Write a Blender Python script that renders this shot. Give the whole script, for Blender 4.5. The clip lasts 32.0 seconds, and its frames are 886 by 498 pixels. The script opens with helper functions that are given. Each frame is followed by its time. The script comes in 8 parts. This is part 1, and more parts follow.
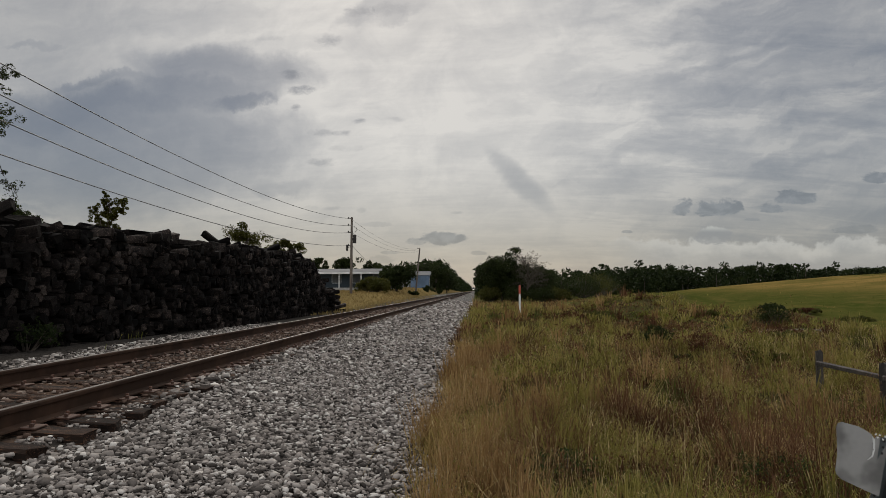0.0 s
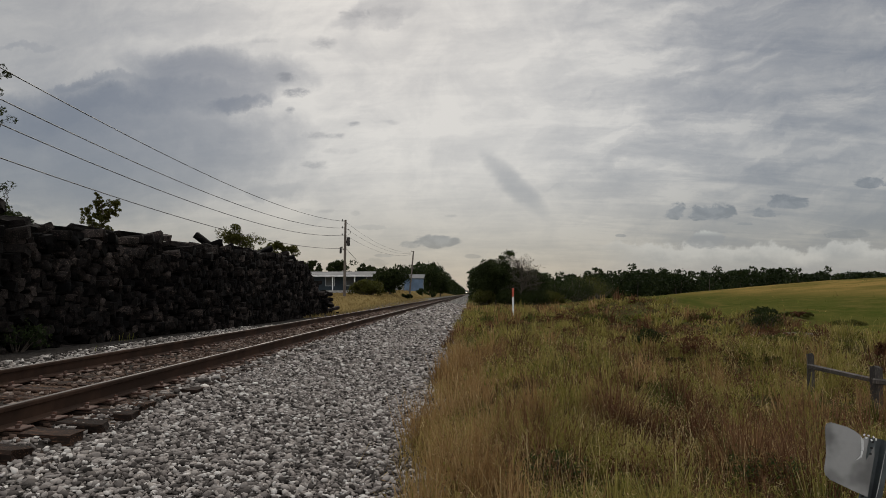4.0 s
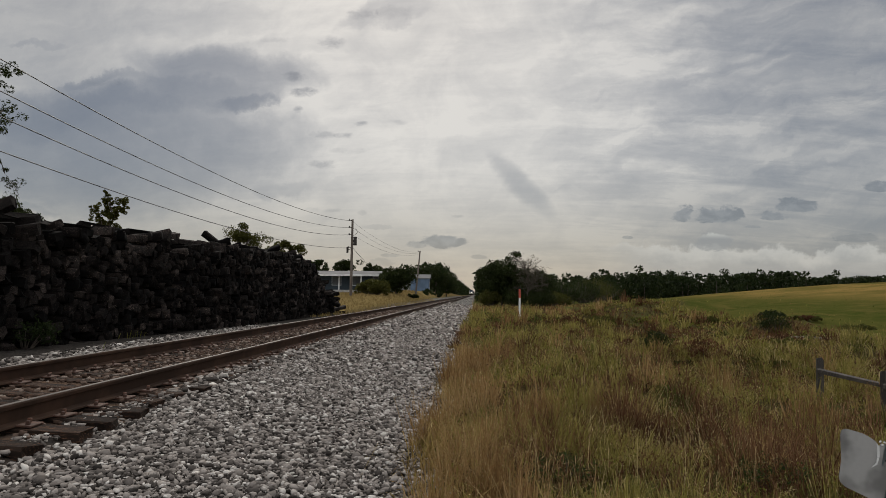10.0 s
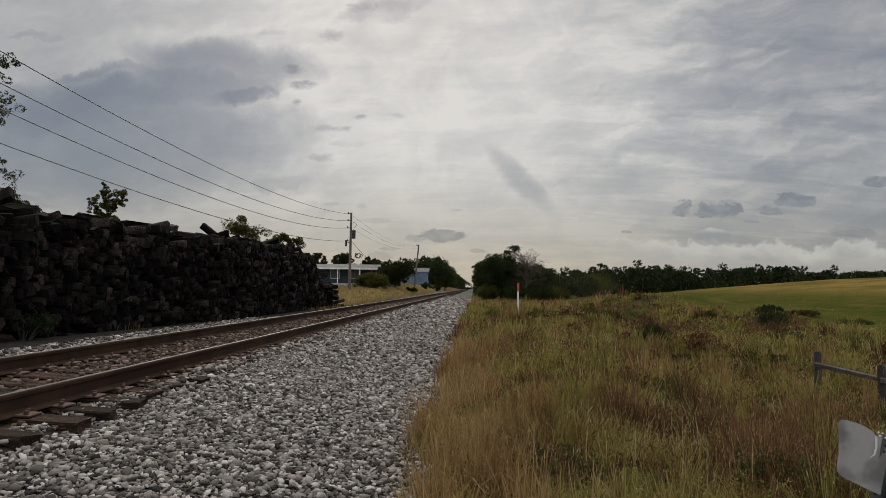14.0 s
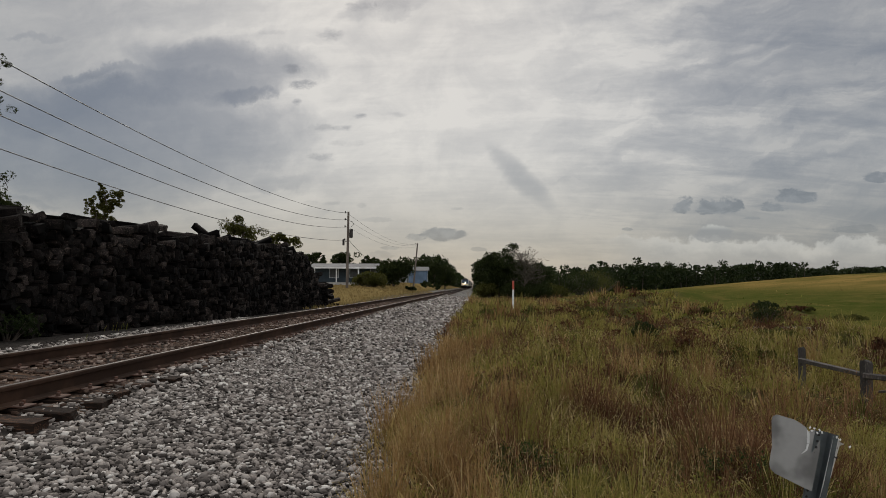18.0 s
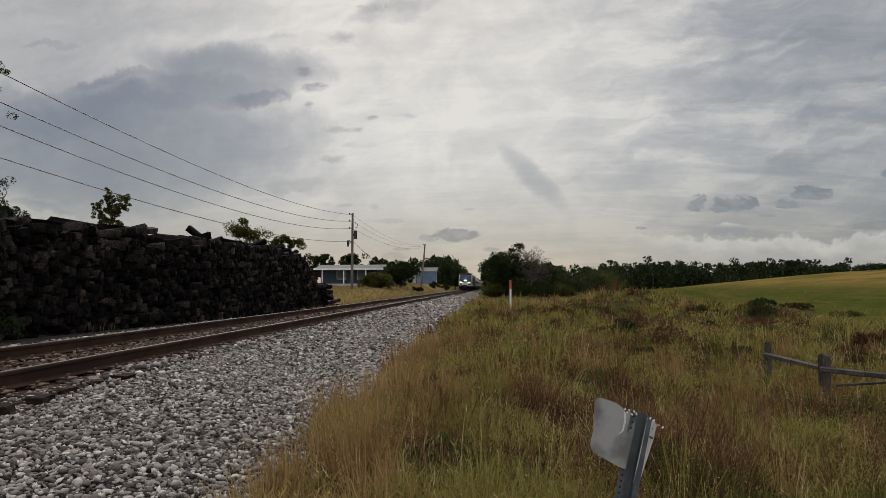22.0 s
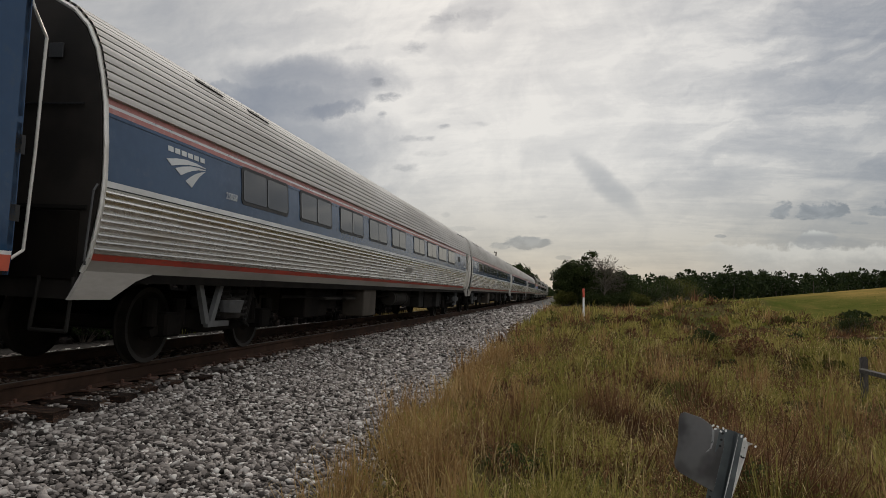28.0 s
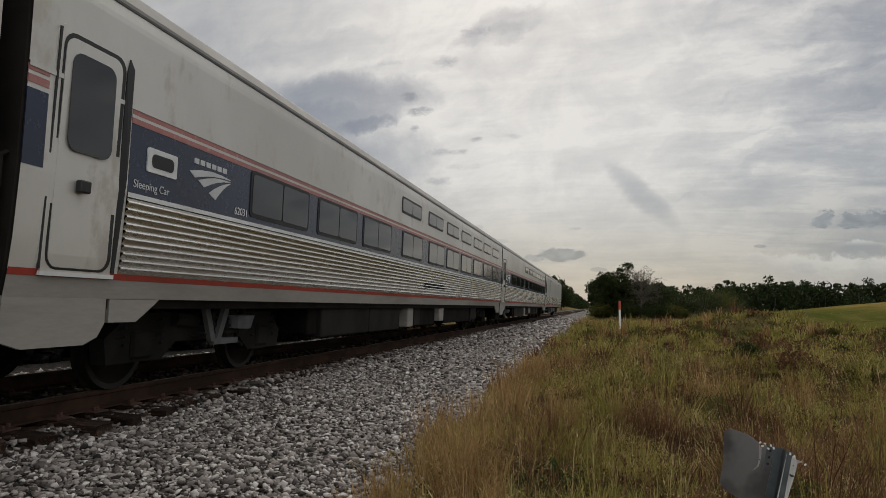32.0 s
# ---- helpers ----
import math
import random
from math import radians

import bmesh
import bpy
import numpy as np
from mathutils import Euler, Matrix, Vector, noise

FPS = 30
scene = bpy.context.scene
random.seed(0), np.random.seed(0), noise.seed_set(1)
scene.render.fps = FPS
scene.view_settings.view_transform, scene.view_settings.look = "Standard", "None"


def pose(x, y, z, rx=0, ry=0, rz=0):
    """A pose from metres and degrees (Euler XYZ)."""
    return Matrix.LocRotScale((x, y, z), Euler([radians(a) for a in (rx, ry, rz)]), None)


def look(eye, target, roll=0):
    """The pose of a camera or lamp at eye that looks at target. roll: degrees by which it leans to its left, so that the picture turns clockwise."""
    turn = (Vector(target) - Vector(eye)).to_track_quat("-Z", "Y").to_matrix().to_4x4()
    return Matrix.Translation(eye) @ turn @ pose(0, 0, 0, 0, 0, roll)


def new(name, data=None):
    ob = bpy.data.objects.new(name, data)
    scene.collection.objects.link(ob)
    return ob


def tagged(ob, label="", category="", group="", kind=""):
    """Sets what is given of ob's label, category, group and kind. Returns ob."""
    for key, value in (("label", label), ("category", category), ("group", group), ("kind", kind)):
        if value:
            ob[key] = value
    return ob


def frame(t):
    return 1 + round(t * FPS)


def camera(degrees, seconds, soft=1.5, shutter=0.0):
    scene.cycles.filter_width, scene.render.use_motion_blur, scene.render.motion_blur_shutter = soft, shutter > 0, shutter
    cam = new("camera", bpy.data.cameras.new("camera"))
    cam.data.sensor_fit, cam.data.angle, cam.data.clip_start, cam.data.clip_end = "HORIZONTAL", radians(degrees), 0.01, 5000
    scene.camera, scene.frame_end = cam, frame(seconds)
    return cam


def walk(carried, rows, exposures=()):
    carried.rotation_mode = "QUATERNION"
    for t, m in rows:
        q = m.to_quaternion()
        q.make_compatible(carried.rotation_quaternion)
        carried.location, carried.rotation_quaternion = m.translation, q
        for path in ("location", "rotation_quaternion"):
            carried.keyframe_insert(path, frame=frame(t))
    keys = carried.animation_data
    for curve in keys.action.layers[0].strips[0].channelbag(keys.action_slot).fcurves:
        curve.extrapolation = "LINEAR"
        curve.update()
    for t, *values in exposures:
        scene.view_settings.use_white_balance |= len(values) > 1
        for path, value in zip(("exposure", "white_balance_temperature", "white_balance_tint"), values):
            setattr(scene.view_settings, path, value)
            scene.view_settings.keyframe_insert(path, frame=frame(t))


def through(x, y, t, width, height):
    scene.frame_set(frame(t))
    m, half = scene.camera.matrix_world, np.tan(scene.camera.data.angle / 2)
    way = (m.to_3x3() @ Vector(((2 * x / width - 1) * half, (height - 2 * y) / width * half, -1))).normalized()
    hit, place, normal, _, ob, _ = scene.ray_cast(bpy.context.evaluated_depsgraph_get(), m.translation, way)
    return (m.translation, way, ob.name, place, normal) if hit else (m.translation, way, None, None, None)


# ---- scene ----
cam = camera(65.8, 32.0, 0.45)
PATH = [
    (0, (4.583, -0.395, 0.955), (4.485, 1.599, 1.075), -0.1),
    (0.5, (4.592, -0.405, 0.943), (4.488, 1.588, 1.069), -0.0),
    (1, (4.574, -0.427, 0.95), (4.466, 1.565, 1.079), -0.0),
    (1.5, (4.585, -0.406, 0.949), (4.473, 1.586, 1.082), -0.1),
    (2, (4.591, -0.401, 0.946), (4.48, 1.591, 1.082), -0.1),
    (2.5, (4.598, -0.395, 0.947), (4.493, 1.597, 1.083), -0.1),
    (3, (4.605, -0.404, 0.939), (4.508, 1.589, 1.073), -0.1),
    (3.5, (4.606, -0.385, 0.936), (4.518, 1.609, 1.067), -0.0),
    (5.5, (4.615, -0.364, 0.931), (4.549, 1.63, 1.059), 0.2),
    (6, (4.601, -0.388, 0.94), (4.537, 1.607, 1.07), 0.3),
    (6.5, (4.616, -0.393, 0.944), (4.547, 1.602, 1.075), 0.4),
    (7, (4.594, -0.391, 0.934), (4.518, 1.603, 1.068), 0.4),
    (7.5, (4.586, -0.389, 0.942), (4.504, 1.604, 1.079), 0.4),
    (8, (4.586, -0.394, 0.927), (4.499, 1.599, 1.066), 0.5),
    (8.5, (4.595, -0.388, 0.94), (4.506, 1.605, 1.08), 0.5),
    (9, (4.598, -0.383, 0.938), (4.506, 1.61, 1.076), 0.5),
    (9.5, (4.604, -0.372, 0.937), (4.507, 1.621, 1.072), 0.6),
    (10, (4.575, -0.363, 0.94), (4.476, 1.63, 1.07), 0.6),
    (10.5, (4.558, -0.365, 0.922), (4.455, 1.628, 1.051), 0.7),
    (11, (4.581, -0.377, 0.928), (4.473, 1.616, 1.057), 0.7),
    (11.5, (4.599, -0.381, 0.937), (4.49, 1.612, 1.064), 0.7),
    (12, (4.587, -0.405, 0.933), (4.48, 1.589, 1.058), 0.7),
    (12.5, (4.586, -0.402, 0.919), (4.481, 1.592, 1.041), 0.7),
    (13, (4.597, -0.367, 0.927), (4.495, 1.627, 1.044), 0.7),
    (13.5, (4.569, -0.342, 0.92), (4.471, 1.652, 1.033), 0.8),
    (14, (4.573, -0.354, 0.921), (4.478, 1.641, 1.033), 0.8),
    (14.5, (4.593, -0.361, 0.921), (4.503, 1.634, 1.03), 0.8),
    (16.5, (4.601, -0.429, 0.92), (4.529, 1.567, 1.025), 0.7),
    (17, (4.609, -0.399, 0.921), (4.53, 1.596, 1.028), 0.7),
    (17.5, (4.682, -0.373, 0.918), (4.595, 1.623, 1.026), 0.6),
    (18, (4.918, -0.282, 0.91), (4.82, 1.713, 1.018), 0.4),
    (18.5, (5.015, -0.396, 0.912), (4.916, 1.598, 1.022), 0.3),
    (19, (5.147, -0.498, 0.91), (5.046, 1.496, 1.021), 0.3),
    (19.5, (5.35, -0.44, 0.917), (5.242, 1.554, 1.028), 0.3),
    (20, (5.51, -0.411, 0.871), (5.403, 1.583, 0.98), 0.1),
    (20.5, (5.603, -0.496, 0.879), (5.492, 1.498, 0.987), 0.1),
    (21, (5.667, -0.482, 0.875), (5.548, 1.511, 0.983), 0.0),
    (21.5, (5.729, -0.463, 0.874), (5.602, 1.53, 0.982), 0.0),
    (22, (5.771, -0.402, 0.865), (5.636, 1.59, 0.975), -0.1),
    (22.5, (5.789, -0.401, 0.862), (5.641, 1.591, 0.974), -0.1),
    (23, (5.785, -0.407, 0.865), (5.623, 1.583, 0.973), 0.1),
    (23.5, (5.767, -0.398, 0.856), (5.587, 1.591, 0.958), 0.3),
    (24, (5.753, -0.357, 0.847), (5.554, 1.63, 0.946), 0.3),
    (24.5, (5.759, -0.365, 0.851), (5.541, 1.621, 0.95), 0.3),
    (25, (5.757, -0.375, 0.861), (5.52, 1.609, 0.961), 0.4),
    (25.5, (5.757, -0.396, 0.864), (5.501, 1.585, 0.968), 0.4),
    (27.5, (5.75, -0.326, 0.859), (5.422, 1.643, 0.981), 0.7),
    (28, (5.756, -0.276, 0.848), (5.415, 1.69, 0.98), 0.5),
    (28.5, (5.768, -0.338, 0.868), (5.413, 1.625, 1.006), 0.5),
    (29, (5.739, -0.334, 0.867), (5.374, 1.627, 1.011), 0.4),
    (29.5, (5.744, -0.298, 0.858), (5.369, 1.661, 1.004), 0.5),
    (30, (5.745, -0.283, 0.873), (5.361, 1.674, 1.025), 0.2),
    (30.5, (5.739, -0.307, 0.866), (5.343, 1.647, 1.024), 0.2),
    (31, (5.723, -0.327, 0.864), (5.316, 1.625, 1.023), 0.4),
    (31.5, (5.716, -0.466, 0.879), (5.297, 1.483, 1.04), 0.3),
    (32, (5.74, -0.27, 0.854), (5.304, 1.674, 1.023), 0.2),
]
walk(cam, [(t, look(e, g, r)) for t, e, g, r in PATH], [(0, -0.12), (2, -0.17), (3.2, -0.16), (4.8, -0.03), (6.5, 0.0), (8, -0.06), (9.5, -0.08), (11, -0.02), (13, -0.06), (18, -0.09), (20, -0.12), (22, 0.0), (25, 0.05), (28, 0.10), (32, 0.05)])

# ---- world and light ----
CANT = 2.29                      # the track leans towards the camera by this many degrees
SPEED = 32.8                     # of the train, metres a second
world = bpy.data.worlds.new("sky")
scene.world = world
world.use_nodes = True
wt = world.node_tree
wt.nodes.clear()


class Net:
    """Short hand for node maths in one tree."""

    def __init__(self, tree):
        self.tree = tree

    def node(self, kind):
        return self.tree.nodes.new(kind)

    def put(self, socket, value):
        if isinstance(value, bpy.types.NodeSocket):
            self.tree.links.new(value, socket)
        else:
            socket.default_value = value

    def math(self, op, a, b=0.0, c=0.0, clamp=False):
        n = self.node("ShaderNodeMath")
        n.operation, n.use_clamp = op, clamp
        for s, v in zip(n.inputs, (a, b, c)):
            self.put(s, v)
        return n.outputs[0]

    def mix(self, f, a, b, mode="MIX"):
        n = self.node("ShaderNodeMix")
        n.data_type, n.blend_type = "RGBA", mode
        self.put(n.inputs[0], f)
        for s, v in ((n.inputs[6], a), (n.inputs[7], b)):
            self.put(s, (*v, 1) if isinstance(v, tuple) and len(v) == 3 else v)
        return n.outputs[2]

    def ramp(self, f, lo, hi):
        n = self.node("ShaderNodeMapRange")
        n.interpolation_type = "SMOOTHSTEP"
        for s, v in zip(n.inputs[:3], (f, lo, hi)):
            self.put(s, v)
        return n.outputs[0]

    def noise(self, vec, scale, detail=4.0, rough=0.55, out=0, dist=0.0):
        n = self.node("ShaderNodeTexNoise")
        if vec is not None:
            self.put(n.inputs["Vector"], vec)
        for k, v in (("Scale", scale), ("Detail", detail), ("Roughness", rough), ("Distortion", dist)):
            self.put(n.inputs[k], v)
        return n.outputs[out]

    def xyz(self, vec):
        n = self.node("ShaderNodeSeparateXYZ")
        self.put(n.inputs[0], vec)
        return n.outputs

    def vec(self, x, y, z):
        n = self.node("ShaderNodeCombineXYZ")
        for s, v in zip(n.inputs, (x, y, z)):
            self.put(s, v)
        return n.outputs[0]


SUN_TURN, SUN_UP = -8.0, 34.0    # degrees: left of the track's far end, above the horizon


def build_sky():
    """An overcast sky with a bright veil before the sun, blue-grey cloud and small dark puffs near the horizon."""
    k = Net(wt)
    d = k.node("ShaderNodeTexCoord").outputs["Generated"]
    x, y, z = k.xyz(d)[:3]
    front = k.math("ADD", k.math("ABSOLUTE", y), 0.08)
    u, v = k.math("DIVIDE", x, front), k.math("DIVIDE", z, front)
    flat = k.vec(u, v, 0.0)
    high = k.math("ADD", k.math("MAXIMUM", z, 0.0), 0.22)
    plane = k.vec(k.math("DIVIDE", x, high), k.math("DIVIDE", y, high), 0.0)
    warp = k.noise(flat, 5.5, 9.0, 0.62, out=1)
    wx, wy = k.xyz(warp)[:2]
    uu = k.math("ADD", u, k.math("MULTIPLY", k.math("SUBTRACT", wx, 0.5), 0.20))
    vv = k.math("ADD", v, k.math("MULTIPLY", k.math("SUBTRACT", wy, 0.5), 0.13))
    warp2 = k.noise(flat, 30.0, 7.0, 0.62, out=1)
    px, py = k.xyz(warp2)[:2]
    pu = k.math("ADD", u, k.math("MULTIPLY", k.math("SUBTRACT", px, 0.5), 0.075))
    pv = k.math("ADD", v, k.math("MULTIPLY", k.math("SUBTRACT", py, 0.5), 0.026))

    def blob(cu, cv, ru, rv, lo=0.25, hi=1.0, lean=0.0, small=False):
        """How much a cloud round (cu, cv) covers this direction."""
        a, b = k.math("SUBTRACT", pu if small else uu, cu), k.math("SUBTRACT", pv if small else vv, cv)
        a2 = k.math("ADD", a, k.math("MULTIPLY", b, lean))
        if small:
            b = k.math("ADD", k.math("MULTIPLY", k.math("MAXIMUM", b, 0.0), 0.6), k.math("MULTIPLY", k.math("MINIMUM", b, 0.0), 1.7))
        r = k.math("ADD", k.math("POWER", k.math("ABSOLUTE", k.math("DIVIDE", a2, ru)), 2.0),
                   k.math("POWER", k.math("ABSOLUTE", k.math("DIVIDE", b, rv)), 2.0))
        return k.ramp(r, hi, lo)

    streak = k.node("ShaderNodeMapping")
    k.put(streak.inputs[0], plane)
    streak.inputs["Rotation"].default_value = (0, 0, radians(33))
    streak.inputs["Scale"].default_value = (0.75, 2.6, 1.0)
    s1 = k.noise(streak.outputs[0], 1.9, 8.0, 0.62, dist=0.35)
    s2 = k.noise(plane, 1.1, 6.0, 0.55, dist=0.2)
    fine = k.noise(streak.outputs[0], 7.0, 5.0, 0.6)
    puffs = k.noise(flat, 11.0, 8.0, 0.62, dist=0.6)
    right = k.ramp(u, 0.0, 0.40)
    thin = k.node("ShaderNodeMapping")
    thin.vector_type = "TEXTURE"
    k.put(thin.inputs[0], k.vec(uu, vv, 0.0))
    thin.inputs["Rotation"].default_value = (0, 0, radians(13))
    thin.inputs["Scale"].default_value = (0.42, 0.085, 1.0)
    s3 = k.noise(thin.outputs[0], 2.1, 9.0, 0.60, dist=0.7)
    combed = k.node("ShaderNodeMapping")
    combed.vector_type = "TEXTURE"
    k.put(combed.inputs[0], k.vec(k.math("ADD", u, k.math("MULTIPLY", k.math("SUBTRACT", wx, 0.5), 0.10)), k.math("ADD", v, k.math("MULTIPLY", k.math("SUBTRACT", wy, 0.5), 0.07)), 0.0))
    combed.inputs["Rotation"].default_value = (0, 0, radians(14))
    combed.inputs["Scale"].default_value = (0.30, 0.048, 1.0)
    s4 = k.noise(combed.outputs[0], 2.0, 6.0, 0.58, dist=0.5)
    grey = k.math("ADD", k.math("MULTIPLY", k.ramp(s1, 0.40, 0.62), 0.42), k.math("MULTIPLY", k.ramp(s2, 0.40, 0.64), 0.30))
    grey = k.math("MULTIPLY", grey, k.math("ADD", 0.30, k.math("MULTIPLY", right, 0.80)))
    ragged = k.math("ADD", 0.25, k.math("MULTIPLY", k.noise(k.vec(uu, k.math("MULTIPLY", vv, 1.6), 0.0), 8.0, 8.0, 0.6), 1.5))
    grey = k.math("ADD", grey, k.math("MULTIPLY", k.math("SUBTRACT", s3, 0.5), k.math("ADD", 0.60, k.math("MULTIPLY", right, 1.0))))
    grey = k.math("ADD", grey, k.math("ADD", k.math("MULTIPLY", k.math("SUBTRACT", fine, 0.5), 0.30), k.math("MULTIPLY", k.math("SUBTRACT", puffs, 0.5), 0.95)))
    grey = k.math("ADD", grey, k.math("MULTIPLY", k.math("SUBTRACT", s4, 0.5), k.math("ADD", 0.10, k.math("MULTIPLY", k.math("MULTIPLY", right, k.ramp(v, 0.10, 0.20)), 1.15))))
    for args, much in (((-0.532, 0.201, 0.247, 0.082, 0.0, 1.7, 0.3), 1.35), ((-0.596, 0.248, 0.128, 0.039, 0.0, 1.7, 0.0), 0.5), ((-0.351, 0.299, 0.105, 0.039, 0.0, 1.7, 0.5), 1.25),
                       ((-0.406, 0.263, 0.113, 0.023, 0.0, 1.7, 0.2), 0.85), ((-0.319, 0.255, 0.034, 0.011, 0.0, 1.7, -0.8), 1.2), ((-0.51, 0.289, 0.060, 0.007, 0.0, 1.7, -0.1), 0.6),
                       ((-0.622, 0.348, 0.045, 0.006, 0.0, 1.7, 0.8), 0.3), ((-0.4, 0.382, 0.113, 0.023, 0.0, 1.7, 0.0), 0.25), ((-0.295, 0.2, 0.068, 0.039, 0.0, 1.7, 0.3), 0.35),
                       ((-0.255, 0.145, 0.045, 0.011, 0.0, 1.7, -0.7), 0.35), ((-0.616, 0.112, 0.045, 0.007, 0.0, 1.7, -0.3), 0.4), ((-0.131, 0.385, 0.052, 0.020, 0.0, 1.7, -0.5), 0.5),
                       ((0.50, 0.36, 0.34, 0.10, 0.0, 1.4, -0.5), 0.34), ((0.30, 0.30, 0.10, 0.10, 0.0, 1.4, -0.7), 0.18)):
        grey = k.math("ADD", grey, k.math("MULTIPLY", k.math("MULTIPLY", blob(*args), ragged), much))
    glow = blob(-0.06, 0.33, 0.46, 0.32, 0.0, 1.4)
    grey = k.math("MAXIMUM", k.math("SUBTRACT", k.math("ADD", grey, 0.10), k.math("MULTIPLY", glow, 0.06)), 0.0)
    grey = k.math("SUBTRACT", 1.0, k.math("POWER", 2.718, k.math("MULTIPLY", grey, -0.95)))
    cream = k.mix(glow, (0.44, 0.43, 0.412), (0.68, 0.655, 0.61))
    low = k.ramp(v, 0.20, 0.02)
    cream = k.mix(k.math("MULTIPLY", low, 0.85), cream, (0.37, 0.343, 0.31))
    sky = k.mix(grey, cream, (0.105, 0.127, 0.170))
    # pale heaped clouds low on the right, then small dark puffs
    lump = k.math("ADD", v, k.math("MULTIPLY", k.noise(flat, 12.0, 7.0, 0.6), 0.11))
    bank = k.math("MULTIPLY", k.ramp(lump, 0.127, 0.119), k.ramp(u, 0.14, 0.26))
    shade = k.noise(k.vec(u, k.math("MULTIPLY", v, 3.0), 0.0), 9.0, 5.0, 0.6)
    soft = k.math("ADD", k.math("MULTIPLY", k.ramp(lump, 0.122, 0.092), 0.7), k.math("MULTIPLY", k.math("SUBTRACT", shade, 0.5), 1.3), clamp=True)
    sky = k.mix(k.math("MULTIPLY", bank, 0.72), sky, k.mix(soft, (0.50, 0.495, 0.48), (0.235, 0.25, 0.275)))
    shred = k.math("SUBTRACT", k.noise(k.vec(u, k.math("MULTIPLY", v, 1.7), 0.0), 34.0, 8.0, 0.66, dist=0.4), 0.5)
    puff = 0.0
    for cu, cv, ru, rv, much in ((-0.047, 0.071, 0.0343, 0.0102, 0.95), (-0.082, 0.066, 0.0156, 0.0059, 0.7), (-0.116, 0.051, 0.0140, 0.0034, 0.6), (0.002, 0.05, 0.0125, 0.0034, 0.55), (-0.13, 0.042, 0.0234, 0.0059, 0.45), (-0.224, 0.113, 0.0140, 0.0042, 0.4), (-0.026, 0.105, 0.0109, 0.0025, 0.4),
                                 (0.273, 0.106, 0.0187, 0.0119, 0.85), (0.318, 0.104, 0.0343, 0.0127, 0.95), (0.42, 0.117, 0.0343, 0.0102, 0.9), (0.39, 0.105, 0.0211, 0.0068, 0.85), (0.528, 0.143, 0.0250, 0.0076, 0.8),
                                 (0.364, 0.092, 0.0140, 0.0025, 0.6), (0.201, 0.077, 0.0070, 0.0025, 0.6), (0.497, 0.076, 0.0328, 0.0059, 0.5), (-0.202, 0.347, 0.0218, 0.0110, 0.6),
                                 (-0.115, 0.388, 0.0312, 0.0153, 0.35), (-0.162, 0.383, 0.0265, 0.0119, 0.45), (-0.253, 0.298, 0.0203, 0.0085, 0.75), (-0.241, 0.276, 0.0218, 0.0076, 0.8), (-0.248, 0.252, 0.0078, 0.0059, 0.7),
                                 (-0.162, 0.233, 0.0117, 0.0042, 0.6), (-0.213, 0.217, 0.0218, 0.0059, 0.4), (-0.184, 0.216, 0.0140, 0.0051, 0.5), (-0.21, 0.176, 0.0250, 0.0076, 0.55), (-0.307, 0.257, 0.0218, 0.0076, 0.5),
                                 (-0.525, 0.288, 0.0406, 0.0051, 0.45), (-0.115, 0.234, 0.0234, 0.0042, 0.2), (-0.177, 0.195, 0.0296, 0.0051, 0.3), (-0.2, 0.112, 0.0187, 0.0034, 0.3), (-0.157, 0.109, 0.0078, 0.0042, 0.3),
                                 (-0.138, 0.09, 0.0312, 0.0042, 0.3), (-0.616, 0.116, 0.0351, 0.0051, 0.3), (-0.281, 0.349, 0.0195, 0.0059, 0.3)):
        a, b = k.math("DIVIDE", k.math("SUBTRACT", u, cu), ru), k.math("DIVIDE", k.math("SUBTRACT", v, cv), rv)
        if cu > 0.2:
            b = k.math("ADD", k.math("MULTIPLY", k.math("MAXIMUM", b, 0.0), 0.7), k.math("MULTIPLY", k.math("MINIMUM", b, 0.0), 1.6))
        r = k.math("ADD", k.math("MULTIPLY", a, a), k.math("MULTIPLY", b, b))
        d = k.ramp(k.math("ADD", k.math("SUBTRACT", 1.0, r), k.math("MULTIPLY", shred, 3.6)), 0.0, 0.55 if cu > 0.2 or cv < 0.1 else 1.5)
        puff = k.math("ADD", puff, k.math("MULTIPLY", k.math("MULTIPLY", d, k.ramp(r, 2.6, 1.2)), much), clamp=True)
    # one slanting wisp
    a, b = k.math("SUBTRACT", k.mix(0.7, pu, u), 0.060), k.math("SUBTRACT", k.mix(0.7, pv, v), 0.147)
    along, over = k.math("DIVIDE", k.math("SUBTRACT", a, b), 0.085), k.math("DIVIDE", k.math("ADD", a, b), 0.022)
    wisp = k.ramp(k.math("ADD", k.math("MULTIPLY", along, along), k.math("MULTIPLY", over, over)), 1.6, 0.0)
    sky = k.mix(k.math("MULTIPLY", wisp, 0.55), sky, (0.20, 0.215, 0.24))
    # a lit heap under the dark ones
    a, b = k.math("DIVIDE", k.math("SUBTRACT", u, 0.313), 0.026), k.math("DIVIDE", k.math("SUBTRACT", v, 0.072), 0.013)
    r = k.math("ADD", k.math("MULTIPLY", a, a), k.math("MULTIPLY", b, b))
    heap = k.ramp(k.math("ADD", k.math("SUBTRACT", 1.0, r), k.math("MULTIPLY", shred, 2.6)), 0.0, 0.5)
    sky = k.mix(k.math("MULTIPLY", heap, 0.75), sky, k.mix(k.ramp(b, 0.95, 0.25), (0.48, 0.49, 0.47), (0.20, 0.21, 0.235)))
    tint = k.mix(k.ramp(shred, -0.12, 0.14), (0.20, 0.212, 0.235), (0.135, 0.148, 0.172))
    sky = k.mix(puff, sky, tint)
    # overhead and behind, the open brighter sky that lights the ground
    above = k.ramp(z, 0.36, 0.75)
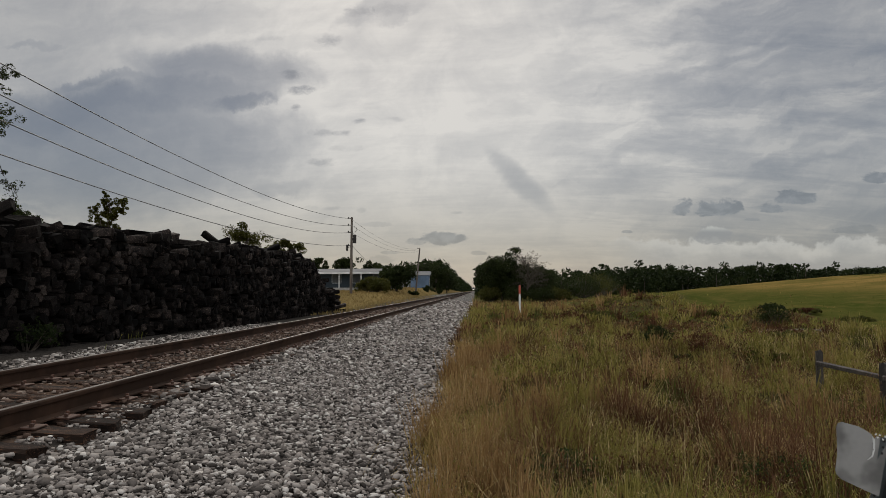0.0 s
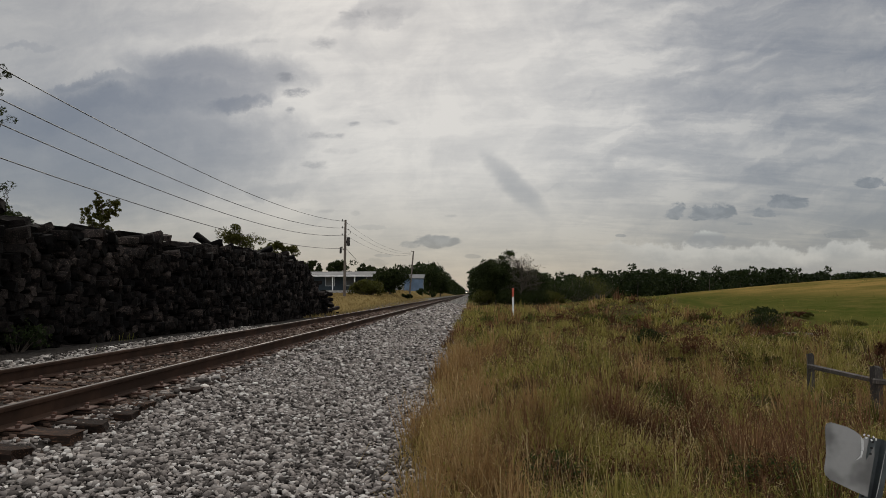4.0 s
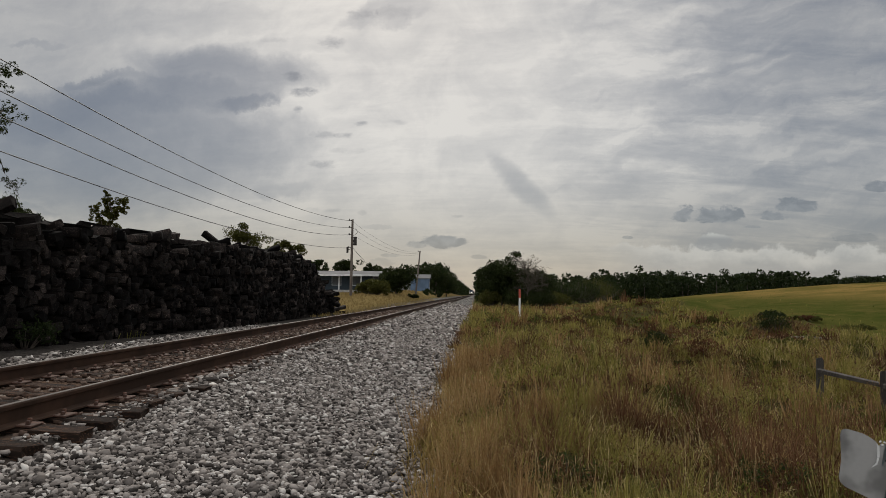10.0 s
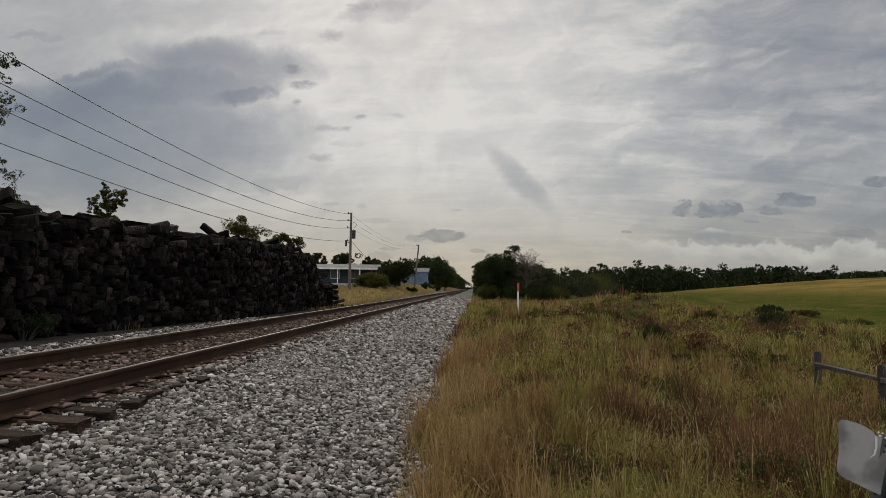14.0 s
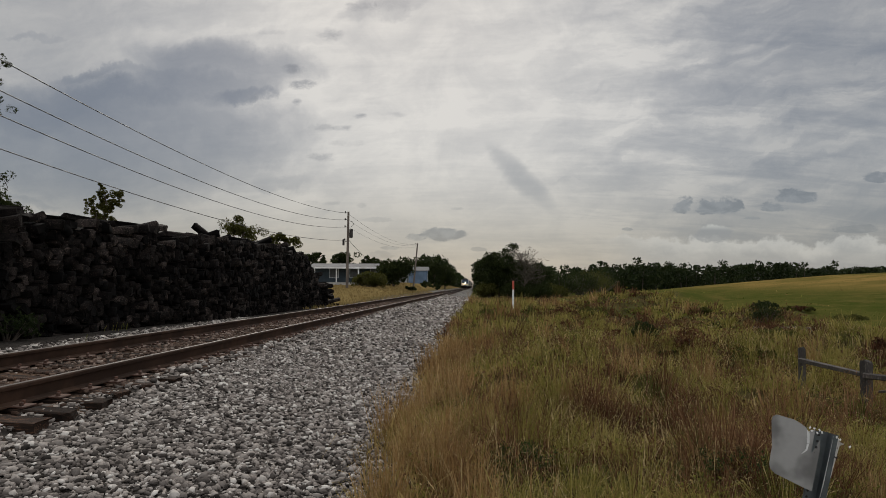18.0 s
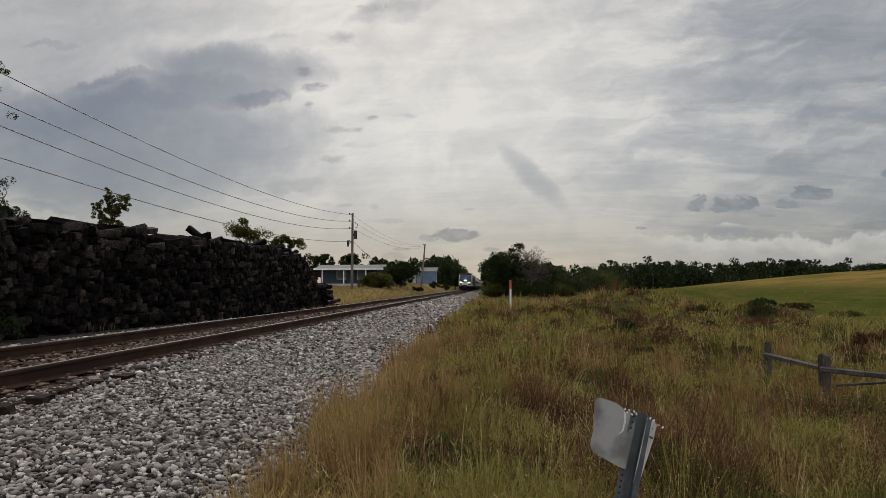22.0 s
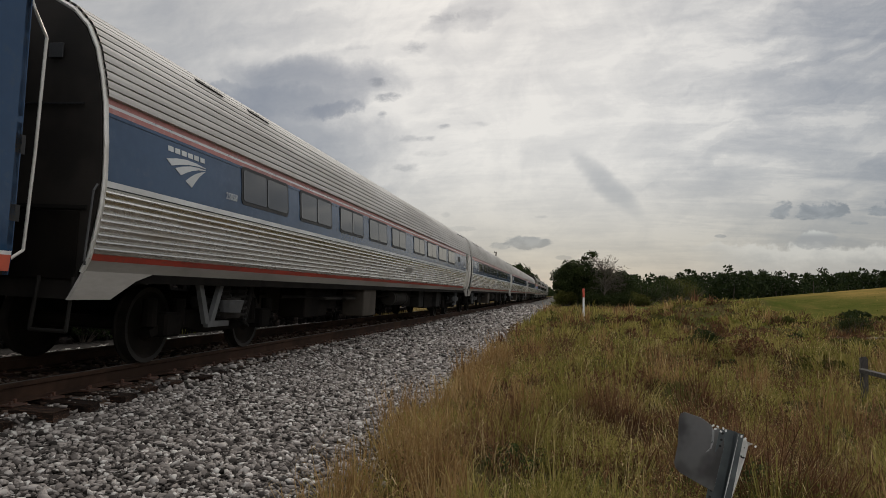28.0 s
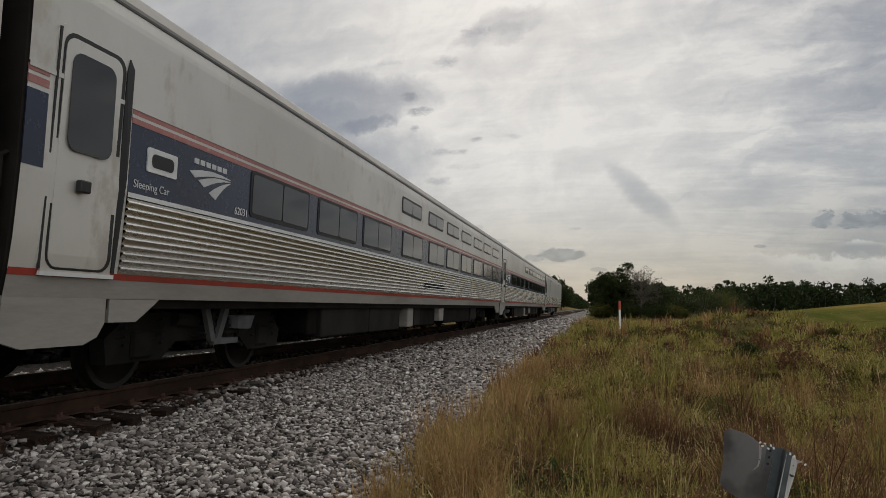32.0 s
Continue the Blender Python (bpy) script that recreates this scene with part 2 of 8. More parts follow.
    sky = k.mix(above, sky, (1.10, 1.09, 1.07))
    back = k.ramp(y, 0.15, -0.35)
    sky = k.mix(k.math("MULTIPLY", back, 0.8), sky, (1.10, 1.11, 1.12))
    ground_side = k.ramp(z, 0.0, -0.05)
    sky = k.mix(ground_side, sky, (0.12, 0.11, 0.08))
    air = k.node("ShaderNodeTexSky")
    air.sky_type = "NISHITA"
    air.sun_disc, air.sun_elevation, air.sun_rotation = False, radians(SUN_UP), radians(SUN_TURN)
    both = k.mix(0.10, sky, k.mix(1.0, air.outputs[0], (0.12, 0.12, 0.12), "MULTIPLY"))
    bg = k.node("ShaderNodeBackground")
    k.put(bg.inputs[0], both)
    bg.inputs[1].default_value = 1.0
    out = k.node("ShaderNodeOutputWorld")
    wt.links.new(bg.outputs[0], out.inputs[0])


build_sky()
sun = new("sun", bpy.data.lights.new("sun", "SUN"))
sun.data.energy, sun.data.angle, sun.data.color = 1.4, radians(18), (1.0, 0.93, 0.83)
sun.matrix_world = look((0, 0, 60), (-60 * math.sin(radians(SUN_TURN)), -60 * math.cos(radians(SUN_TURN)), 60 - 60 * math.tan(radians(SUN_UP))))
scene.view_settings.exposure = 0.0

# ---- materials ----


def material(name, colors, rough=0.7, metal=0.0, scale=6.0, fine=60.0, bump=0.0, bump_size=0.01, vary=0.0, fine_much=0.25,
             island=False, few=0.0, spec=0.5, stretch=None, coords="Object", trans=0.0):
    """Two or three colours mixed by noise at two scales, with fine relief; vary: spread between objects (or islands)."""
    m = bpy.data.materials.new(name)
    m.use_nodes = True
    k = Net(m.node_tree)
    bsdf = m.node_tree.nodes["Principled BSDF"]
    pos = k.node("ShaderNodeTexCoord").outputs[coords] if coords == "Object" else k.node("ShaderNodeNewGeometry").outputs["Position"]
    if stretch:
        mp = k.node("ShaderNodeMapping")
        k.put(mp.inputs[0], pos)
        mp.inputs["Scale"].default_value = stretch
        pos = mp.outputs[0]
    if len(colors) == 1:
        colors = (colors[0], tuple(c * 0.8 for c in colors[0]))
    big = k.noise(pos, scale, 3.0, 0.55)
    col = k.mix(k.ramp(big, 0.38, 0.62), colors[0], colors[1])
    small = k.noise(pos, fine, 5.0, 0.65)
    if len(colors) > 2:
        col = k.mix(k.ramp(small, 0.52, 0.70), col, colors[2])
    dark = k.math("MULTIPLY_ADD", k.math("SUBTRACT", small, 0.5), 2 * fine_much, 1.0)
    col = k.mix(1.0, col, k.vec(dark, dark, dark), "MULTIPLY")
    if vary:
        r = k.node("ShaderNodeNewGeometry").outputs["Random Per Island"] if island else k.node("ShaderNodeObjectInfo").outputs["Random"]
        b = k.math("MULTIPLY_ADD", k.math("SUBTRACT", r, 0.5), 2 * vary, 1.0)
        if few:
            b = k.math("ADD", b, k.math("MULTIPLY", k.ramp(r, 0.74, 0.98), few))
        col = k.mix(1.0, col, k.vec(b, b, b), "MULTIPLY")
    k.put(bsdf.inputs["Base Color"], col)
    k.put(bsdf.inputs["Roughness"], k.math("MULTIPLY_ADD", k.math("SUBTRACT", small, 0.5), 0.25, rough, clamp=True))
    bsdf.inputs["Metallic"].default_value = metal
    bsdf.inputs["Specular IOR Level"].default_value = spec
    if bump:
        b = k.node("ShaderNodeBump")
        b.inputs["Strength"].default_value, b.inputs["Distance"].default_value = bump, bump_size
        k.put(b.inputs["Height"], small)
        k.put(bsdf.inputs["Normal"], b.outputs[0])
    return m


def foliage(name, colors, scale=0.6, rough=0.6, through=0.35, single=0.62, patchy=0.95):
    """Leaves or blades: each island picks its colour; some light passes through them."""
    m = bpy.data.materials.new(name)
    m.use_nodes = True
    k = Net(m.node_tree)
    bsdf = m.node_tree.nodes["Principled BSDF"]
    out = m.node_tree.nodes["Material Output"]
    geo = k.node("ShaderNodeNewGeometry")
    patch = k.noise(geo.outputs["Position"], scale, 3.0, 0.6)
    f = k.math("ADD", k.math("MULTIPLY", geo.outputs["Random Per Island"], single), k.math("MULTIPLY", k.math("SUBTRACT", patch, 0.5 - (1 - single) / 2 / patchy), patchy), clamp=True)
    r = k.node("ShaderNodeValToRGB")
    r.color_ramp.elements[0].color = (*colors[0], 1)
    r.color_ramp.elements[1].color = (*colors[-1], 1)
    for i, c in enumerate(colors[1:-1]):
        r.color_ramp.elements.new((i + 1) / (len(colors) - 1)).color = (*c, 1)
    k.put(r.inputs[0], f)
    k.put(bsdf.inputs["Base Color"], r.outputs[0])
    bsdf.inputs["Roughness"].default_value = rough
    bsdf.inputs["Specular IOR Level"].default_value = 0.06
    tr = k.node("ShaderNodeBsdfTranslucent")
    k.put(tr.inputs[0], r.outputs[0])
    mx = k.node("ShaderNodeMixShader")
    mx.inputs[0].default_value = through
    m.node_tree.links.new(bsdf.outputs[0], mx.inputs[1])
    m.node_tree.links.new(tr.outputs[0], mx.inputs[2])
    m.node_tree.links.new(mx.outputs[0], out.inputs[0])
    return m


def glass(name, tint=(0.02, 0.022, 0.025), rough=0.06):
    return material(name, (tint,), rough, 0.0, 1.2, 30.0, fine_much=0.1, spec=0.75)


M = {
    "rail": material("rail_rust", ((0.030, 0.0175, 0.012), (0.052, 0.029, 0.019)), 0.9, 0.0, 2.0, 40.0, 0.3, 0.003, spec=0.12),
    "rail_top": material("rail_running_surface", ((0.15, 0.13, 0.115), (0.09, 0.075, 0.065)), 0.55, 0.5, 1.0, 50.0, spec=0.3),
    "tie": material("weathered_timber", ((0.012, 0.009, 0.0075), (0.030, 0.019, 0.014), (0.115, 0.060, 0.037)), 0.95, 0, 1.5, 22.0, 0.8, 0.012, 0.5, spec=0.12, stretch=(0.5, 3, 3)),
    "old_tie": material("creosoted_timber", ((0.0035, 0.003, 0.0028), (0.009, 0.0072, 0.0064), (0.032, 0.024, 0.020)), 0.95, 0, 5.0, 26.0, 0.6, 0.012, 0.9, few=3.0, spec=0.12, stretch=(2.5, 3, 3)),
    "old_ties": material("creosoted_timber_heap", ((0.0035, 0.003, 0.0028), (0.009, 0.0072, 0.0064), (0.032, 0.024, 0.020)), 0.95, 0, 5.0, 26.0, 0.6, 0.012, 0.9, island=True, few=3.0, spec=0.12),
    "plate": material("rusty_plate", ((0.105, 0.046, 0.028), (0.06, 0.029, 0.019)), 0.8, 0.1, 8.0, 60.0, 0.3, 0.003),
    "stone": foliage("limestone_ballast", ((0.022, 0.0190, 0.017), (0.087, 0.076, 0.069), (0.168, 0.147, 0.134), (0.240, 0.212, 0.191), (0.316, 0.283, 0.258), (0.54, 0.51, 0.475)), 3.0, 0.9, 0.0, 1.0, 0.35),
    "bed_stone": foliage("soiled_ballast", ((0.030, 0.020, 0.015), (0.078, 0.050, 0.038), (0.145, 0.103, 0.082), (0.29, 0.24, 0.205)), 2.5, 0.9, 0.0, 0.85, 0.6),
    "concrete": material("concrete", ((0.34, 0.33, 0.31), (0.26, 0.25, 0.24)), 0.9, 0, 2.0, 30.0, 0.3, 0.005),
    "pole": material("weathered_pole", ((0.14, 0.115, 0.095), (0.085, 0.07, 0.06)), 0.9, 0, 1.0, 20.0, 0.4, 0.01, stretch=(4, 4, 0.4)),
    "fence": material("grey_weathered_wood", ((0.055, 0.045, 0.038), (0.026, 0.022, 0.019), (0.12, 0.10, 0.085)), 0.9, 0, 2.0, 24.0, 0.6, 0.008, stretch=(3, 3, 0.6)),
    "wire": material("dark_cable", ((0.02, 0.02, 0.022),), 0.6),
    "bark": material("bark", ((0.09, 0.07, 0.055), (0.05, 0.04, 0.032)), 0.95, 0, 3.0, 25.0, 0.8, 0.02),
    "leaf": foliage("oak_leaves", ((0.012, 0.017, 0.006), (0.024, 0.033, 0.010), (0.045, 0.055, 0.016)), 0.5),
    "leaf_olive": foliage("olive_leaves", ((0.03, 0.034, 0.008), (0.065, 0.066, 0.016), (0.10, 0.095, 0.03)), 0.5, 0.6, 0.5),
    "leaf_far": foliage("distant_leaves", ((0.010, 0.015, 0.006), (0.020, 0.030, 0.010), (0.038, 0.046, 0.016)), 0.12),
    "leaf_tan": foliage("dry_twigs", ((0.06, 0.05, 0.04), (0.10, 0.085, 0.065)), 0.5),
    "grass_tan": foliage("dry_tussock_grass", ((0.070, 0.044, 0.015), (0.18, 0.119, 0.037), (0.37, 0.272, 0.107), (0.27, 0.175, 0.070)), 0.7, 0.7, 0.35, 0.42, 1.5),
    "grass_olive": foliage("olive_grass", ((0.034, 0.045, 0.009), (0.094, 0.104, 0.018), (0.21, 0.200, 0.043), (0.31, 0.24, 0.077)), 0.7, 0.7, 0.35, 0.42, 1.5),
    "bluestem": foliage("orange_tan_bluestem", ((0.11, 0.060, 0.024), (0.26, 0.158, 0.066), (0.46, 0.33, 0.165)), 0.9, 0.7, 0.35, 0.5, 1.2),
    "grass_yellow": foliage("yellow_olive_grass", ((0.078, 0.070, 0.016), (0.20, 0.172, 0.044), (0.42, 0.345, 0.13)), 0.9, 0.7, 0.35, 0.45, 1.3),
    "grass_green": foliage("mid_green_grass", ((0.028, 0.034, 0.009), (0.072, 0.080, 0.020), (0.17, 0.155, 0.050)), 0.9, 0.7, 0.35, 0.5, 1.2),
    "undergrowth": foliage("matted_dead_grass", ((0.016, 0.012, 0.006), (0.045, 0.033, 0.013), (0.10, 0.070, 0.028)), 1.2, 0.8, 0.2),
    "herb": foliage("fresh_green_herb", ((0.02, 0.034, 0.012), (0.045, 0.070, 0.022), (0.09, 0.11, 0.04)), 3.0, 0.6, 0.4),
    "dead_wood": material("bleached_dead_wood", ((0.24, 0.21, 0.175), (0.13, 0.11, 0.09)), 0.9, 0, 3.0, 30.0, 0.4, 0.01),
    "stalk": foliage("pale_stalks", ((0.32, 0.24, 0.11), (0.58, 0.46, 0.25)), 0.8, 0.7, 0.3),
    "grass_left": foliage("straw_grass", ((0.14, 0.10, 0.038), (0.22, 0.16, 0.066), (0.29, 0.215, 0.095)), 0.3, 0.7),
    "grass_hill": foliage("green_meadow_grass", ((0.062, 0.082, 0.016), (0.085, 0.096, 0.022), (0.13, 0.11, 0.034)), 0.10, 0.9, 0.1),
    "weed": foliage("brown_weeds", ((0.024, 0.0125, 0.008), (0.092, 0.043, 0.022), (0.27, 0.160, 0.082)), 0.7, 0.8, 0.3, 0.42, 1.5),
    "white": material("white_paint", ((0.72, 0.72, 0.71), (0.58, 0.58, 0.57)), 0.5, 0, 1.5, 30.0),
    "red": material("red_orange_paint", ((0.55, 0.085, 0.045), (0.42, 0.07, 0.04)), 0.5, 0, 3.0, 40.0),
    "black": material("dull_black", ((0.018, 0.017, 0.016), (0.034, 0.030, 0.027)), 0.8, 0.1, 3.0, 30.0, 0.3, 0.01),
}


def ground_material():
    """Gravel beside the track, fading unevenly into dry grass and earth; green meadow on the mound."""
    m = bpy.data.materials.new("gravel_and_earth")
    m.use_nodes = True
    k = Net(m.node_tree)
    bsdf = m.node_tree.nodes["Principled BSDF"]
    pos = k.node("ShaderNodeNewGeometry").outputs["Position"]
    x, y, z = k.xyz(pos)[:3]
    edge = k.math("ADD", x, k.math("MULTIPLY", k.math("SUBTRACT", k.noise(pos, 1.3, 4.0, 0.6), 0.5), 0.9))
    gravel = k.math("MULTIPLY", k.ramp(edge, 4.05, 3.85), k.ramp(k.math("SUBTRACT", edge, k.math("MULTIPLY", k.ramp(y, 33.0, 40.0), 1.7)), -5.6, -4.9))
    cells = k.node("ShaderNodeTexVoronoi")
    k.put(cells.inputs["Vector"], pos)
    cells.inputs["Scale"].default_value = 17.0
    tone = k.xyz(cells.outputs["Color"])[0]
    patch = k.noise(pos, 0.9, 4.0, 0.6)
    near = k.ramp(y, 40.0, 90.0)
    # near ground is almost black: shade between the ballast stones, put into the colour
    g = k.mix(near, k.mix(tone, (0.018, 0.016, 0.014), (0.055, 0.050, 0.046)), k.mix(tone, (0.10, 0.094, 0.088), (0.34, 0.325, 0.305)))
    # cell edges darkened too, as painted shade in the gaps
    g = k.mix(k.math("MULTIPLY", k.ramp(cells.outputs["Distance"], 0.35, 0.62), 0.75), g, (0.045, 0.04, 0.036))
    between = k.math("MULTIPLY", k.ramp(k.math("ABSOLUTE", x), 1.7, 1.2), k.ramp(patch, 0.38, 0.62))
    g = k.mix(k.math("MULTIPLY", between, 0.8), g, (0.12, 0.078, 0.055))
    fine = k.noise(pos, 14.0, 5.0, 0.65)
    wide = k.noise(pos, 0.16, 4.0, 0.6)
    e = k.mix(k.ramp(fine, 0.35, 0.65), (0.045, 0.036, 0.017), (0.095, 0.074, 0.032))
    e = k.mix(k.ramp(wide, 0.45, 0.62), e, (0.07, 0.075, 0.022))
    meadow = k.mix(k.ramp(wide, 0.36, 0.60), (0.044, 0.055, 0.012), (0.066, 0.067, 0.017))
    meadow = k.mix(k.math("MULTIPLY", k.ramp(k.noise(pos, 1.7, 5.0, 0.65), 0.48, 0.70), 0.55), meadow, (0.105, 0.086, 0.023))
    meadow = k.mix(k.math("MULTIPLY", k.ramp(fine, 0.50, 0.72), 0.5), meadow, (0.028, 0.038, 0.008))
    meadow = k.mix(k.math("MULTIPLY", k.ramp(k.noise(pos, 0.30, 5.0, 0.68), 0.48, 0.66), 0.55), meadow, (0.115, 0.086, 0.028))
    meadow = k.mix(k.math("MULTIPLY", k.ramp(z, 0.4, 1.5), k.ramp(wide, 0.78, 0.36)), meadow, (0.20, 0.135, 0.044))
    hill = k.math("MULTIPLY", k.ramp(k.math("ADD", x, k.math("MULTIPLY", k.math("SUBTRACT", wide, 0.5), 7.0)), 18.6, 20.8), k.ramp(y, 22.0, 27.0))
    e = k.mix(k.math("MULTIPLY", k.ramp(x, -3.0, -4.5), k.ramp(y, 34.0, 44.0)), e, k.mix(k.ramp(fine, 0.35, 0.65), (0.13, 0.094, 0.038), (0.21, 0.155, 0.066)))
    e = k.mix(hill, e, meadow)
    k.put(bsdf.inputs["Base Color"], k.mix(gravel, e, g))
    bsdf.inputs["Roughness"].default_value = 1.0
    bsdf.inputs["Specular IOR Level"].default_value = 0.0
    b = k.node("ShaderNodeBump")
    b.inputs["Strength"].default_value, b.inputs["Distance"].default_value = 0.8, 0.04
    k.put(b.inputs["Height"], k.mix(gravel, fine, k.math("SUBTRACT", 1.0, cells.outputs["Distance"])))
    k.put(bsdf.inputs["Normal"], b.outputs[0])
    return m


# ---- helpers for shapes ----


def part(name, bm, mat, parent=None, label="", smooth=False):
    """Links a bmesh as one mesh object under its thing."""
    me = bpy.data.meshes.new(name)
    bm.to_mesh(me)
    bm.free()
    return put_mesh(name, me, mat, parent, label, smooth)


def put_mesh(name, me, mat, parent=None, label="", smooth=False):
    if not me.materials:
        me.materials.append(M[mat] if isinstance(mat, str) else mat)
    if smooth:
        me.polygons.foreach_set("use_smooth", [True] * len(me.polygons))
    ob = new(name, me)
    if parent is not None:
        ob.parent = parent
    if label:
        tagged(ob, label)
    return ob


def box(bm, x0, x1, y0, y1, z0, z1, bevel=0.0, m=None):
    """A box between two corners, its edges rounded by bevel."""
    made = bmesh.ops.create_cube(bm, size=1.0)["verts"]
    for v in made:
        v.co = Vector(((x0 + x1) / 2 + v.co.x * (x1 - x0), (y0 + y1) / 2 + v.co.y * (y1 - y0), (z0 + z1) / 2 + v.co.z * (z1 - z0)))
    if bevel:
        es = list({e for v in made for e in v.link_edges})
        made = list({v for f in bmesh.ops.bevel(bm, geom=es, offset=bevel, segments=1, affect="EDGES", profile=0.5)["faces"] for v in f.verts} | {v for v in made if v.is_valid})
    if m is not None:
        bmesh.ops.transform(bm, matrix=m, verts=[v for v in made if v.is_valid])
    return made


def boxed(name, dims, mat, parent=None, label="", bevel=0.0):
    bm = bmesh.new()
    box(bm, *dims, bevel)
    return part(name, bm, mat, parent, label)


def tube(bm, a, b, r0, r1, n=8, caps=True):
    """A tapered round bar from a to b."""
    a, b = Vector(a), Vector(b)
    q = (b - a).to_track_quat("Z", "Y").to_matrix()
    rings = []
    for p, r in ((a, r0), (b, r1)):
        rings.append([bm.verts.new(p + q @ Vector((r * math.cos(2 * math.pi * i / n), r * math.sin(2 * math.pi * i / n), 0))) for i in range(n)])
    for i in range(n):
        j = (i + 1) % n
        bm.faces.new((rings[0][i], rings[0][j], rings[1][j], rings[1][i]))
    if caps:
        bm.faces.new(rings[0][::-1])
        bm.faces.new(rings[1])


def prism(bm, outline, axis, a, b):
    """An outline of (p, q) pairs drawn out along an axis from a to b: x: (y, z), y: (x, z), z: (x, y)."""
    def at(p, q, w):
        return {"x": (w, p, q), "y": (p, w, q), "z": (p, q, w)}[axis]
    n = len(outline)
    ra = [bm.verts.new(at(p, q, a)) for p, q in outline]
    rb = [bm.verts.new(at(p, q, b)) for p, q in outline]
    fs = [bm.faces.new((ra[i], ra[(i + 1) % n], rb[(i + 1) % n], rb[i])) for i in range(n)]
    fs += [bm.faces.new(ra[::-1]), bm.faces.new(rb)]
    bmesh.ops.recalc_face_normals(bm, faces=fs)
    return fs


def mesh_from(name, verts, faces):
    """A mesh from arrays: verts (n, 3), faces a list of (m, k) index arrays."""
    me = bpy.data.meshes.new(name)
    loops = np.concatenate([f.ravel() for f in faces]).astype(np.int32)
    sizes = np.concatenate([np.full(len(f), f.shape[1], np.int32) for f in faces])
    me.vertices.add(len(verts))
    me.vertices.foreach_set("co", np.ascontiguousarray(verts, np.float32).ravel())
    me.loops.add(len(loops))
    me.loops.foreach_set("vertex_index", loops)
    me.polygons.add(len(sizes))
    me.polygons.foreach_set("loop_start", np.concatenate(([0], np.cumsum(sizes)[:-1])).astype(np.int32))
    me.polygons.foreach_set("loop_total", sizes)
    me.update(calc_edges=True)
    me.validate()
    return me


def smooth01(t):
    t = np.clip(t, 0, 1)
    return t * t * (3 - 2 * t)


def waves(x, y, seed, size):
    """Smooth uneven values about 0 for arrays of places."""
    r = np.random.RandomState(seed)
    s = np.zeros_like(x, float)
    for i in range(7):
        a, p, w = r.uniform(0, 6.3), r.uniform(0, 6.3), size * r.uniform(0.5, 1.8)
        s += np.sin((x * np.cos(a) + y * np.sin(a)) / w * 2 * math.pi + p)
    return s / 7


def ground_z(x, y):
    """Height of the ground: track bed, ballast shoulder, grassy verge with a ditch, mound; rising field behind the heap."""
    x, y = np.asarray(x, float), np.asarray(y, float)
    bed = -0.235 + 0.029 - 0.04 * x
    right = np.interp(x, [1.0, 1.2, 1.5, 3.25, 4.1, 6.0], [-0.25, -0.305, -0.335, -0.525, -0.66, -0.70])
    dip = -0.38 * smooth01((x - 6.0) / 3.2) * (1 - smooth01((y - 13) / 13)) * (1 - smooth01((x - 12) / 10))
    mound = 3.75 * smooth01((x - 11.5) / 50) * smooth01((y - 16) / 52) * (1 - 0.75 * smooth01((y - 78) / 70))
    rise = 0.16 * smooth01((y - 20) / 25) * smooth01((x - 4) / 3)
    right = right + dip + mound + rise + 0.10 * waves(x, y, 3, 9.0) * smooth01((x - 4.2) / 3) + 0.25 * waves(x, y, 5, 30.0) * smooth01((x - 12) / 10)
    buried = smooth01((y - 5.5) / 4)
    bed = bed + 0.034 * buried
    right = right + 0.060 * buried * (1 - smooth01((x - 1.15) / 1.0))
    lumps = np.maximum(waves(x, y, 71, 1.5) + 0.7 * waves(x, y, 72, 0.8), -0.22)
    right = right + lumps * (0.26 * (1 - 0.4 * smooth01((y - 12) / 12)) + 0.12 * smooth01((y - 20) / 12)) * smooth01((x - 4.4) / 0.8) * (1 - smooth01((y - 45) / 25)) * (1 - smooth01((x - 20) / 8))
    right = right + 0.30 * np.maximum(waves(x, y, 73, 5.0), -0.3) * smooth01((x - 8.0) / 4) * smooth01((y - 10) / 6) * (1 - smooth01((y - 50) / 30)) * (1 - smooth01((x - 24) / 8))
    # tussocky humps before the dip, rough hummocks beyond it
    right = right + 0.55 * np.exp(-((x - 10.6) / 2.6) ** 2 - ((y - 17.5) / 2.6) ** 2) - 0.60 * np.exp(-((x - 14.0) / 4.5) ** 2 - ((y - 26.0) / 4.0) ** 2) + 0.50 * np.exp(-((x - 13.0) / 3.5) ** 2 - ((y - 37.0) / 4.0) ** 2) + 0.30 * np.exp(-((x - 7.6) / 1.6) ** 2 - ((y - 12.5) / 3.0) ** 2) + 0.40 * np.exp(-((x - 15.0) / 2.0) ** 2 - ((y - 19.5) / 2.4) ** 2)
    right = right + 0.85 * np.maximum(waves(x, y, 75, 9.0), -0.15) * smooth01((x - 9.0) / 5) * smooth01((y - 30) / 10) * (1 - smooth01((y - 66) / 14)) * (1 - smooth01((x - 22) / 6))
    left = np.interp(-x, [1.2, 1.7, 2.9, 4.0], [-0.16, -0.18, -0.28, -0.30])
    left = left + smooth01((-x - 2.4) / 4.5) * (0.95 * smooth01((y - 38) / 30) + 0.75 * smooth01((y - 72) / 50)) + 0.04 * waves(x, y, 8, 7.0) * smooth01((-x - 3) / 3)
    z = np.where(np.abs(x) <= 1.2, bed, np.where(x > 0, right, left))
    far = smooth01((y - 250) / 200)
    return z * (1 - far) + (-0.3) * far

# ---- ground ----


def spaced(stops):
    out = []
    for a, b, step in stops:
        out += list(np.arange(a, b, step))
    return np.array(out + [stops[-1][1]])


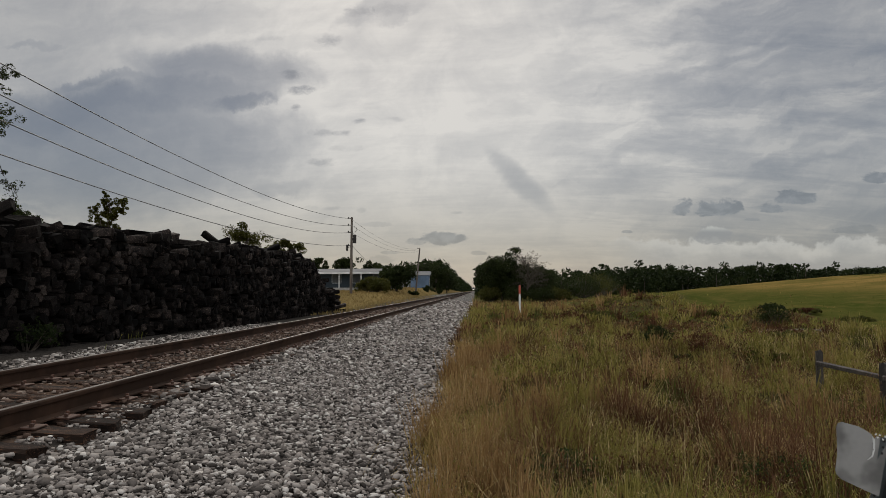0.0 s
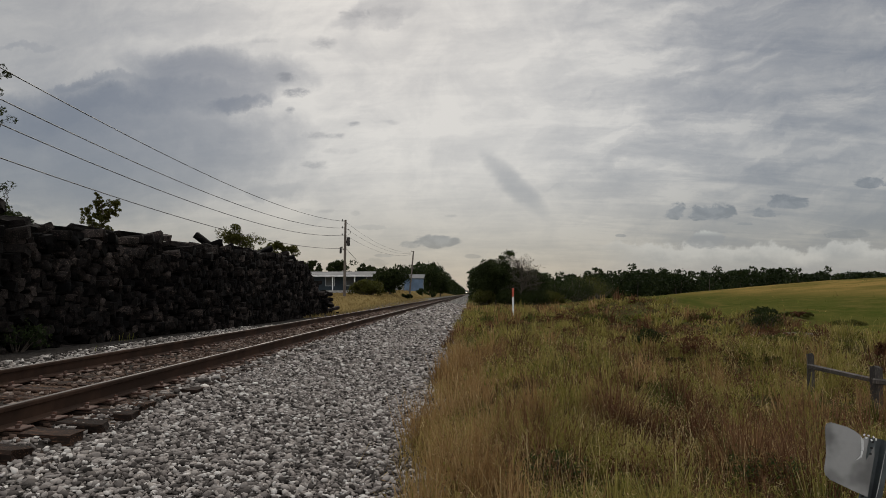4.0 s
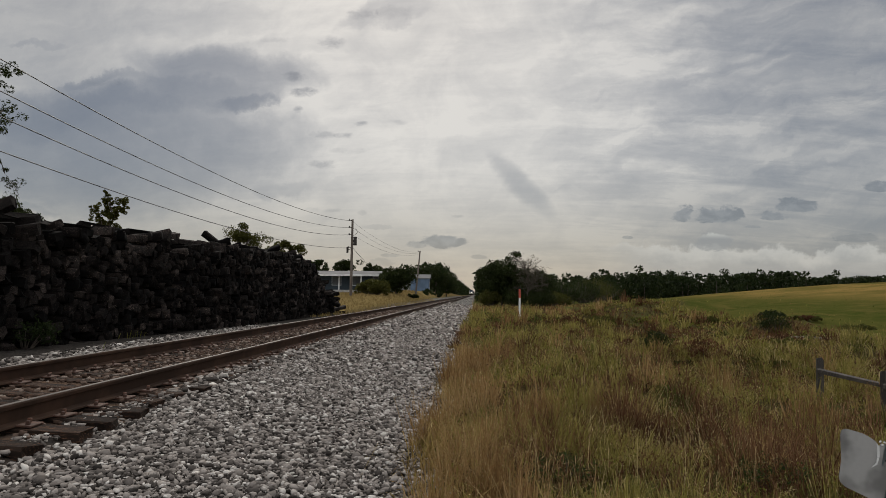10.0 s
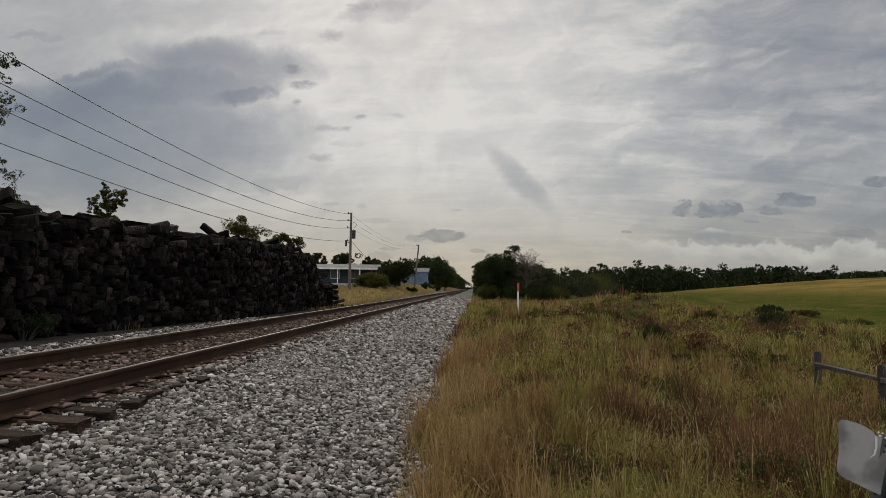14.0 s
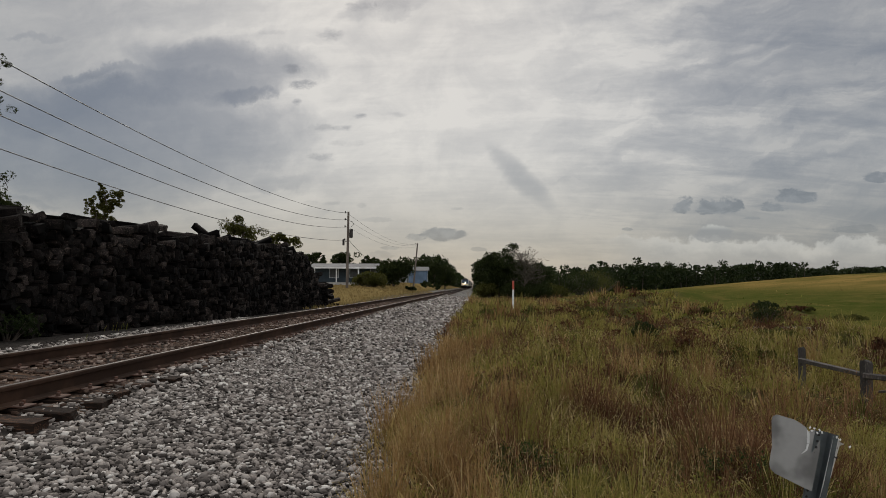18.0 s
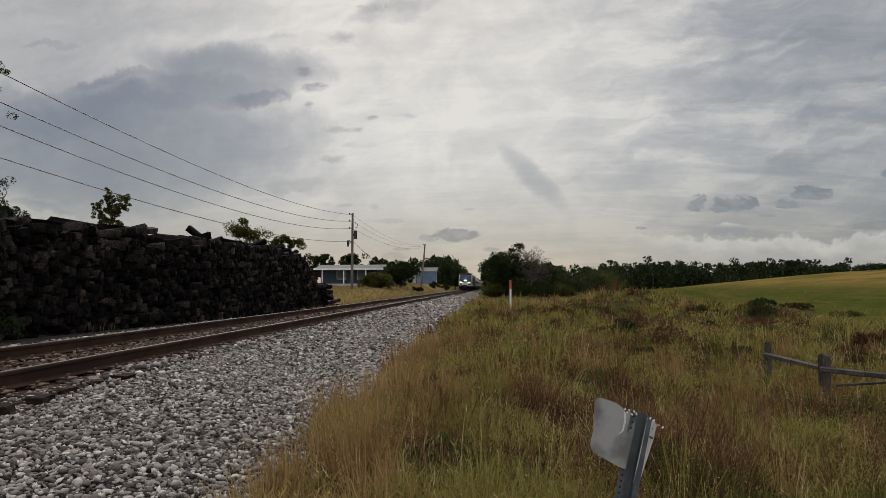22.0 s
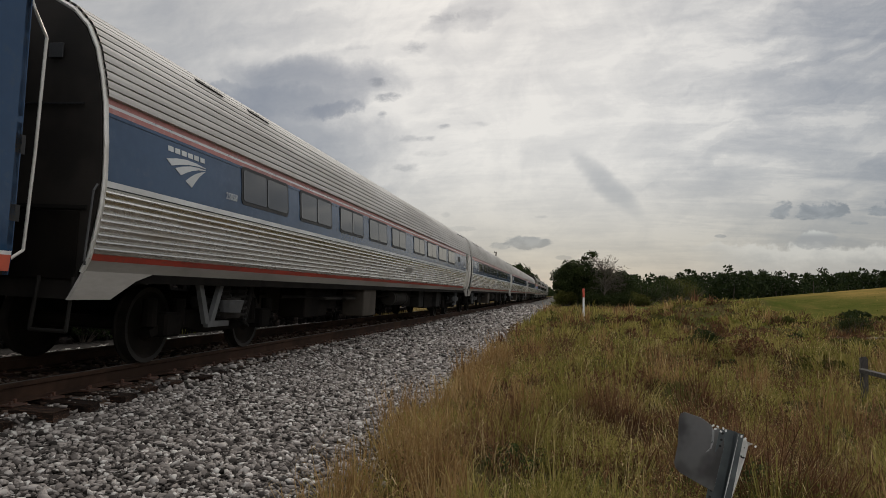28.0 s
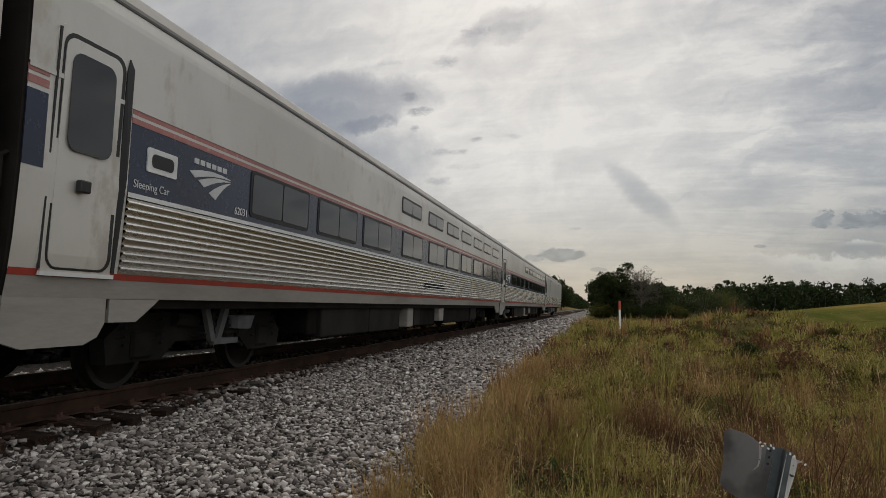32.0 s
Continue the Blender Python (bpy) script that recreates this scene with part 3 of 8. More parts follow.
def build_ground():
    xs = spaced([(-2500, -300, 200), (-300, -60, 20), (-60, -16, 4), (-16, -4.5, 0.8), (-4.5, 4.6, 0.16), (4.6, 13, 0.18), (13, 22, 0.45), (22, 80, 3), (80, 300, 20), (300, 2500, 200)])
    ys = spaced([(-800, -40, 95), (-40, 0, 4), (0, 3, 0.5), (3, 20, 0.18), (20, 34, 0.4), (34, 110, 1.6), (110, 300, 8), (300, 3000, 150)])
    gx, gy = np.meshgrid(xs, ys)
    v = np.stack([gx, gy, ground_z(gx, gy)], -1).reshape(-1, 3)
    i = np.arange(len(xs) - 1)[None] + np.arange(len(ys) - 1)[:, None] * len(xs)
    f = np.stack([i, i + 1, i + 1 + len(xs), i + len(xs)], -1).reshape(-1, 4)
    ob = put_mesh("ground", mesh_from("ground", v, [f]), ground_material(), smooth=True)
    tagged(ob, "gravel shoulder merging into dry grassy earth and a green mound", "ground", kind="structure")


build_ground()
TRACK = pose(0, 0, 0.0287, 0, CANT, 0)


def rail_outline(x, side):
    """Section of a worn flat-bottom rail, its running surface at z = 0."""
    half = [(0.036, -0.012), (0.034, -0.040), (0.010, -0.052), (0.009, -0.150), (0.070, -0.168), (0.074, -0.182)]
    return [(x + p, q) for p, q in half] + [(x - p, q) for p, q in half[::-1]] + [(x - 0.030, 0.0), (x + 0.030, 0.0)]


def build_track():
    track = tagged(new("railway_track"), "single railway track with rusty rails on timber ties", "railway track", kind="structure")
    track.matrix_world = TRACK
    for x in (0.753, -0.753):
        bm = bmesh.new()
        for a, b in [(-60, 40), (40, 160), (160, 1400)]:
            prism(bm, rail_outline(x, 1), "y", a, b)
        rail = part("rail", bm, "rail", track, "rusty steel rail")
        bm = bmesh.new()
        prism(bm, [(x - 0.019, 0.0), (x + 0.019, 0.0), (x + 0.017, 0.003), (x - 0.017, 0.003)], "y", -60, 1400)
        part("running_surface", bm, "rail_top", rail, "shiny worn running surface")
    rng = random.Random(4)
    shapes = []
    for s in range(5):
        bm = bmesh.new()
        vs = box(bm, -1.30, 1.30, -0.115, 0.115, -0.18, 0.0, 0.012)
        for v in bm.verts:
            v.co += Vector((rng.uniform(-0.03, 0.03), rng.uniform(-0.012, 0.012), rng.uniform(-0.012, 0.006)))
        me = bpy.data.meshes.new("crosstie")
        bm.to_mesh(me)
        bm.free()
        shapes.append(me)
    bm = bmesh.new()
    box(bm, -0.19, 0.19, -0.095, 0.095, 0.0, 0.018, 0.004)
    for sx, sy in ((0.085, 0.06), (-0.085, -0.06), (0.14, -0.05), (-0.14, 0.05)):
        box(bm, sx - 0.016, sx + 0.016, sy - 0.014, sy + 0.014, 0.015, 0.050, 0.004)
    plate_me = bpy.data.meshes.new("tie_plate")
    bm.to_mesh(plate_me)
    bm.free()
    y = 1.0
    n = 0
    while y < 112:
        ob = put_mesh("crosstie", shapes[n % 5], "tie", track)
        ob.matrix_basis = pose(rng.uniform(-0.07, 0.07), y + rng.uniform(-0.03, 0.03), -0.184 + rng.uniform(-0.012, 0.0), 0, 0, rng.uniform(-1.6, 1.6))
        if y < 26:
            for x in (0.753, -0.753):
                pl = put_mesh("tie_plate", plate_me, "plate", ob)
                pl.matrix_basis = pose(x - ob.location.x, 0, 0.0)
        y += 0.52 + rng.uniform(-0.03, 0.03)
        n += 1
    bm = bmesh.new()
    for i in range(70):
        box(bm, -1.3, 1.3, 0.37 - i * 0.52, 0.59 - i * 0.52, -0.36, -0.186)
    while y < 420:
        box(bm, -1.3, 1.3, y - 0.11, y + 0.11, -0.36, -0.186)
        y += 0.52
    tagged(part("further_crossties", bm, "tie", track), kind="stuff")


build_track()


def stones(name, places, sizes, seed, label, mat="stone", facets=False):
    """Angular stones, one small faceted lump at each place, joined."""
    r = np.random.RandomState(seed)
    bm = bmesh.new()
    if facets:
        bmesh.ops.create_icosphere(bm, subdivisions=1, radius=0.60)
    else:
        bmesh.ops.create_cube(bm, size=0.76)
    bmesh.ops.triangulate(bm, faces=bm.faces)
    bv = np.array([v.co[:] for v in bm.verts])
    bf = np.array([[v.index for v in f.verts] for f in bm.faces])
    bm.free()
    n = len(places)
    v = bv[None] * r.uniform(0.50, 1.30, (n, len(bv), 3))
    v = v * (r.uniform(0.6, 1.25, (n, 1, 3)) * np.array([1.38, 0.98, 0.58]))
    a, b = r.uniform(0, 6.3, n), r.normal(0, 0.75, n)
    ca, sa, cb, sb = np.cos(a)[:, None], np.sin(a)[:, None], np.cos(b)[:, None], np.sin(b)[:, None]
    x, y, z = v[..., 0], v[..., 1] * cb - v[..., 2] * sb, v[..., 1] * sb + v[..., 2] * cb
    v = np.stack([x * ca - y * sa, x * sa + y * ca, z], -1) * sizes[:, None, None] + places[:, None, :]
    f = (bf[None] + (np.arange(n) * len(bv))[:, None, None]).reshape(-1, 3)
    ob = put_mesh(name, mesh_from(name, v.reshape(-1, 3), [f]), mat)
    return tagged(ob, label, "ballast", kind="stuff")


def build_ballast():
    r = np.random.RandomState(11)
    p, s, pb, sb, pn, sn = [], [], [], [], [], []
    for x0, x1, y0, y1, step, size in ((1.30, 4.4, -14, 3.0, 0.095, 0.085), (-1.3, 1.06, -14, 2, 0.15, 0.085), (-3.6, -1.3, -14, 4, 0.15, 0.085), (1.33, 4.45, 3.0, 12, 0.030, 0.039), (1.31, 4.4, 12, 24, 0.045, 0.054), (1.28, 4.3, 24, 46, 0.085, 0.10), (1.3, 4.2, 46, 85, 0.14, 0.15),
                                       (1.00, 1.40, 2.0, 7.0, 0.038, 0.040), (1.02, 1.40, 7.0, 24, 0.055, 0.060), (1.02, 1.40, 24, 46, 0.09, 0.09), (-1.3, 1.06, 2, 20, 0.060, 0.052), (-1.3, 1.06, 20, 42, 0.11, 0.085), (-3.6, -1.3, 4, 24, 0.075, 0.062)):
        gx, gy = np.meshgrid(np.arange(x0, x1, step), np.arange(y0, y1, step))
        x, y = gx.ravel() + r.uniform(-0.5, 0.5, gx.size) * step * 1.5, gy.ravel() + r.uniform(-0.5, 0.5, gx.size) * step * 1.5
        edge = 3.95 + 0.28 * waves(y, x * 0.3, 21, 3.2) + 0.12 * waves(y, x, 22, 0.8)
        over = np.clip((x - edge) / 0.35, 0, 1)
        keep = (r.uniform(0, 1, x.size) > over)
        if x0 < 0:
            keep &= r.uniform(0, 1, x.size) < (0.55 if x0 > -2 else 0.6)
            keep &= np.abs(np.abs(x) - 0.753) > 0.10
        x, y = x[keep], y[keep]
        here = np.stack([x, y, ground_z(x, y) + r.uniform(-0.024, 0.034, x.size) * (size / 0.06)], -1)
        big = size * np.clip(r.lognormal(0.0, 0.30, x.size), 0.45, 1.75)
        if -2 < x0 < -1.2:
            pb.append(here)
            sb.append(big)
        elif x0 > 1 and y0 == 3.0:
            pn.append(here)
            sn.append(big)
        else:
            p.append(here)
            s.append(big)
    stones("ballast_stones", np.concatenate(p), np.concatenate(s), 12, "grey and white crushed stone ballast along the track")
    stones("near_ballast_stones", np.concatenate(pn), np.concatenate(sn), 14, "angular grey and white ballast stones beside the rail", facets=True)
    stones("bed_stones", np.concatenate(pb), np.concatenate(sb), 13, "soiled brown stones between the ties", "bed_stone")
    dark = stones("dark_stone", np.array([[3.253, 14.33, -0.47]]), np.array([0.17]), 3, "dark loose stone lying on the ballast")
    dark.data.materials[0] = M["black"]
    tagged(dark, category="stone", kind="thing")


build_ballast()


def blades(name, x, y, h, w, mat, seed, label, category, lean=0.35, heads=0.0, out=None, lift=None):
    """Grass: a bent tapering blade at each place; out: ways to lean; lift: heights to start from; some carry a seed head."""
    r = np.random.RandomState(seed)
    n = len(x)
    base = np.stack([x, y, ground_z(x, y) - 0.02 + (0 if lift is None else lift)], -1)
    a, t = r.uniform(0, 6.3, n), r.uniform(0, 6.3, n)
    side = np.stack([np.cos(a), np.sin(a), np.zeros(n)], -1) * w[:, None] * 0.5
    way = np.stack([np.cos(t), np.sin(t), np.zeros(n)], -1) * (h * np.abs(r.normal(0, lean, n)))[:, None]
    if out is not None:
        way = way + np.stack([out[0], out[1], np.zeros(n)], -1) * h[:, None]
    bend = np.clip(np.linalg.norm(way, axis=1) / h, 0, 1.6)
    up = np.stack([np.zeros(n), np.zeros(n), h], -1)
    kink = r.normal(0, 0.10, (n, 3)) * h[:, None]
    m1 = base + 0.42 * up + 0.16 * way + kink * 0.6
    m2 = base + up * (0.80 - 0.16 * bend)[:, None] + 0.55 * way + kink
    tip = base + up * (1 - 0.50 * bend)[:, None] + way - kink * 0.3
    v = np.stack([base - side, base + side, m1 + side * 0.9, m1 - side * 0.9, m2 + side * 0.6, m2 - side * 0.6, tip], 1).reshape(-1, 3)
    k = np.arange(n) * 7
    faces = [np.concatenate([np.stack([k, k + 1, k + 2, k + 3], -1), np.stack([k + 3, k + 2, k + 4, k + 5], -1)]), np.stack([k + 5, k + 4, k + 6], -1)]
    if heads:
        pick = np.nonzero(r.uniform(0, 1, n) < heads)[0]
        hw = np.stack([np.cos(a), np.sin(a), np.zeros(n)], -1)[pick] * (w[pick] * 0.9)[:, None]
        d = (tip - m2)[pick]
        c0, c1 = tip[pick] - 0.5 * d, tip[pick] + 0.1 * d
        cm = 0.5 * c0 + 0.5 * c1
        hv = np.stack([c0, cm + hw, c1, cm - hw], 1).reshape(-1, 3)
        faces[0] = np.concatenate([faces[0], len(v) + np.arange(len(pick))[:, None] * 4 + np.arange(4)[None]])
        v = np.concatenate([v, hv])
    ob = put_mesh(name, mesh_from(name, v, faces), mat)
    return tagged(ob, label, category, kind="stuff")


def verge_edge(x, y):
    """Where the ballast ends and the grass begins."""
    return 3.98 + 0.28 * waves(y, x * 0.3, 21, 3.2) + 0.12 * waves(y, x, 22, 0.8)


def meadow_here(x, y):
    """How far the short green meadow has taken over from the rough verge."""
    return smooth01((x + 1.2 * waves(x, y, 4, 9.0) - 18.6) / 2.2) * smooth01((y - 22) / 5)


def leaf_sprinkle(places, size, seed):
    """One small leaf at each place, turned at random."""
    r = np.random.RandomState(seed)
    n = len(places)
    a, b = r.normal(0, 1, (n, 3)), r.normal(0, 1, (n, 3))
    a /= np.linalg.norm(a, axis=1)[:, None]
    b -= a * (a * b).sum(1)[:, None]
    b /= np.linalg.norm(b, axis=1)[:, None]
    s = (size * r.uniform(0.5, 1.5, n))[:, None]
    v = np.stack([places - a * s, places - b * s * 0.5, places + a * s, places + b * s * 0.5], 1).reshape(-1, 3)
    return v, np.arange(len(v)).reshape(-1, 4)


def build_grass():
    r = np.random.RandomState(31)
    # blades a square metre, blade width, clump radius
    zones = ((3.6, 14, -12, 2.6, 110, 0.016, 0.2), (3.6, 10.2, 2.6, 9, 1150, 0.0070, 0.10), (3.6, 16, 9, 20, 400, 0.0125, 0.17), (3.6, 27, 20, 42, 110, 0.026, 0.32), (3.6, 34, 42, 95, 20, 0.06, 0.6))
    kinds = {"tan": ("grass_tan", "dry tan tangled grass on the verge"), "olive": ("grass_olive", "olive green grass on the verge"), "rust": ("weed", "reddish brown dead weeds on the verge")}
    for i, (x0, x1, y0, y1, per, w, clump) in enumerate(zones):
        n = int((x1 - x0) * (y1 - y0) * per)
        # half the blades gather in loose clumps, the rest stand anywhere
        m = n // 60
        kx, ky = r.uniform(x0, x1, m), r.uniform(y0, y1, m)
        pick = r.randint(0, m, n)
        loose = r.uniform(0, 1, n) < 0.45
        spread = r.normal(0, clump, (2, n))
        x = np.where(loose, r.uniform(x0, x1, n), kx[pick] + spread[0])
        y = np.where(loose, r.uniform(y0, y1, n), ky[pick] + spread[1])
        thin = waves(x, y, 147, 0.9) + 0.7 * waves(x, y, 148, 2.6) + r.normal(0, 0.25, n)
        keep = (x > verge_edge(x, y) + r.normal(0.05, 0.06, n)) & (x < x1 + 0.3) & (y > y0 - 0.2) & (y < y1 + 0.4) & (thin > -0.06)
        keep &= meadow_here(x, y) < 0.5 + r.normal(0, 0.2, n)
        x, y, loose, pick = x[keep], y[keep], loose[keep], pick[keep]
        tone = r.normal(0, 0.16, m)[pick]
        edge = smooth01((x - verge_edge(x, y)) / 1.1)
        mix = waves(x, y, 141, 3.4) + 0.7 * waves(x, y, 142, 1.1) + 0.7 * tone + r.normal(0, 0.09, x.size)
        red = 0.16 * smooth01((x - 5.8) / 2) * smooth01((11 - y) / 3) + waves(x, y, 143, 3.2) + 0.6 * waves(x, y, 144, 0.9) + 0.7 * tone[::-1] + r.normal(0, 0.09, x.size)
        kind = np.where((red > 0.10) & (edge > 0.5), 2, np.where((mix > 0.0) | (edge < 0.7), 0, 1))
        hump = 0.85 + 0.60 * waves(x, y, 61, 2.2) + 0.35 * waves(x, y, 62, 0.8) + 0.5 * (1 - smooth01(np.abs(edge - 0.45) / 0.4)) * smooth01((9 - y) / 4)
        for j, key in enumerate(("tan", "olive", "rust")):
            sel = np.nonzero(kind == j)[0]
            if not len(sel):
                continue
            base = {"tan": 0.30, "olive": 0.21, "rust": 0.25}[key]
            h = np.clip(base * (0.8, 1, 0.95, 0.8, 0.8)[i] * hump[sel] * r.uniform(0.25, 1.35, len(sel)), 0.04, 0.85)
            blades(key + "_grass", x[sel], y[sel], h, w * r.uniform(0.5, 1.5, len(sel)), kinds[key][0], 150 + 10 * i + j, kinds[key][1], "weeds" if key == "rust" else "grass", {"tan": 0.85, "olive": 1.0, "rust": 1.0}[key],
                   0.16 if key != "olive" else 0.05)
    # tussocks: each a fountain of blades from one root, grouped by kind
    fount = {"straw": ("bluestem", "orange-tan bluestem tussocks along the ballast edge", 0.30, 0.05), "yellow": ("grass_yellow", "yellowish olive grass tussocks", 0.62, 0.02), "green": ("grass_green", "green grass tussocks in the verge", 0.60, 0.0), "maroon": ("weed", "maroon brown dead weed tufts", 0.55, 0.06)}
    for x0, x1, y0, y1, per, count, w, grow in ((3.7, 10.6, 2.7, 8, 9.0, 105, 0.0062, 1.0), (3.7, 15, 8, 17, 4.6, 75, 0.0105, 1.05), (3.7, 22, 17, 30, 2.3, 50, 0.020, 1.1), (3.7, 30, 30, 58, 0.9, 36, 0.042, 1.25), (3.7, 11, -9, 2.7, 2.0, 50, 0.012, 1.0)):
        m = int((x1 - x0) * (y1 - y0) * per)
        cx, cy = r.uniform(x0, x1, m), r.uniform(y0, y1, m)
        ok = (cx > verge_edge(cx, cy) + 0.10) & (meadow_here(cx, cy) < 0.4)
        cx, cy = cx[ok], cy[ok]
        edge = cx - verge_edge(cx, cy)
        a = waves(cx, cy, 211, 3.6) + 0.5 * waves(cx, cy, 212, 1.2) + r.normal(0, 0.10, cx.size)
        b = waves(cx, cy, 213, 4.4) + 0.5 * waves(cx, cy, 214, 1.4) + r.normal(0, 0.10, cx.size)
        # darker green and maroon tussocks stand in for shaded grass round the fence
        fence_shade = np.exp(-((cx - 11.2) / 2.4) ** 2 - ((cy - 10.0) / 2.4) ** 2)
        a, b = a - 0.7 * fence_shade, b + 0.12 * fence_shade
        valley, ridge = np.exp(-((cx - 14) / 4.5) ** 2 - ((cy - 27) / 5) ** 2), np.exp(-((cx - 10.8) / 2.8) ** 2 - ((cy - 17) / 2.5) ** 2)
        a, b = a - 0.6 * valley + 0.5 * ridge, b + 0.25 * valley - 0.3 * ridge
        b = b + 0.30 * smooth01((6.8 - cy) / 2) * smooth01((cx - 5.2) / 1.0)
        a = a - 0.22 * smooth01((6.8 - cy) / 2) * smooth01((cx - 5.2) / 1.0)
        sort = np.where((edge < 0.9 + 0.9 * a) & (cy < 16) & (r.uniform(0, 1, cx.size) < 0.75), 0, np.where(a > 0.06, 1, np.where(b > 0.15, 3, np.where(a < -0.34, 2, np.where(r.uniform(0, 1, cx.size) < 0.22, 0, 1)))))
        tall = grow * np.array([0.50, 0.42, 0.34, 0.44])[sort] * (1 + 0.45 * waves(cx, cy, 215, 2.4)) * r.uniform(0.45, 1.5, cx.size)
        for j, key in enumerate(("straw", "yellow", "green", "maroon")):
            root = np.nonzero(sort == j)[0]
            if not len(root):
                continue
            idx = np.repeat(root, count)
            t, d = r.uniform(0, 6.3, idx.size), np.sqrt(r.uniform(0, 1, idx.size))
            rad = (0.10 if key == "straw" else 0.17) * tall[idx] / 0.42
            mat, label, fan, heads = fount[key]
            blades(key + "_tussocks", cx[idx] + np.cos(t) * d * rad, cy[idx] + np.sin(t) * d * rad, tall[idx] * r.uniform(0.45, 1.15, idx.size) * (1.1 - 0.35 * d), w * r.uniform(0.55, 1.4, idx.size), mat, 230 + j + int(y0), label,
                   "weeds" if key == "maroon" else "grass", 0.16, heads, (fan * d * np.cos(t), fan * d * np.sin(t)))
    # small leaves of the weeds among the stems
    for x0, x1, y0, y1, per, size, mat, cut in ((4.3, 10.4, 2.8, 10, 900, 0.011, "weed", 143), (4.3, 10.4, 2.8, 10, 900, 0.012, "grass_olive", 142), (4.3, 17, 10, 24, 160, 0.026, "weed", 143), (4.3, 17, 10, 24, 160, 0.026, "grass_olive", 142),
                                                (4.3, 30, 24, 48, 26, 0.06, "weed", 143), (4.3, 30, 24, 48, 26, 0.06, "grass_olive", 142),
                                                (4.1, 10.4, 2.8, 10, 300, 0.0068, "stalk", 145), (4.1, 17, 10, 24, 60, 0.013, "stalk", 145)):
        n = int((x1 - x0) * (y1 - y0) * per)
        x, y = r.uniform(x0, x1, n), r.uniform(y0, y1, n)
        k = (waves(x, y, cut, 3.2) + 0.6 * waves(x, y, cut + 2, 0.9) + r.normal(0, 0.12, n) > 0.02) & (x > verge_edge(x, y) + 0.25) & (meadow_here(x, y) < 0.5)
        x, y = x[k], y[k]
        c = np.stack([x, y, ground_z(x, y) + r.uniform(0.03, 0.26, x.size) * (1.3 if mat == "stalk" else 1.0) * (1 + 0.4 * waves(x, y, 61, 2.2))], -1)
        v, f = leaf_sprinkle(c, size, cut + int(y0))
        tagged(put_mesh("weed_leaves", mesh_from("weed_leaves", v, [f]), mat), "small brown and green weed leaves in the grass", "weeds", kind="stuff")
    # short matted undergrowth, then single pale stalks
    for x0, x1, y0, y1, per, w, hh in ((3.7, 14, -12, 2.1, 50, 0.025, 0.13), (3.7, 10, 2.1, 9, 520, 0.008, 0.13), (3.7, 16, 9, 20, 130, 0.016, 0.16), (3.7, 27, 20, 42, 34, 0.035, 0.2)):
        n = int((x1 - x0) * (y1 - y0) * per)
        x, y = r.uniform(x0, x1, n), r.uniform(y0, y1, n)
        k = (x > verge_edge(x, y) + r.normal(0.02, 0.10, n)) & (meadow_here(x, y) < 0.5)
        blades("undergrowth", x[k], y[k], hh * r.uniform(0.4, 1.4, k.sum()), np.full(k.sum(), w), "undergrowth", 190, "short matted dead grass", "grass", 0.9)
    for x0, x1, y0, y1, per, w in ((4.2, 10, 2.6, 9, 70, 0.0045), (4.1, 16, 9, 22, 20, 0.008)):
        n = int((x1 - x0) * (y1 - y0) * per)
        x, y = r.uniform(x0, x1, n), r.uniform(y0, y1, n)
        k = (x > verge_edge(x, y) + 0.15) & (waves(x, y, 171, 1.6) > -0.1)
        blades("pale_stalks", x[k], y[k], r.uniform(0.22, 0.52, k.sum()), np.full(k.sum(), w), "stalk", 191, "pale thin seed stalks above the grass", "grass", 0.50, 0.7)
    # brown weeds with side twigs
    n = 900
    cx, cy = r.uniform(4.8, 11, n), r.uniform(2.6, 15, n)
    k = (waves(cx, cy, 143, 3.0) > 0.0)
    cx, cy = cx[k], cy[k]
    idx = np.repeat(np.arange(len(cx)), 22)
    tall = r.uniform(0.35, 0.75, len(cx))
    f = r.uniform(0.15, 0.95, idx.size)
    a = r.uniform(0, 6.3, idx.size)
    blades("branching_weeds", cx[idx] + r.normal(0, 0.012, idx.size), cy[idx] + r.normal(0, 0.012, idx.size), np.maximum(0.05, tall[idx] * 0.34 * (1.15 - f)), np.full(idx.size, 0.0045), "weed", 192, "brown branching dead weeds", "weeds", 0.3, 0.6,
           (0.6 * np.cos(a), 0.6 * np.sin(a)), tall[idx] * f)
    n = 26000
    x, y = r.uniform(-26, -2.2, n), r.uniform(33, 120, n)
    k = (x < -2.6 - 0.4 * waves(y, x, 5, 6.0))
    blades("straw_grass", x[k], y[k], r.uniform(0.06, 0.20, k.sum()), np.full(k.sum(), 0.07), "grass_left", 80, "straw-coloured grass beside the far track", "grass", 0.4)
    n = 9000
    x, y = r.uniform(16, 62, n), r.uniform(22, 82, n)
    k = meadow_here(x, y) > 0.5
    blades("meadow_grass", x[k], y[k], r.uniform(0.03, 0.08, k.sum()), np.full(k.sum(), 0.05), "grass_hill", 81, "short green grass on the mound", "grass", 0.5)
    n = 1500
    x, y = r.uniform(-4.6, -2.9, n), r.uniform(8, 36, n)
    k = waves(x, y, 9, 2.5) > 0.42
    blades("weed_tufts", x[k], y[k], r.uniform(0.08, 0.28, k.sum()), np.full(k.sum(), 0.015), "grass_olive", 82, "low weeds at the foot of the tie heap", "weeds", 0.5)


build_grass()


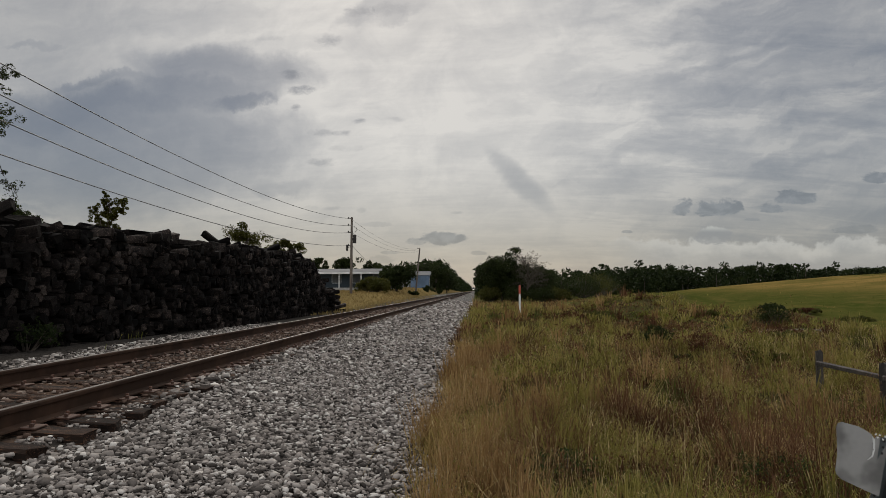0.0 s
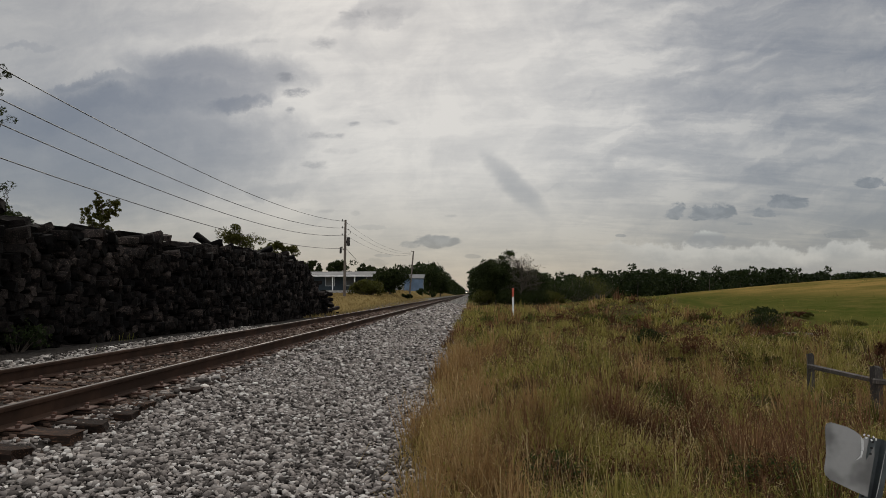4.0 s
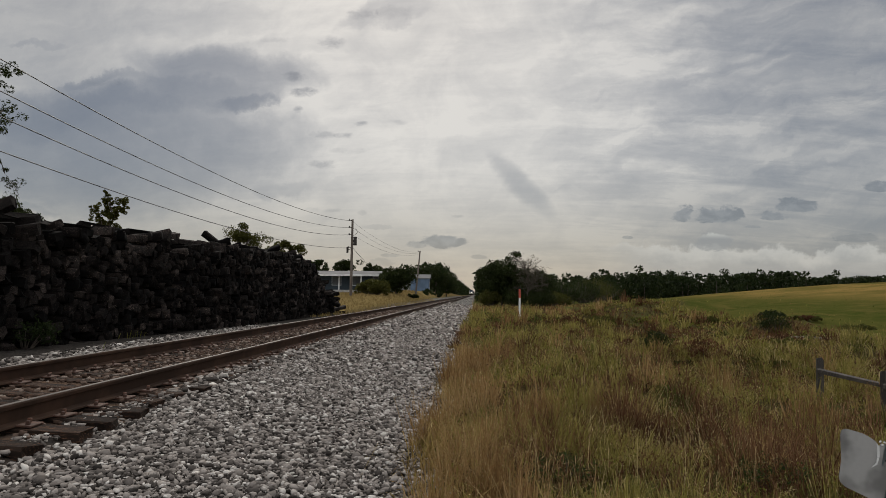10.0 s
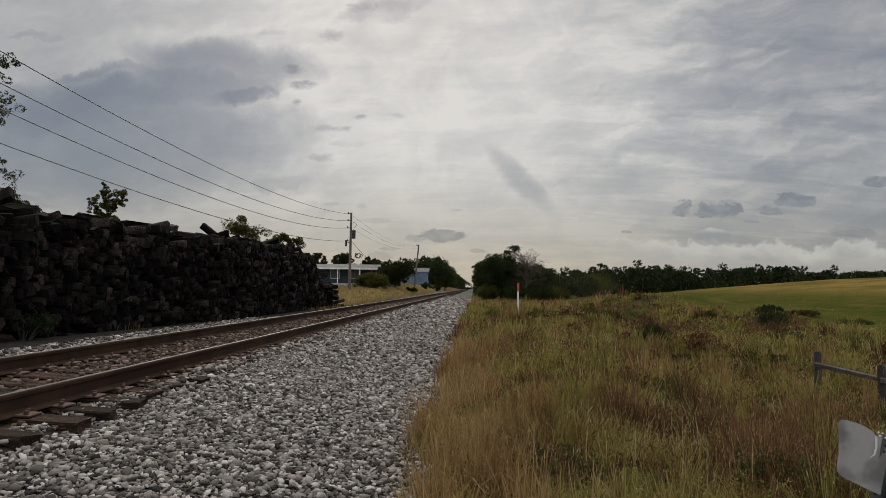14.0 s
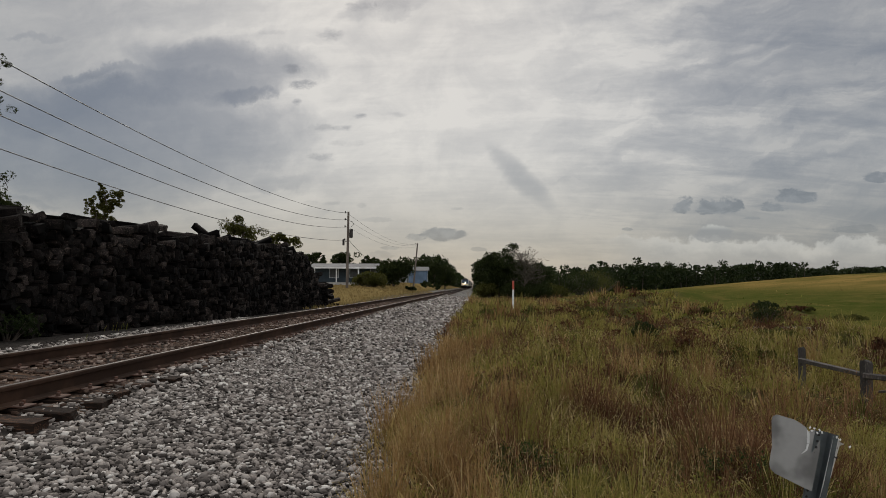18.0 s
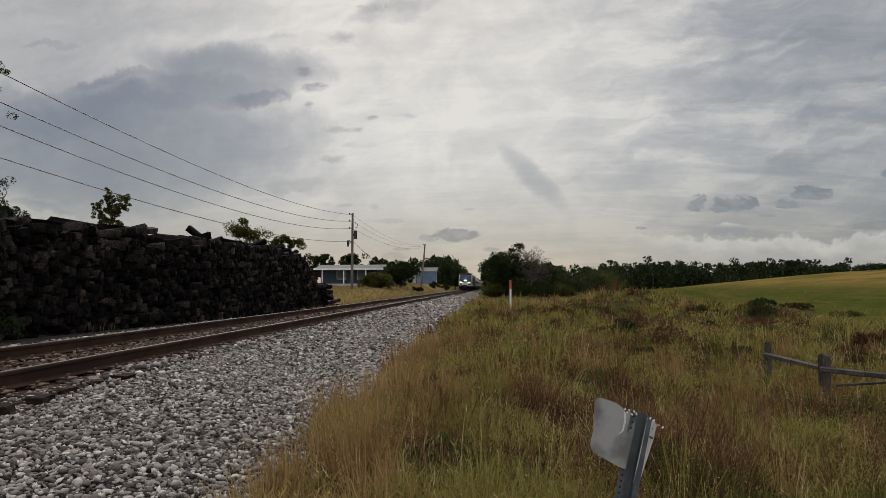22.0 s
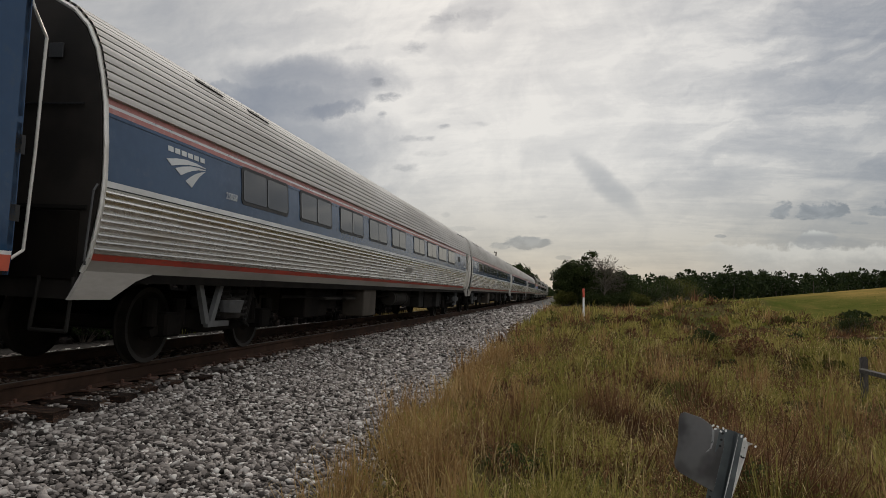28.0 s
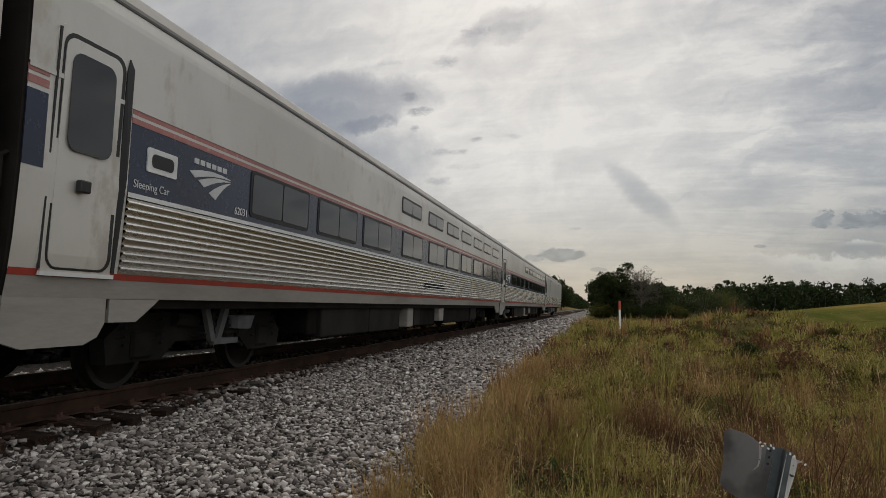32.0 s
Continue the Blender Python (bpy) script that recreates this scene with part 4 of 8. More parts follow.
def leaf_cloud(centers, radii, per, size, seed, squash=0.8):
    """Leaf quads scattered through uneven clumps, as arrays."""
    r = np.random.RandomState(seed)
    v = []
    for c, rad in zip(centers, radii):
        d = r.normal(0, 1, (per, 3))
        d /= np.linalg.norm(d, axis=1)[:, None]
        p = np.asarray(c) + d * (rad * r.uniform(0.35, 1.0, per) ** 0.6)[:, None] * np.array([1, 1, squash])
        a, b = r.normal(0, 1, (per, 3)), r.normal(0, 1, (per, 3))
        a /= np.linalg.norm(a, axis=1)[:, None]
        b -= a * (a * b).sum(1)[:, None]
        b /= np.linalg.norm(b, axis=1)[:, None]
        s = (size * r.uniform(0.5, 1.4, per))[:, None]
        v.append(np.stack([p - a * s, p - b * s * 0.45, p + a * s, p + b * s * 0.45], 1))
    v = np.concatenate(v).reshape(-1, 3)
    return v, (np.arange(len(v)).reshape(-1, 4))


def tree(name, x, y, height, spread, label, leaf=0.16, per=90, clumps=26, trunk=0.14, bare=0.35, seed=1, z=None, mat="leaf", squash=0.75, limbs=7, category="tree", tuft=1.0, fill=0, twigs=0):
    """A tapered trunk with limbs, each ending in clumps of leaves."""
    r = random.Random(seed)
    z0 = float(ground_z(x, y)) if z is None else z
    thing = tagged(new(name), label, category)
    thing.location = (x, y, z0)
    bm = bmesh.new()
    top = height * 0.72
    p, ends = Vector((0, 0, -0.15)), []
    bends = [Vector((r.uniform(-0.06, 0.06) * height, r.uniform(-0.06, 0.06) * height, top * (i + 1) / 4)) for i in range(4)]
    rad = trunk
    for q in bends:
        tube(bm, p, q, rad, rad * 0.74, 8)
        rad *= 0.74
        p = q
    for i in range(limbs):
        t = bare + (1 - bare) * (i + r.random()) / limbs
        k = min(3, int(t * 4))
        a = bends[k - 1] if k else Vector((0, 0, 0))
        s = a.lerp(bends[k], t * 4 - k if t < 1 else 1)
        ang = r.uniform(0, 6.3)
        reach = spread * r.uniform(0.55, 0.95) * (1 - 0.5 * max(0, t - 0.6))
        e = s + Vector((math.cos(ang) * reach, math.sin(ang) * reach, height * r.uniform(0.08, 0.26)))
        mid = s.lerp(e, 0.5) + Vector((0, 0, 0.04 * height))
        tube(bm, s, mid, trunk * 0.42 * (1.1 - t * 0.6), trunk * 0.26, 6, False)
        tube(bm, mid, e, trunk * 0.26, trunk * 0.08, 6, False)
        ends += [mid, e, s.lerp(e, 0.75) + Vector((r.uniform(-0.2, 0.2), r.uniform(-0.2, 0.2), r.uniform(0, 0.2))) * spread]
    for i in range(twigs):
        s = ends[i % len(ends)]
        p, d = s, Vector((r.gauss(0, 1), r.gauss(0, 1), r.gauss(0.1, 0.7))).normalized() * spread * 0.11
        for k in range(3):
            q = p + d + Vector((r.gauss(0, 1), r.gauss(0, 1), r.gauss(0, 1))) * spread * 0.035
            tube(bm, p, q, 0.022 - 0.006 * k, 0.016 - 0.006 * k, 4, False)
            p = q
        ends.append(p)
    part("trunk", bm, "bark", thing)
    cs, rs = [], []
    ends.append(bends[3] + Vector((0, 0, 0.12 * height)))
    for i in range(clumps):
        c = ends[i % len(ends)] + Vector((r.gauss(0, 0.2), r.gauss(0, 0.2), r.gauss(0, 0.13))) * spread * min(1.0, tuft + 0.1)
        cs.append(c)
        rs.append(spread * r.uniform(0.14, 0.34) * tuft)
    for i in range(fill):
        d = Vector((r.gauss(0, 1), r.gauss(0, 1), r.gauss(0, 1))).normalized() * r.uniform(0.2, 1.0) ** 0.5
        cs.append(Vector((d.x * spread * 0.95, d.y * spread * 0.95, height * (0.53 + 0.43 * d.z))))
        rs.append(spread * r.uniform(0.10, 0.24) * tuft)
    v, f = leaf_cloud(cs, rs, per, leaf, seed + 100, squash)
    put_mesh("crown", mesh_from("crown", v, [f]), mat, thing)
    return thing


def bush(name, x, y, w, h, label, leaf=0.10, clumps=14, per=90, seed=1, mat="leaf", z=None):
    """A low shrub: stems and overlapping clumps of leaves down to the ground."""
    r = random.Random(seed)
    thing = tagged(new(name), label, "bush")
    thing.location = (x, y, float(ground_z(x, y)) if z is None else z)
    bm = bmesh.new()
    cs, rs = [], []
    for i in range(clumps):
        a, d, u = r.uniform(0, 6.3), w * 0.5 * math.sqrt(r.random()), r.random()
        c = Vector((math.cos(a) * d, math.sin(a) * d, h * (0.2 + 0.55 * u * (1 - 0.5 * (2 * d / w) ** 2))))
        cs.append(c)
        rs.append(min(w, h) * r.uniform(0.12, 0.30))
        if i % 2 == 0:
            tube(bm, (c.x * 0.2, c.y * 0.2, -0.1), c, 0.02 * h, 0.008 * h, 5, False)
    part("woody_base", bm, "bark", thing)
    v, f = leaf_cloud(cs, rs, per, leaf, seed + 300, 0.9)
    put_mesh("crown", mesh_from("crown", v, [f]), mat, thing)
    return thing


def build_woods():
    """The far wood behind the verge, one uneven band of crowns and trunks."""
    r = np.random.RandomState(91)
    cs, rs = [], []
    bm = bmesh.new()
    for i in range(620):
        x = r.uniform(14, 210)
        y = 165 + r.uniform(-12, 26) + 0.12 * x
        g = float(ground_z(x, y))
        h = 5.2 + 0.9 * float(waves(np.array([x]), np.array([y]), 14, 25.0)[0]) + r.uniform(-0.9, 0.9) + (1.6 if r.rand() < 0.08 else 0)
        for j in range(4):
            cs.append((x + r.uniform(-1.6, 1.6), y + r.uniform(-1.5, 1.5), g + h * (0.22 + 0.24 * j) + r.uniform(-0.3, 0.3)))
            rs.append(r.uniform(0.9, 1.7) * (1.25 - 0.15 * j))
        if i % 2:
            tube(bm, (x, y, g - 0.3), (x + r.uniform(-0.4, 0.4), y, g + h * 0.8), 0.16, 0.05, 5, False)
    v, f = leaf_cloud(cs, rs, 46, 0.42, 92, 0.8)
    tagged(put_mesh("far_wood", mesh_from("far_wood", v, [f]), "leaf_far"), "dark green wood along the horizon", "woods", kind="stuff")
    tagged(part("far_wood_trunks", bm, "bark"), "thin trunks of the distant wood", "woods", kind="stuff")
    cs, rs = [], []
    for i in range(330):
        y = 150 * (1350 / 150) ** r.uniform(0, 1)
        for side in (-1, 1):
            x = side * (6.0 + 14 * r.uniform(0, 1) ** 2)
            if side < 0 and y < 195:
                continue
            g = float(ground_z(x, y))
            h = r.uniform(6.5, 9.5) if side < 0 else r.uniform(5.0, 8.0)
            for j in range(5):
                cs.append((x + r.uniform(-1.2, 1.2), y + r.uniform(-2, 2), g + h * (0.12 + 0.19 * j)))
                rs.append(r.uniform(1.0, 1.8))
    v, f = leaf_cloud(cs, rs, 36, 0.5, 93, 0.85)
    tagged(put_mesh("lineside_wood", mesh_from("lineside_wood", v, [f]), "leaf_far"), "dark trees lining the track far away", "woods", kind="stuff")


build_woods()


def brush_pile():
    """Bleached branches and boards thrown together on the slope."""
    rng = random.Random(17)
    pile = tagged(new("brush_pile"), "low pile of bleached branches and boards in the grass", "brush pile")
    pile.location = (17.4, 27.6, float(ground_z(17.4, 27.6)))
    for i in range(16):
        bm = bmesh.new()
        a, n = rng.uniform(-0.5, 0.5) + (0 if i % 3 else 1.3), rng.uniform(0.5, 1.3)
        c = Vector((rng.uniform(-1.3, 1.3), rng.uniform(-0.6, 0.6), 0.10 + 0.22 * rng.random()))
        d = Vector((math.cos(a), math.sin(a), rng.uniform(-0.12, 0.12))) * n * 0.5
        if i % 2:
            tube(bm, c - d, c + d, 0.05, 0.03, 6)
        else:
            box(bm, -n / 2, n / 2, -0.07, 0.07, -0.02, 0.02, 0.005, Matrix.Translation(c) @ pose(0, 0, 0, rng.uniform(-20, 20), rng.uniform(-6, 6), math.degrees(a)))
        part("branch" if i % 2 else "board", bm, "dead_wood", pile)


def build_trees():
    # clump beside the track on the verge side, with one bare tree in it
    tree("oak_tree", 7.9, 88, 6.7, 2.7, "dense dark green tree beside the track", 0.11, 130, 60, 0.16, 0.12, 3, fill=110)
    tree("oak_tree", 6.8, 92, 5.6, 2.2, "dense dark green tree beside the track", 0.11, 130, 50, 0.14, 0.1, 4, fill=90)
    tree("bare_tree", 10.9, 87.5, 7.0, 2.3, "nearly bare tree with pale fine twigs", 0.06, 40, 60, 0.12, 0.3, 5, mat="leaf_tan", limbs=30, fill=60, twigs=240)
    tree("oak_tree", 12.8, 92, 4.6, 2.3, "low dark green tree beside the track", 0.10, 100, 50, 0.13, 0.1, 6, fill=60)
    for i, (x, y, w, h) in enumerate(((6.2, 86, 2.6, 2.4), (9.3, 85.5, 3.0, 2.2), (12.4, 85, 3.2, 2.2), (14.8, 88, 3.2, 2.2), (17.0, 96, 4.5, 4.2), (20.5, 104, 5, 4.6), (24, 115, 6, 5), (28, 128, 7, 5))):
        bush("shrub", x, y, w, h, "dark green shrub at the edge of the trees", 0.10, 60, 90, 20 + i, "leaf" if i % 3 else "leaf_olive")
    # small bushes on the verge
    for i, (x, y, w, h, m) in enumerate(((9.3, 18.0, 0.75, 0.6, "leaf"), (10.6, 32.5, 1.7, 0.75, "leaf_olive"), (8.7, 33, 0.9, 0.55, "leaf_olive"), (17.6, 30.5, 1.2, 1.1, "leaf"), (16.2, 26.5, 1.6, 0.6, "weed"),
                                         (13.0, 29, 3.0, 0.8, "weed"), (10.0, 16.5, 1.3, 0.6, "weed"), (21.5, 31, 1.4, 0.6, "leaf_olive"), (13.4, 19.5, 1.3, 0.5, "leaf_olive"))):
        bush("bush", x, y, w, h, "small dark bush in the dry grass" if m.startswith("leaf") else "low brown bush in the dry grass", 0.034, 44, 60, 40 + i, m)
    # low hummocks of scrub over the rough ground
    rng = random.Random(23)
    for i in range(26):
        x, y = rng.uniform(8.5, 22), rng.uniform(14, 36)
        w, h = rng.uniform(0.6, 1.7), rng.uniform(0.28, 0.55)
        m = ("leaf_olive", "weed", "weed", "leaf", "grass_olive")[i % 5]
        low = bush("scrub", x, y, w, h, {"weed": "low brown scrub on the rough slope", "leaf": "low dark green scrub on the rough slope"}.get(m, "low olive scrub on the rough slope"), 0.03 + 0.0008 * y, 30, 60, 300 + i, m)
        tagged(low, category="bush", group="scrub on the slope")
    # behind the heap and along the field
    tree("young_oak", -28.6, 60, 10.4, 1.5, "young leafy tree rising behind the tie heap", 0.075, 90, 150, 0.13, 0.62, 8, z=0.3, mat="leaf_olive", tuft=0.55, limbs=14)
    tree("oak_tree", -16.1, 60, 7.6, 2.2, "leafy tree behind the tie heap", 0.09, 150, 80, 0.16, 0.3, 9, z=0.1, mat="leaf_olive")
    tree("oak_tree", -12.1, 58, 6.2, 1.4, "leafy tree behind the tie heap", 0.09, 150, 60, 0.14, 0.3, 10, z=0.1, mat="leaf_olive")
    tree("live_oak", -16.9, 21, 12.5, 5.2, "large dark live oak reaching over the tie heap", 0.050, 62, 2300, 0.32, 0.22, 12, z=-0.3, limbs=60, tuft=0.17, fill=1500, twigs=500)
    tree("oak_tree", -13.9, 23.5, 4.7, 2.4, "dark leafy small tree behind the tie heap", 0.05, 330, 140, 0.12, 0.3, 13, z=-0.3, limbs=12, tuft=0.5)
    tree("live_oak", -6.2, 92, 3.75, 2.5, "round dark live oak near the building", 0.12, 110, 50, 0.2, 0.1, 14, fill=110)
    tree("live_oak", -10.6, 108, 3.8, 2.4, "dark oak beside the building", 0.12, 100, 34, 0.18, 0.15, 15, fill=60)
    for i, (x, y, h, s) in enumerate(((-22, 112, 5.4, 2.6), (-17.5, 113, 5.2, 2.4), (-13.5, 118, 4.8, 2.2), (-6.0, 176, 6.5, 3.2), (-3.8, 190, 6.6, 3.0), (-9.5, 186, 7.0, 3.2), (-5.5, 210, 7.0, 3.2), (-8.5, 165, 4.6, 2.2))):
        tree("oak_tree", x, y, h, s, "dark tree beyond the field", 0.18, 70, 34, 0.2, 0.15, 60 + i, fill=60)
    bush("leafy_herb", 5.35, 5.75, 0.6, 0.26, "fresh green leafy herb in the grass", 0.012, 30, 45, 91, "herb")
    bush("leafy_herb", 7.05, 5.6, 0.6, 0.24, "fresh green leafy herb in the grass", 0.012, 26, 45, 92, "herb")
    bush("leafy_herb", 9.0, 8.9, 0.5, 0.4, "dark green leafy herb in the grass", 0.02, 20, 100, 93, "herb")
    brush_pile()
    bush("vine", -4.85, 13.6, 1.0, 0.8, "dark green vine growing over the old ties", 0.04, 20, 50, 77, z=-0.25, mat="leaf_far")
    bush("palmetto", -7.6, 80, 3.9, 2.2, "rounded olive green shrub in the field", 0.10, 80, 130, 70, "leaf_olive")
    for i, (x, y, w, h) in enumerate(((-4.6, 128, 2.4, 1.4), (-3.6, 150, 3, 1.8), (-9.6, 88, 1.3, 0.6), (-4.4, 96, 1.6, 0.8))):
        bush("shrub", x, y, w, h, "low shrub in the field", 0.16, 14, 70, 80 + i)


build_trees()

# ---- heap of old ties ----


def heap_top(y):
    """Height of the heap's upper edge along the track."""
    return np.interp(y, [2, 8, 12, 14.5, 19.3, 19.8, 25, 31, 34.5, 36.5, 38.5, 40.5], [2.6, 2.6, 2.50, 2.40, 2.60, 2.42, 2.58, 2.64, 2.50, 1.75, 0.6, 0.05])


def heap_face(y):
    """How far the heap's face lies from the track's middle."""
    return np.interp(y, [2, 12, 18, 24, 30, 36, 41], [-5.3, -5.0, -4.5, -3.75, -3.7, -3.75, -3.9])


def build_heap():
    heap = tagged(new("tie_heap"), "long dark heap of discarded railway ties", "timber heap")
    rng = random.Random(7)
    shapes = []
    for s in range(6):
        bm = bmesh.new()
        box(bm, -1.28, 1.28, -0.112, 0.112, -0.088, 0.088, 0.012)
        for v in bm.verts:
            v.co += Vector((rng.uniform(-0.05, 0.05), rng.uniform(-0.022, 0.022), rng.uniform(-0.022, 0.022)))
        me = bpy.data.meshes.new("old_tie")
        bm.to_mesh(me)
        bm.free()
        shapes.append(me)
    made = []
    y = 2.0
    while y < 40.4:
        top, z = float(heap_top(y)), -0.22
        while z < top - 0.09:
            yy = y + rng.uniform(-0.08, 0.08)
            out = rng.gauss(0, 0.022) + (0.14 if rng.random() < 0.07 else 0) - 0.10 * max(0, z) * 0.4
            tilt = rng.gauss(0, 5) if rng.random() < 0.8 else rng.gauss(0, 16)
            made.append((float(heap_face(yy)) - 1.28 + out, yy, z + rng.uniform(-0.03, 0.03), rng.gauss(0, 14) + (90 if rng.random() < 0.45 else 0) if rng.random() < 0.7 else rng.uniform(-80, 80), tilt * 0.8, rng.gauss(0, 5)))
            z += rng.uniform(0.165, 0.205)
        if rng.random() < 0.34:
            made.append((float(heap_face(y)) - 0.75 + rng.uniform(-0.5, 0.3), y, top + 0.0, rng.gauss(0, 10), rng.gauss(0, 3), rng.choice((rng.gauss(88, 5), rng.gauss(86, 8), rng.gauss(80, 14)))))
        y += rng.uniform(0.225, 0.262)
    # ties slid down at the far end
    for i in range(26):
        yy = rng.uniform(37, 41.5)
        made.append((float(heap_face(yy)) - 1.0 + rng.uniform(-0.4, 0.5), yy, max(-0.2, float(heap_top(yy)) - rng.uniform(-0.2, 0.5)), rng.uniform(-25, 25), rng.uniform(-15, 15), rng.uniform(-50, 50)))
    near = sorted(made, key=lambda p: (p[1] < 9.5, p[1]))
    single, rest = near[:300], near[300:]
    for p in single:
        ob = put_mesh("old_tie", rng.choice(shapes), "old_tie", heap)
        ob.matrix_basis = pose(*p)
    verts, faces, n = [], [], 0
    arrays = [(np.array([v.co[:] for v in me.vertices]), [list(f.vertices) for f in me.polygons]) for me in shapes]
    quads, tris = [], []
    for p in rest:
        co, fs = rng.choice(arrays)
        m = np.array(pose(*p))
        verts.append(co @ m[:3, :3].T + m[:3, 3])
        for f in fs:
            (quads if len(f) == 4 else tris).append([i + n for i in f])
        n += len(co)
    lists = [np.array(q) for q in (quads, tris) if q]
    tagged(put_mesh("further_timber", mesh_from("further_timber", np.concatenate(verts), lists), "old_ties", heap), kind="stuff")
    # added black boxes behind the faces imitate the shade between the ties
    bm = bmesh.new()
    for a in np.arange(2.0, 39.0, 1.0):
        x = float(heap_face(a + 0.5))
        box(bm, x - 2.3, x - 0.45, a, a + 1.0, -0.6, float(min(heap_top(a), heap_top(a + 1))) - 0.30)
    part("heap_core", bm, "black", heap, "black filling that stands for shade inside the heap")


build_heap()

# ---- poles, wires, buildings ----


def sagging(bm, a, b, sag, r=0.012, n=26, s0=0.0, s1=1.0):
    a, b = Vector(a), Vector(b)
    pts = [a.lerp(b, t) - Vector((0, 0, 4 * sag * t * (1 - t))) for t in (s0 + (s1 - s0) * i / n for i in range(n + 1))]
    for p, q in zip(pts, pts[1:]):
        tube(bm, p, q, r, r, 5, False)


def utility_pole(x, y, z, h, lean, label, gear=True):
    pole = tagged(new("utility_pole"), label, "utility pole")
    pole.matrix_world = pose(x, y, z, 0, lean, 0)
    bm = bmesh.new()
    tube(bm, (0, 0, -0.5), (0, 0, h * 0.5), 0.145, 0.125, 12)
    tube(bm, (0, 0, h * 0.5), (0, 0, h), 0.125, 0.10, 12)
    part("shaft", bm, "pole", pole)
    for i, k in enumerate((0.985, 0.895, 0.80, 0.63) if gear else (0.98,)):
        bm = bmesh.new()
        tube(bm, (-0.30, -0.02, h * k), (0.02, -0.02, h * k), 0.035, 0.035, 6)
        tube(bm, (-0.30, -0.02, h * k - 0.04), (-0.30, -0.02, h * k + 0.15), 0.06, 0.045, 8)
        part("insulator", bm, "black", pole)
    if gear:
        bm = bmesh.new()
        tube(bm, (0.30, 0, h * 0.66), (0.30, 0, h * 0.77), 0.17, 0.17, 12)
        box(bm, 0.08, 0.25, -0.04, 0.04, h * 0.70, h * 0.73)
        part("transformer", bm, "black", pole, "grey can transformer")
        bm = bmesh.new()
        tube(bm, (0, 0, h * 0.62), (-0.38, 0, h * 0.60), 0.03, 0.03, 6)
        box(bm, -0.52, -0.34, -0.09, 0.09, h * 0.56, h * 0.64, 0.02)
        part("lamp_head", bm, "black", pole)
        bm = bmesh.new()
        pts = [Vector((0.1 + 0.42 * math.sin(a), 0, h * 0.80 + 0.30 - 0.30 * math.cos(a))) for a in (0.4, 1.0, 1.6, 2.2, 2.8)]
        for p, q in zip(pts, pts[1:]):
            tube(bm, p, q, 0.02, 0.02, 5)
        part("bracket", bm, "black", pole)
    return pole


utility_pole(-7.6, 65.6, 0.62, 7.45, 0.3, "tall weathered wooden utility pole in the field")
utility_pole(-5.1, 109, 1.25, 6.5, 5.0, "leaning wooden utility pole by the shed", False)
utility_pole(-8.1, -4.0, -0.3, 9.2, 0.0, "wooden utility pole carrying the wires", False)


def build_wires():
    for za, zb, sag in ((7.95, 8.7, 1.72), (7.28, 8.0, 1.90), (6.58, 7.4, 1.95), (5.30, 6.1, 1.50)):
        bm = bmesh.new()
        sagging(bm, (-7.85, 65.6, za), (-8.2, -4.0, zb), sag, 0.017, 44)
        tagged(part("overhead_wire", bm, "wire"), "thin dark overhead wire between the poles", "wire", "overhead wires")
    for za, zb in ((7.9, 7.55), (7.3, 7.4), (6.6, 7.2)):
        bm = bmesh.new()
        sagging(bm, (-7.6, 65.6, za), (-4.7, 109, zb), 0.9, 0.010, 16)
        tagged(part("overhead_wire", bm, "wire"), "thin dark overhead wire between the poles", "wire", "overhead wires")
    bm = bmesh.new()
    sagging(bm, (-7.5, 65.6, 5.3), (-9.0, 94.5, 3.6), 0.2, 0.02, 12)
    tagged(part("service_wire", bm, "wire"), "service cable from the pole to the building", "wire")


build_wires()
M["roof_white"] = material("pale_metal_roof", ((0.19, 0.188, 0.185), (0.15, 0.148, 0.145)), 0.9, 0.0, 0.5, 20.0, spec=0.08)
M["teal_wall"] = material("dark_teal_siding", ((0.020, 0.036, 0.048), (0.014, 0.026, 0.036)), 0.7, 0, 0.6, 15.0)
M["blue_wall"] = material("faded_blue_siding", ((0.10, 0.15, 0.23), (0.07, 0.11, 0.17)), 0.7, 0, 0.6, 15.0)
M["pane"] = glass("window_glass")
M["blind_grey"] = material("grey_blind", ((0.085, 0.09, 0.092), (0.065, 0.07, 0.072)), 0.8, 0, 1.0, 20.0)
M["galv"] = material("grey_metal_sheet", ((0.40, 0.42, 0.43), (0.30, 0.31, 0.32)), 0.4, 0.5, 1.0, 20.0)


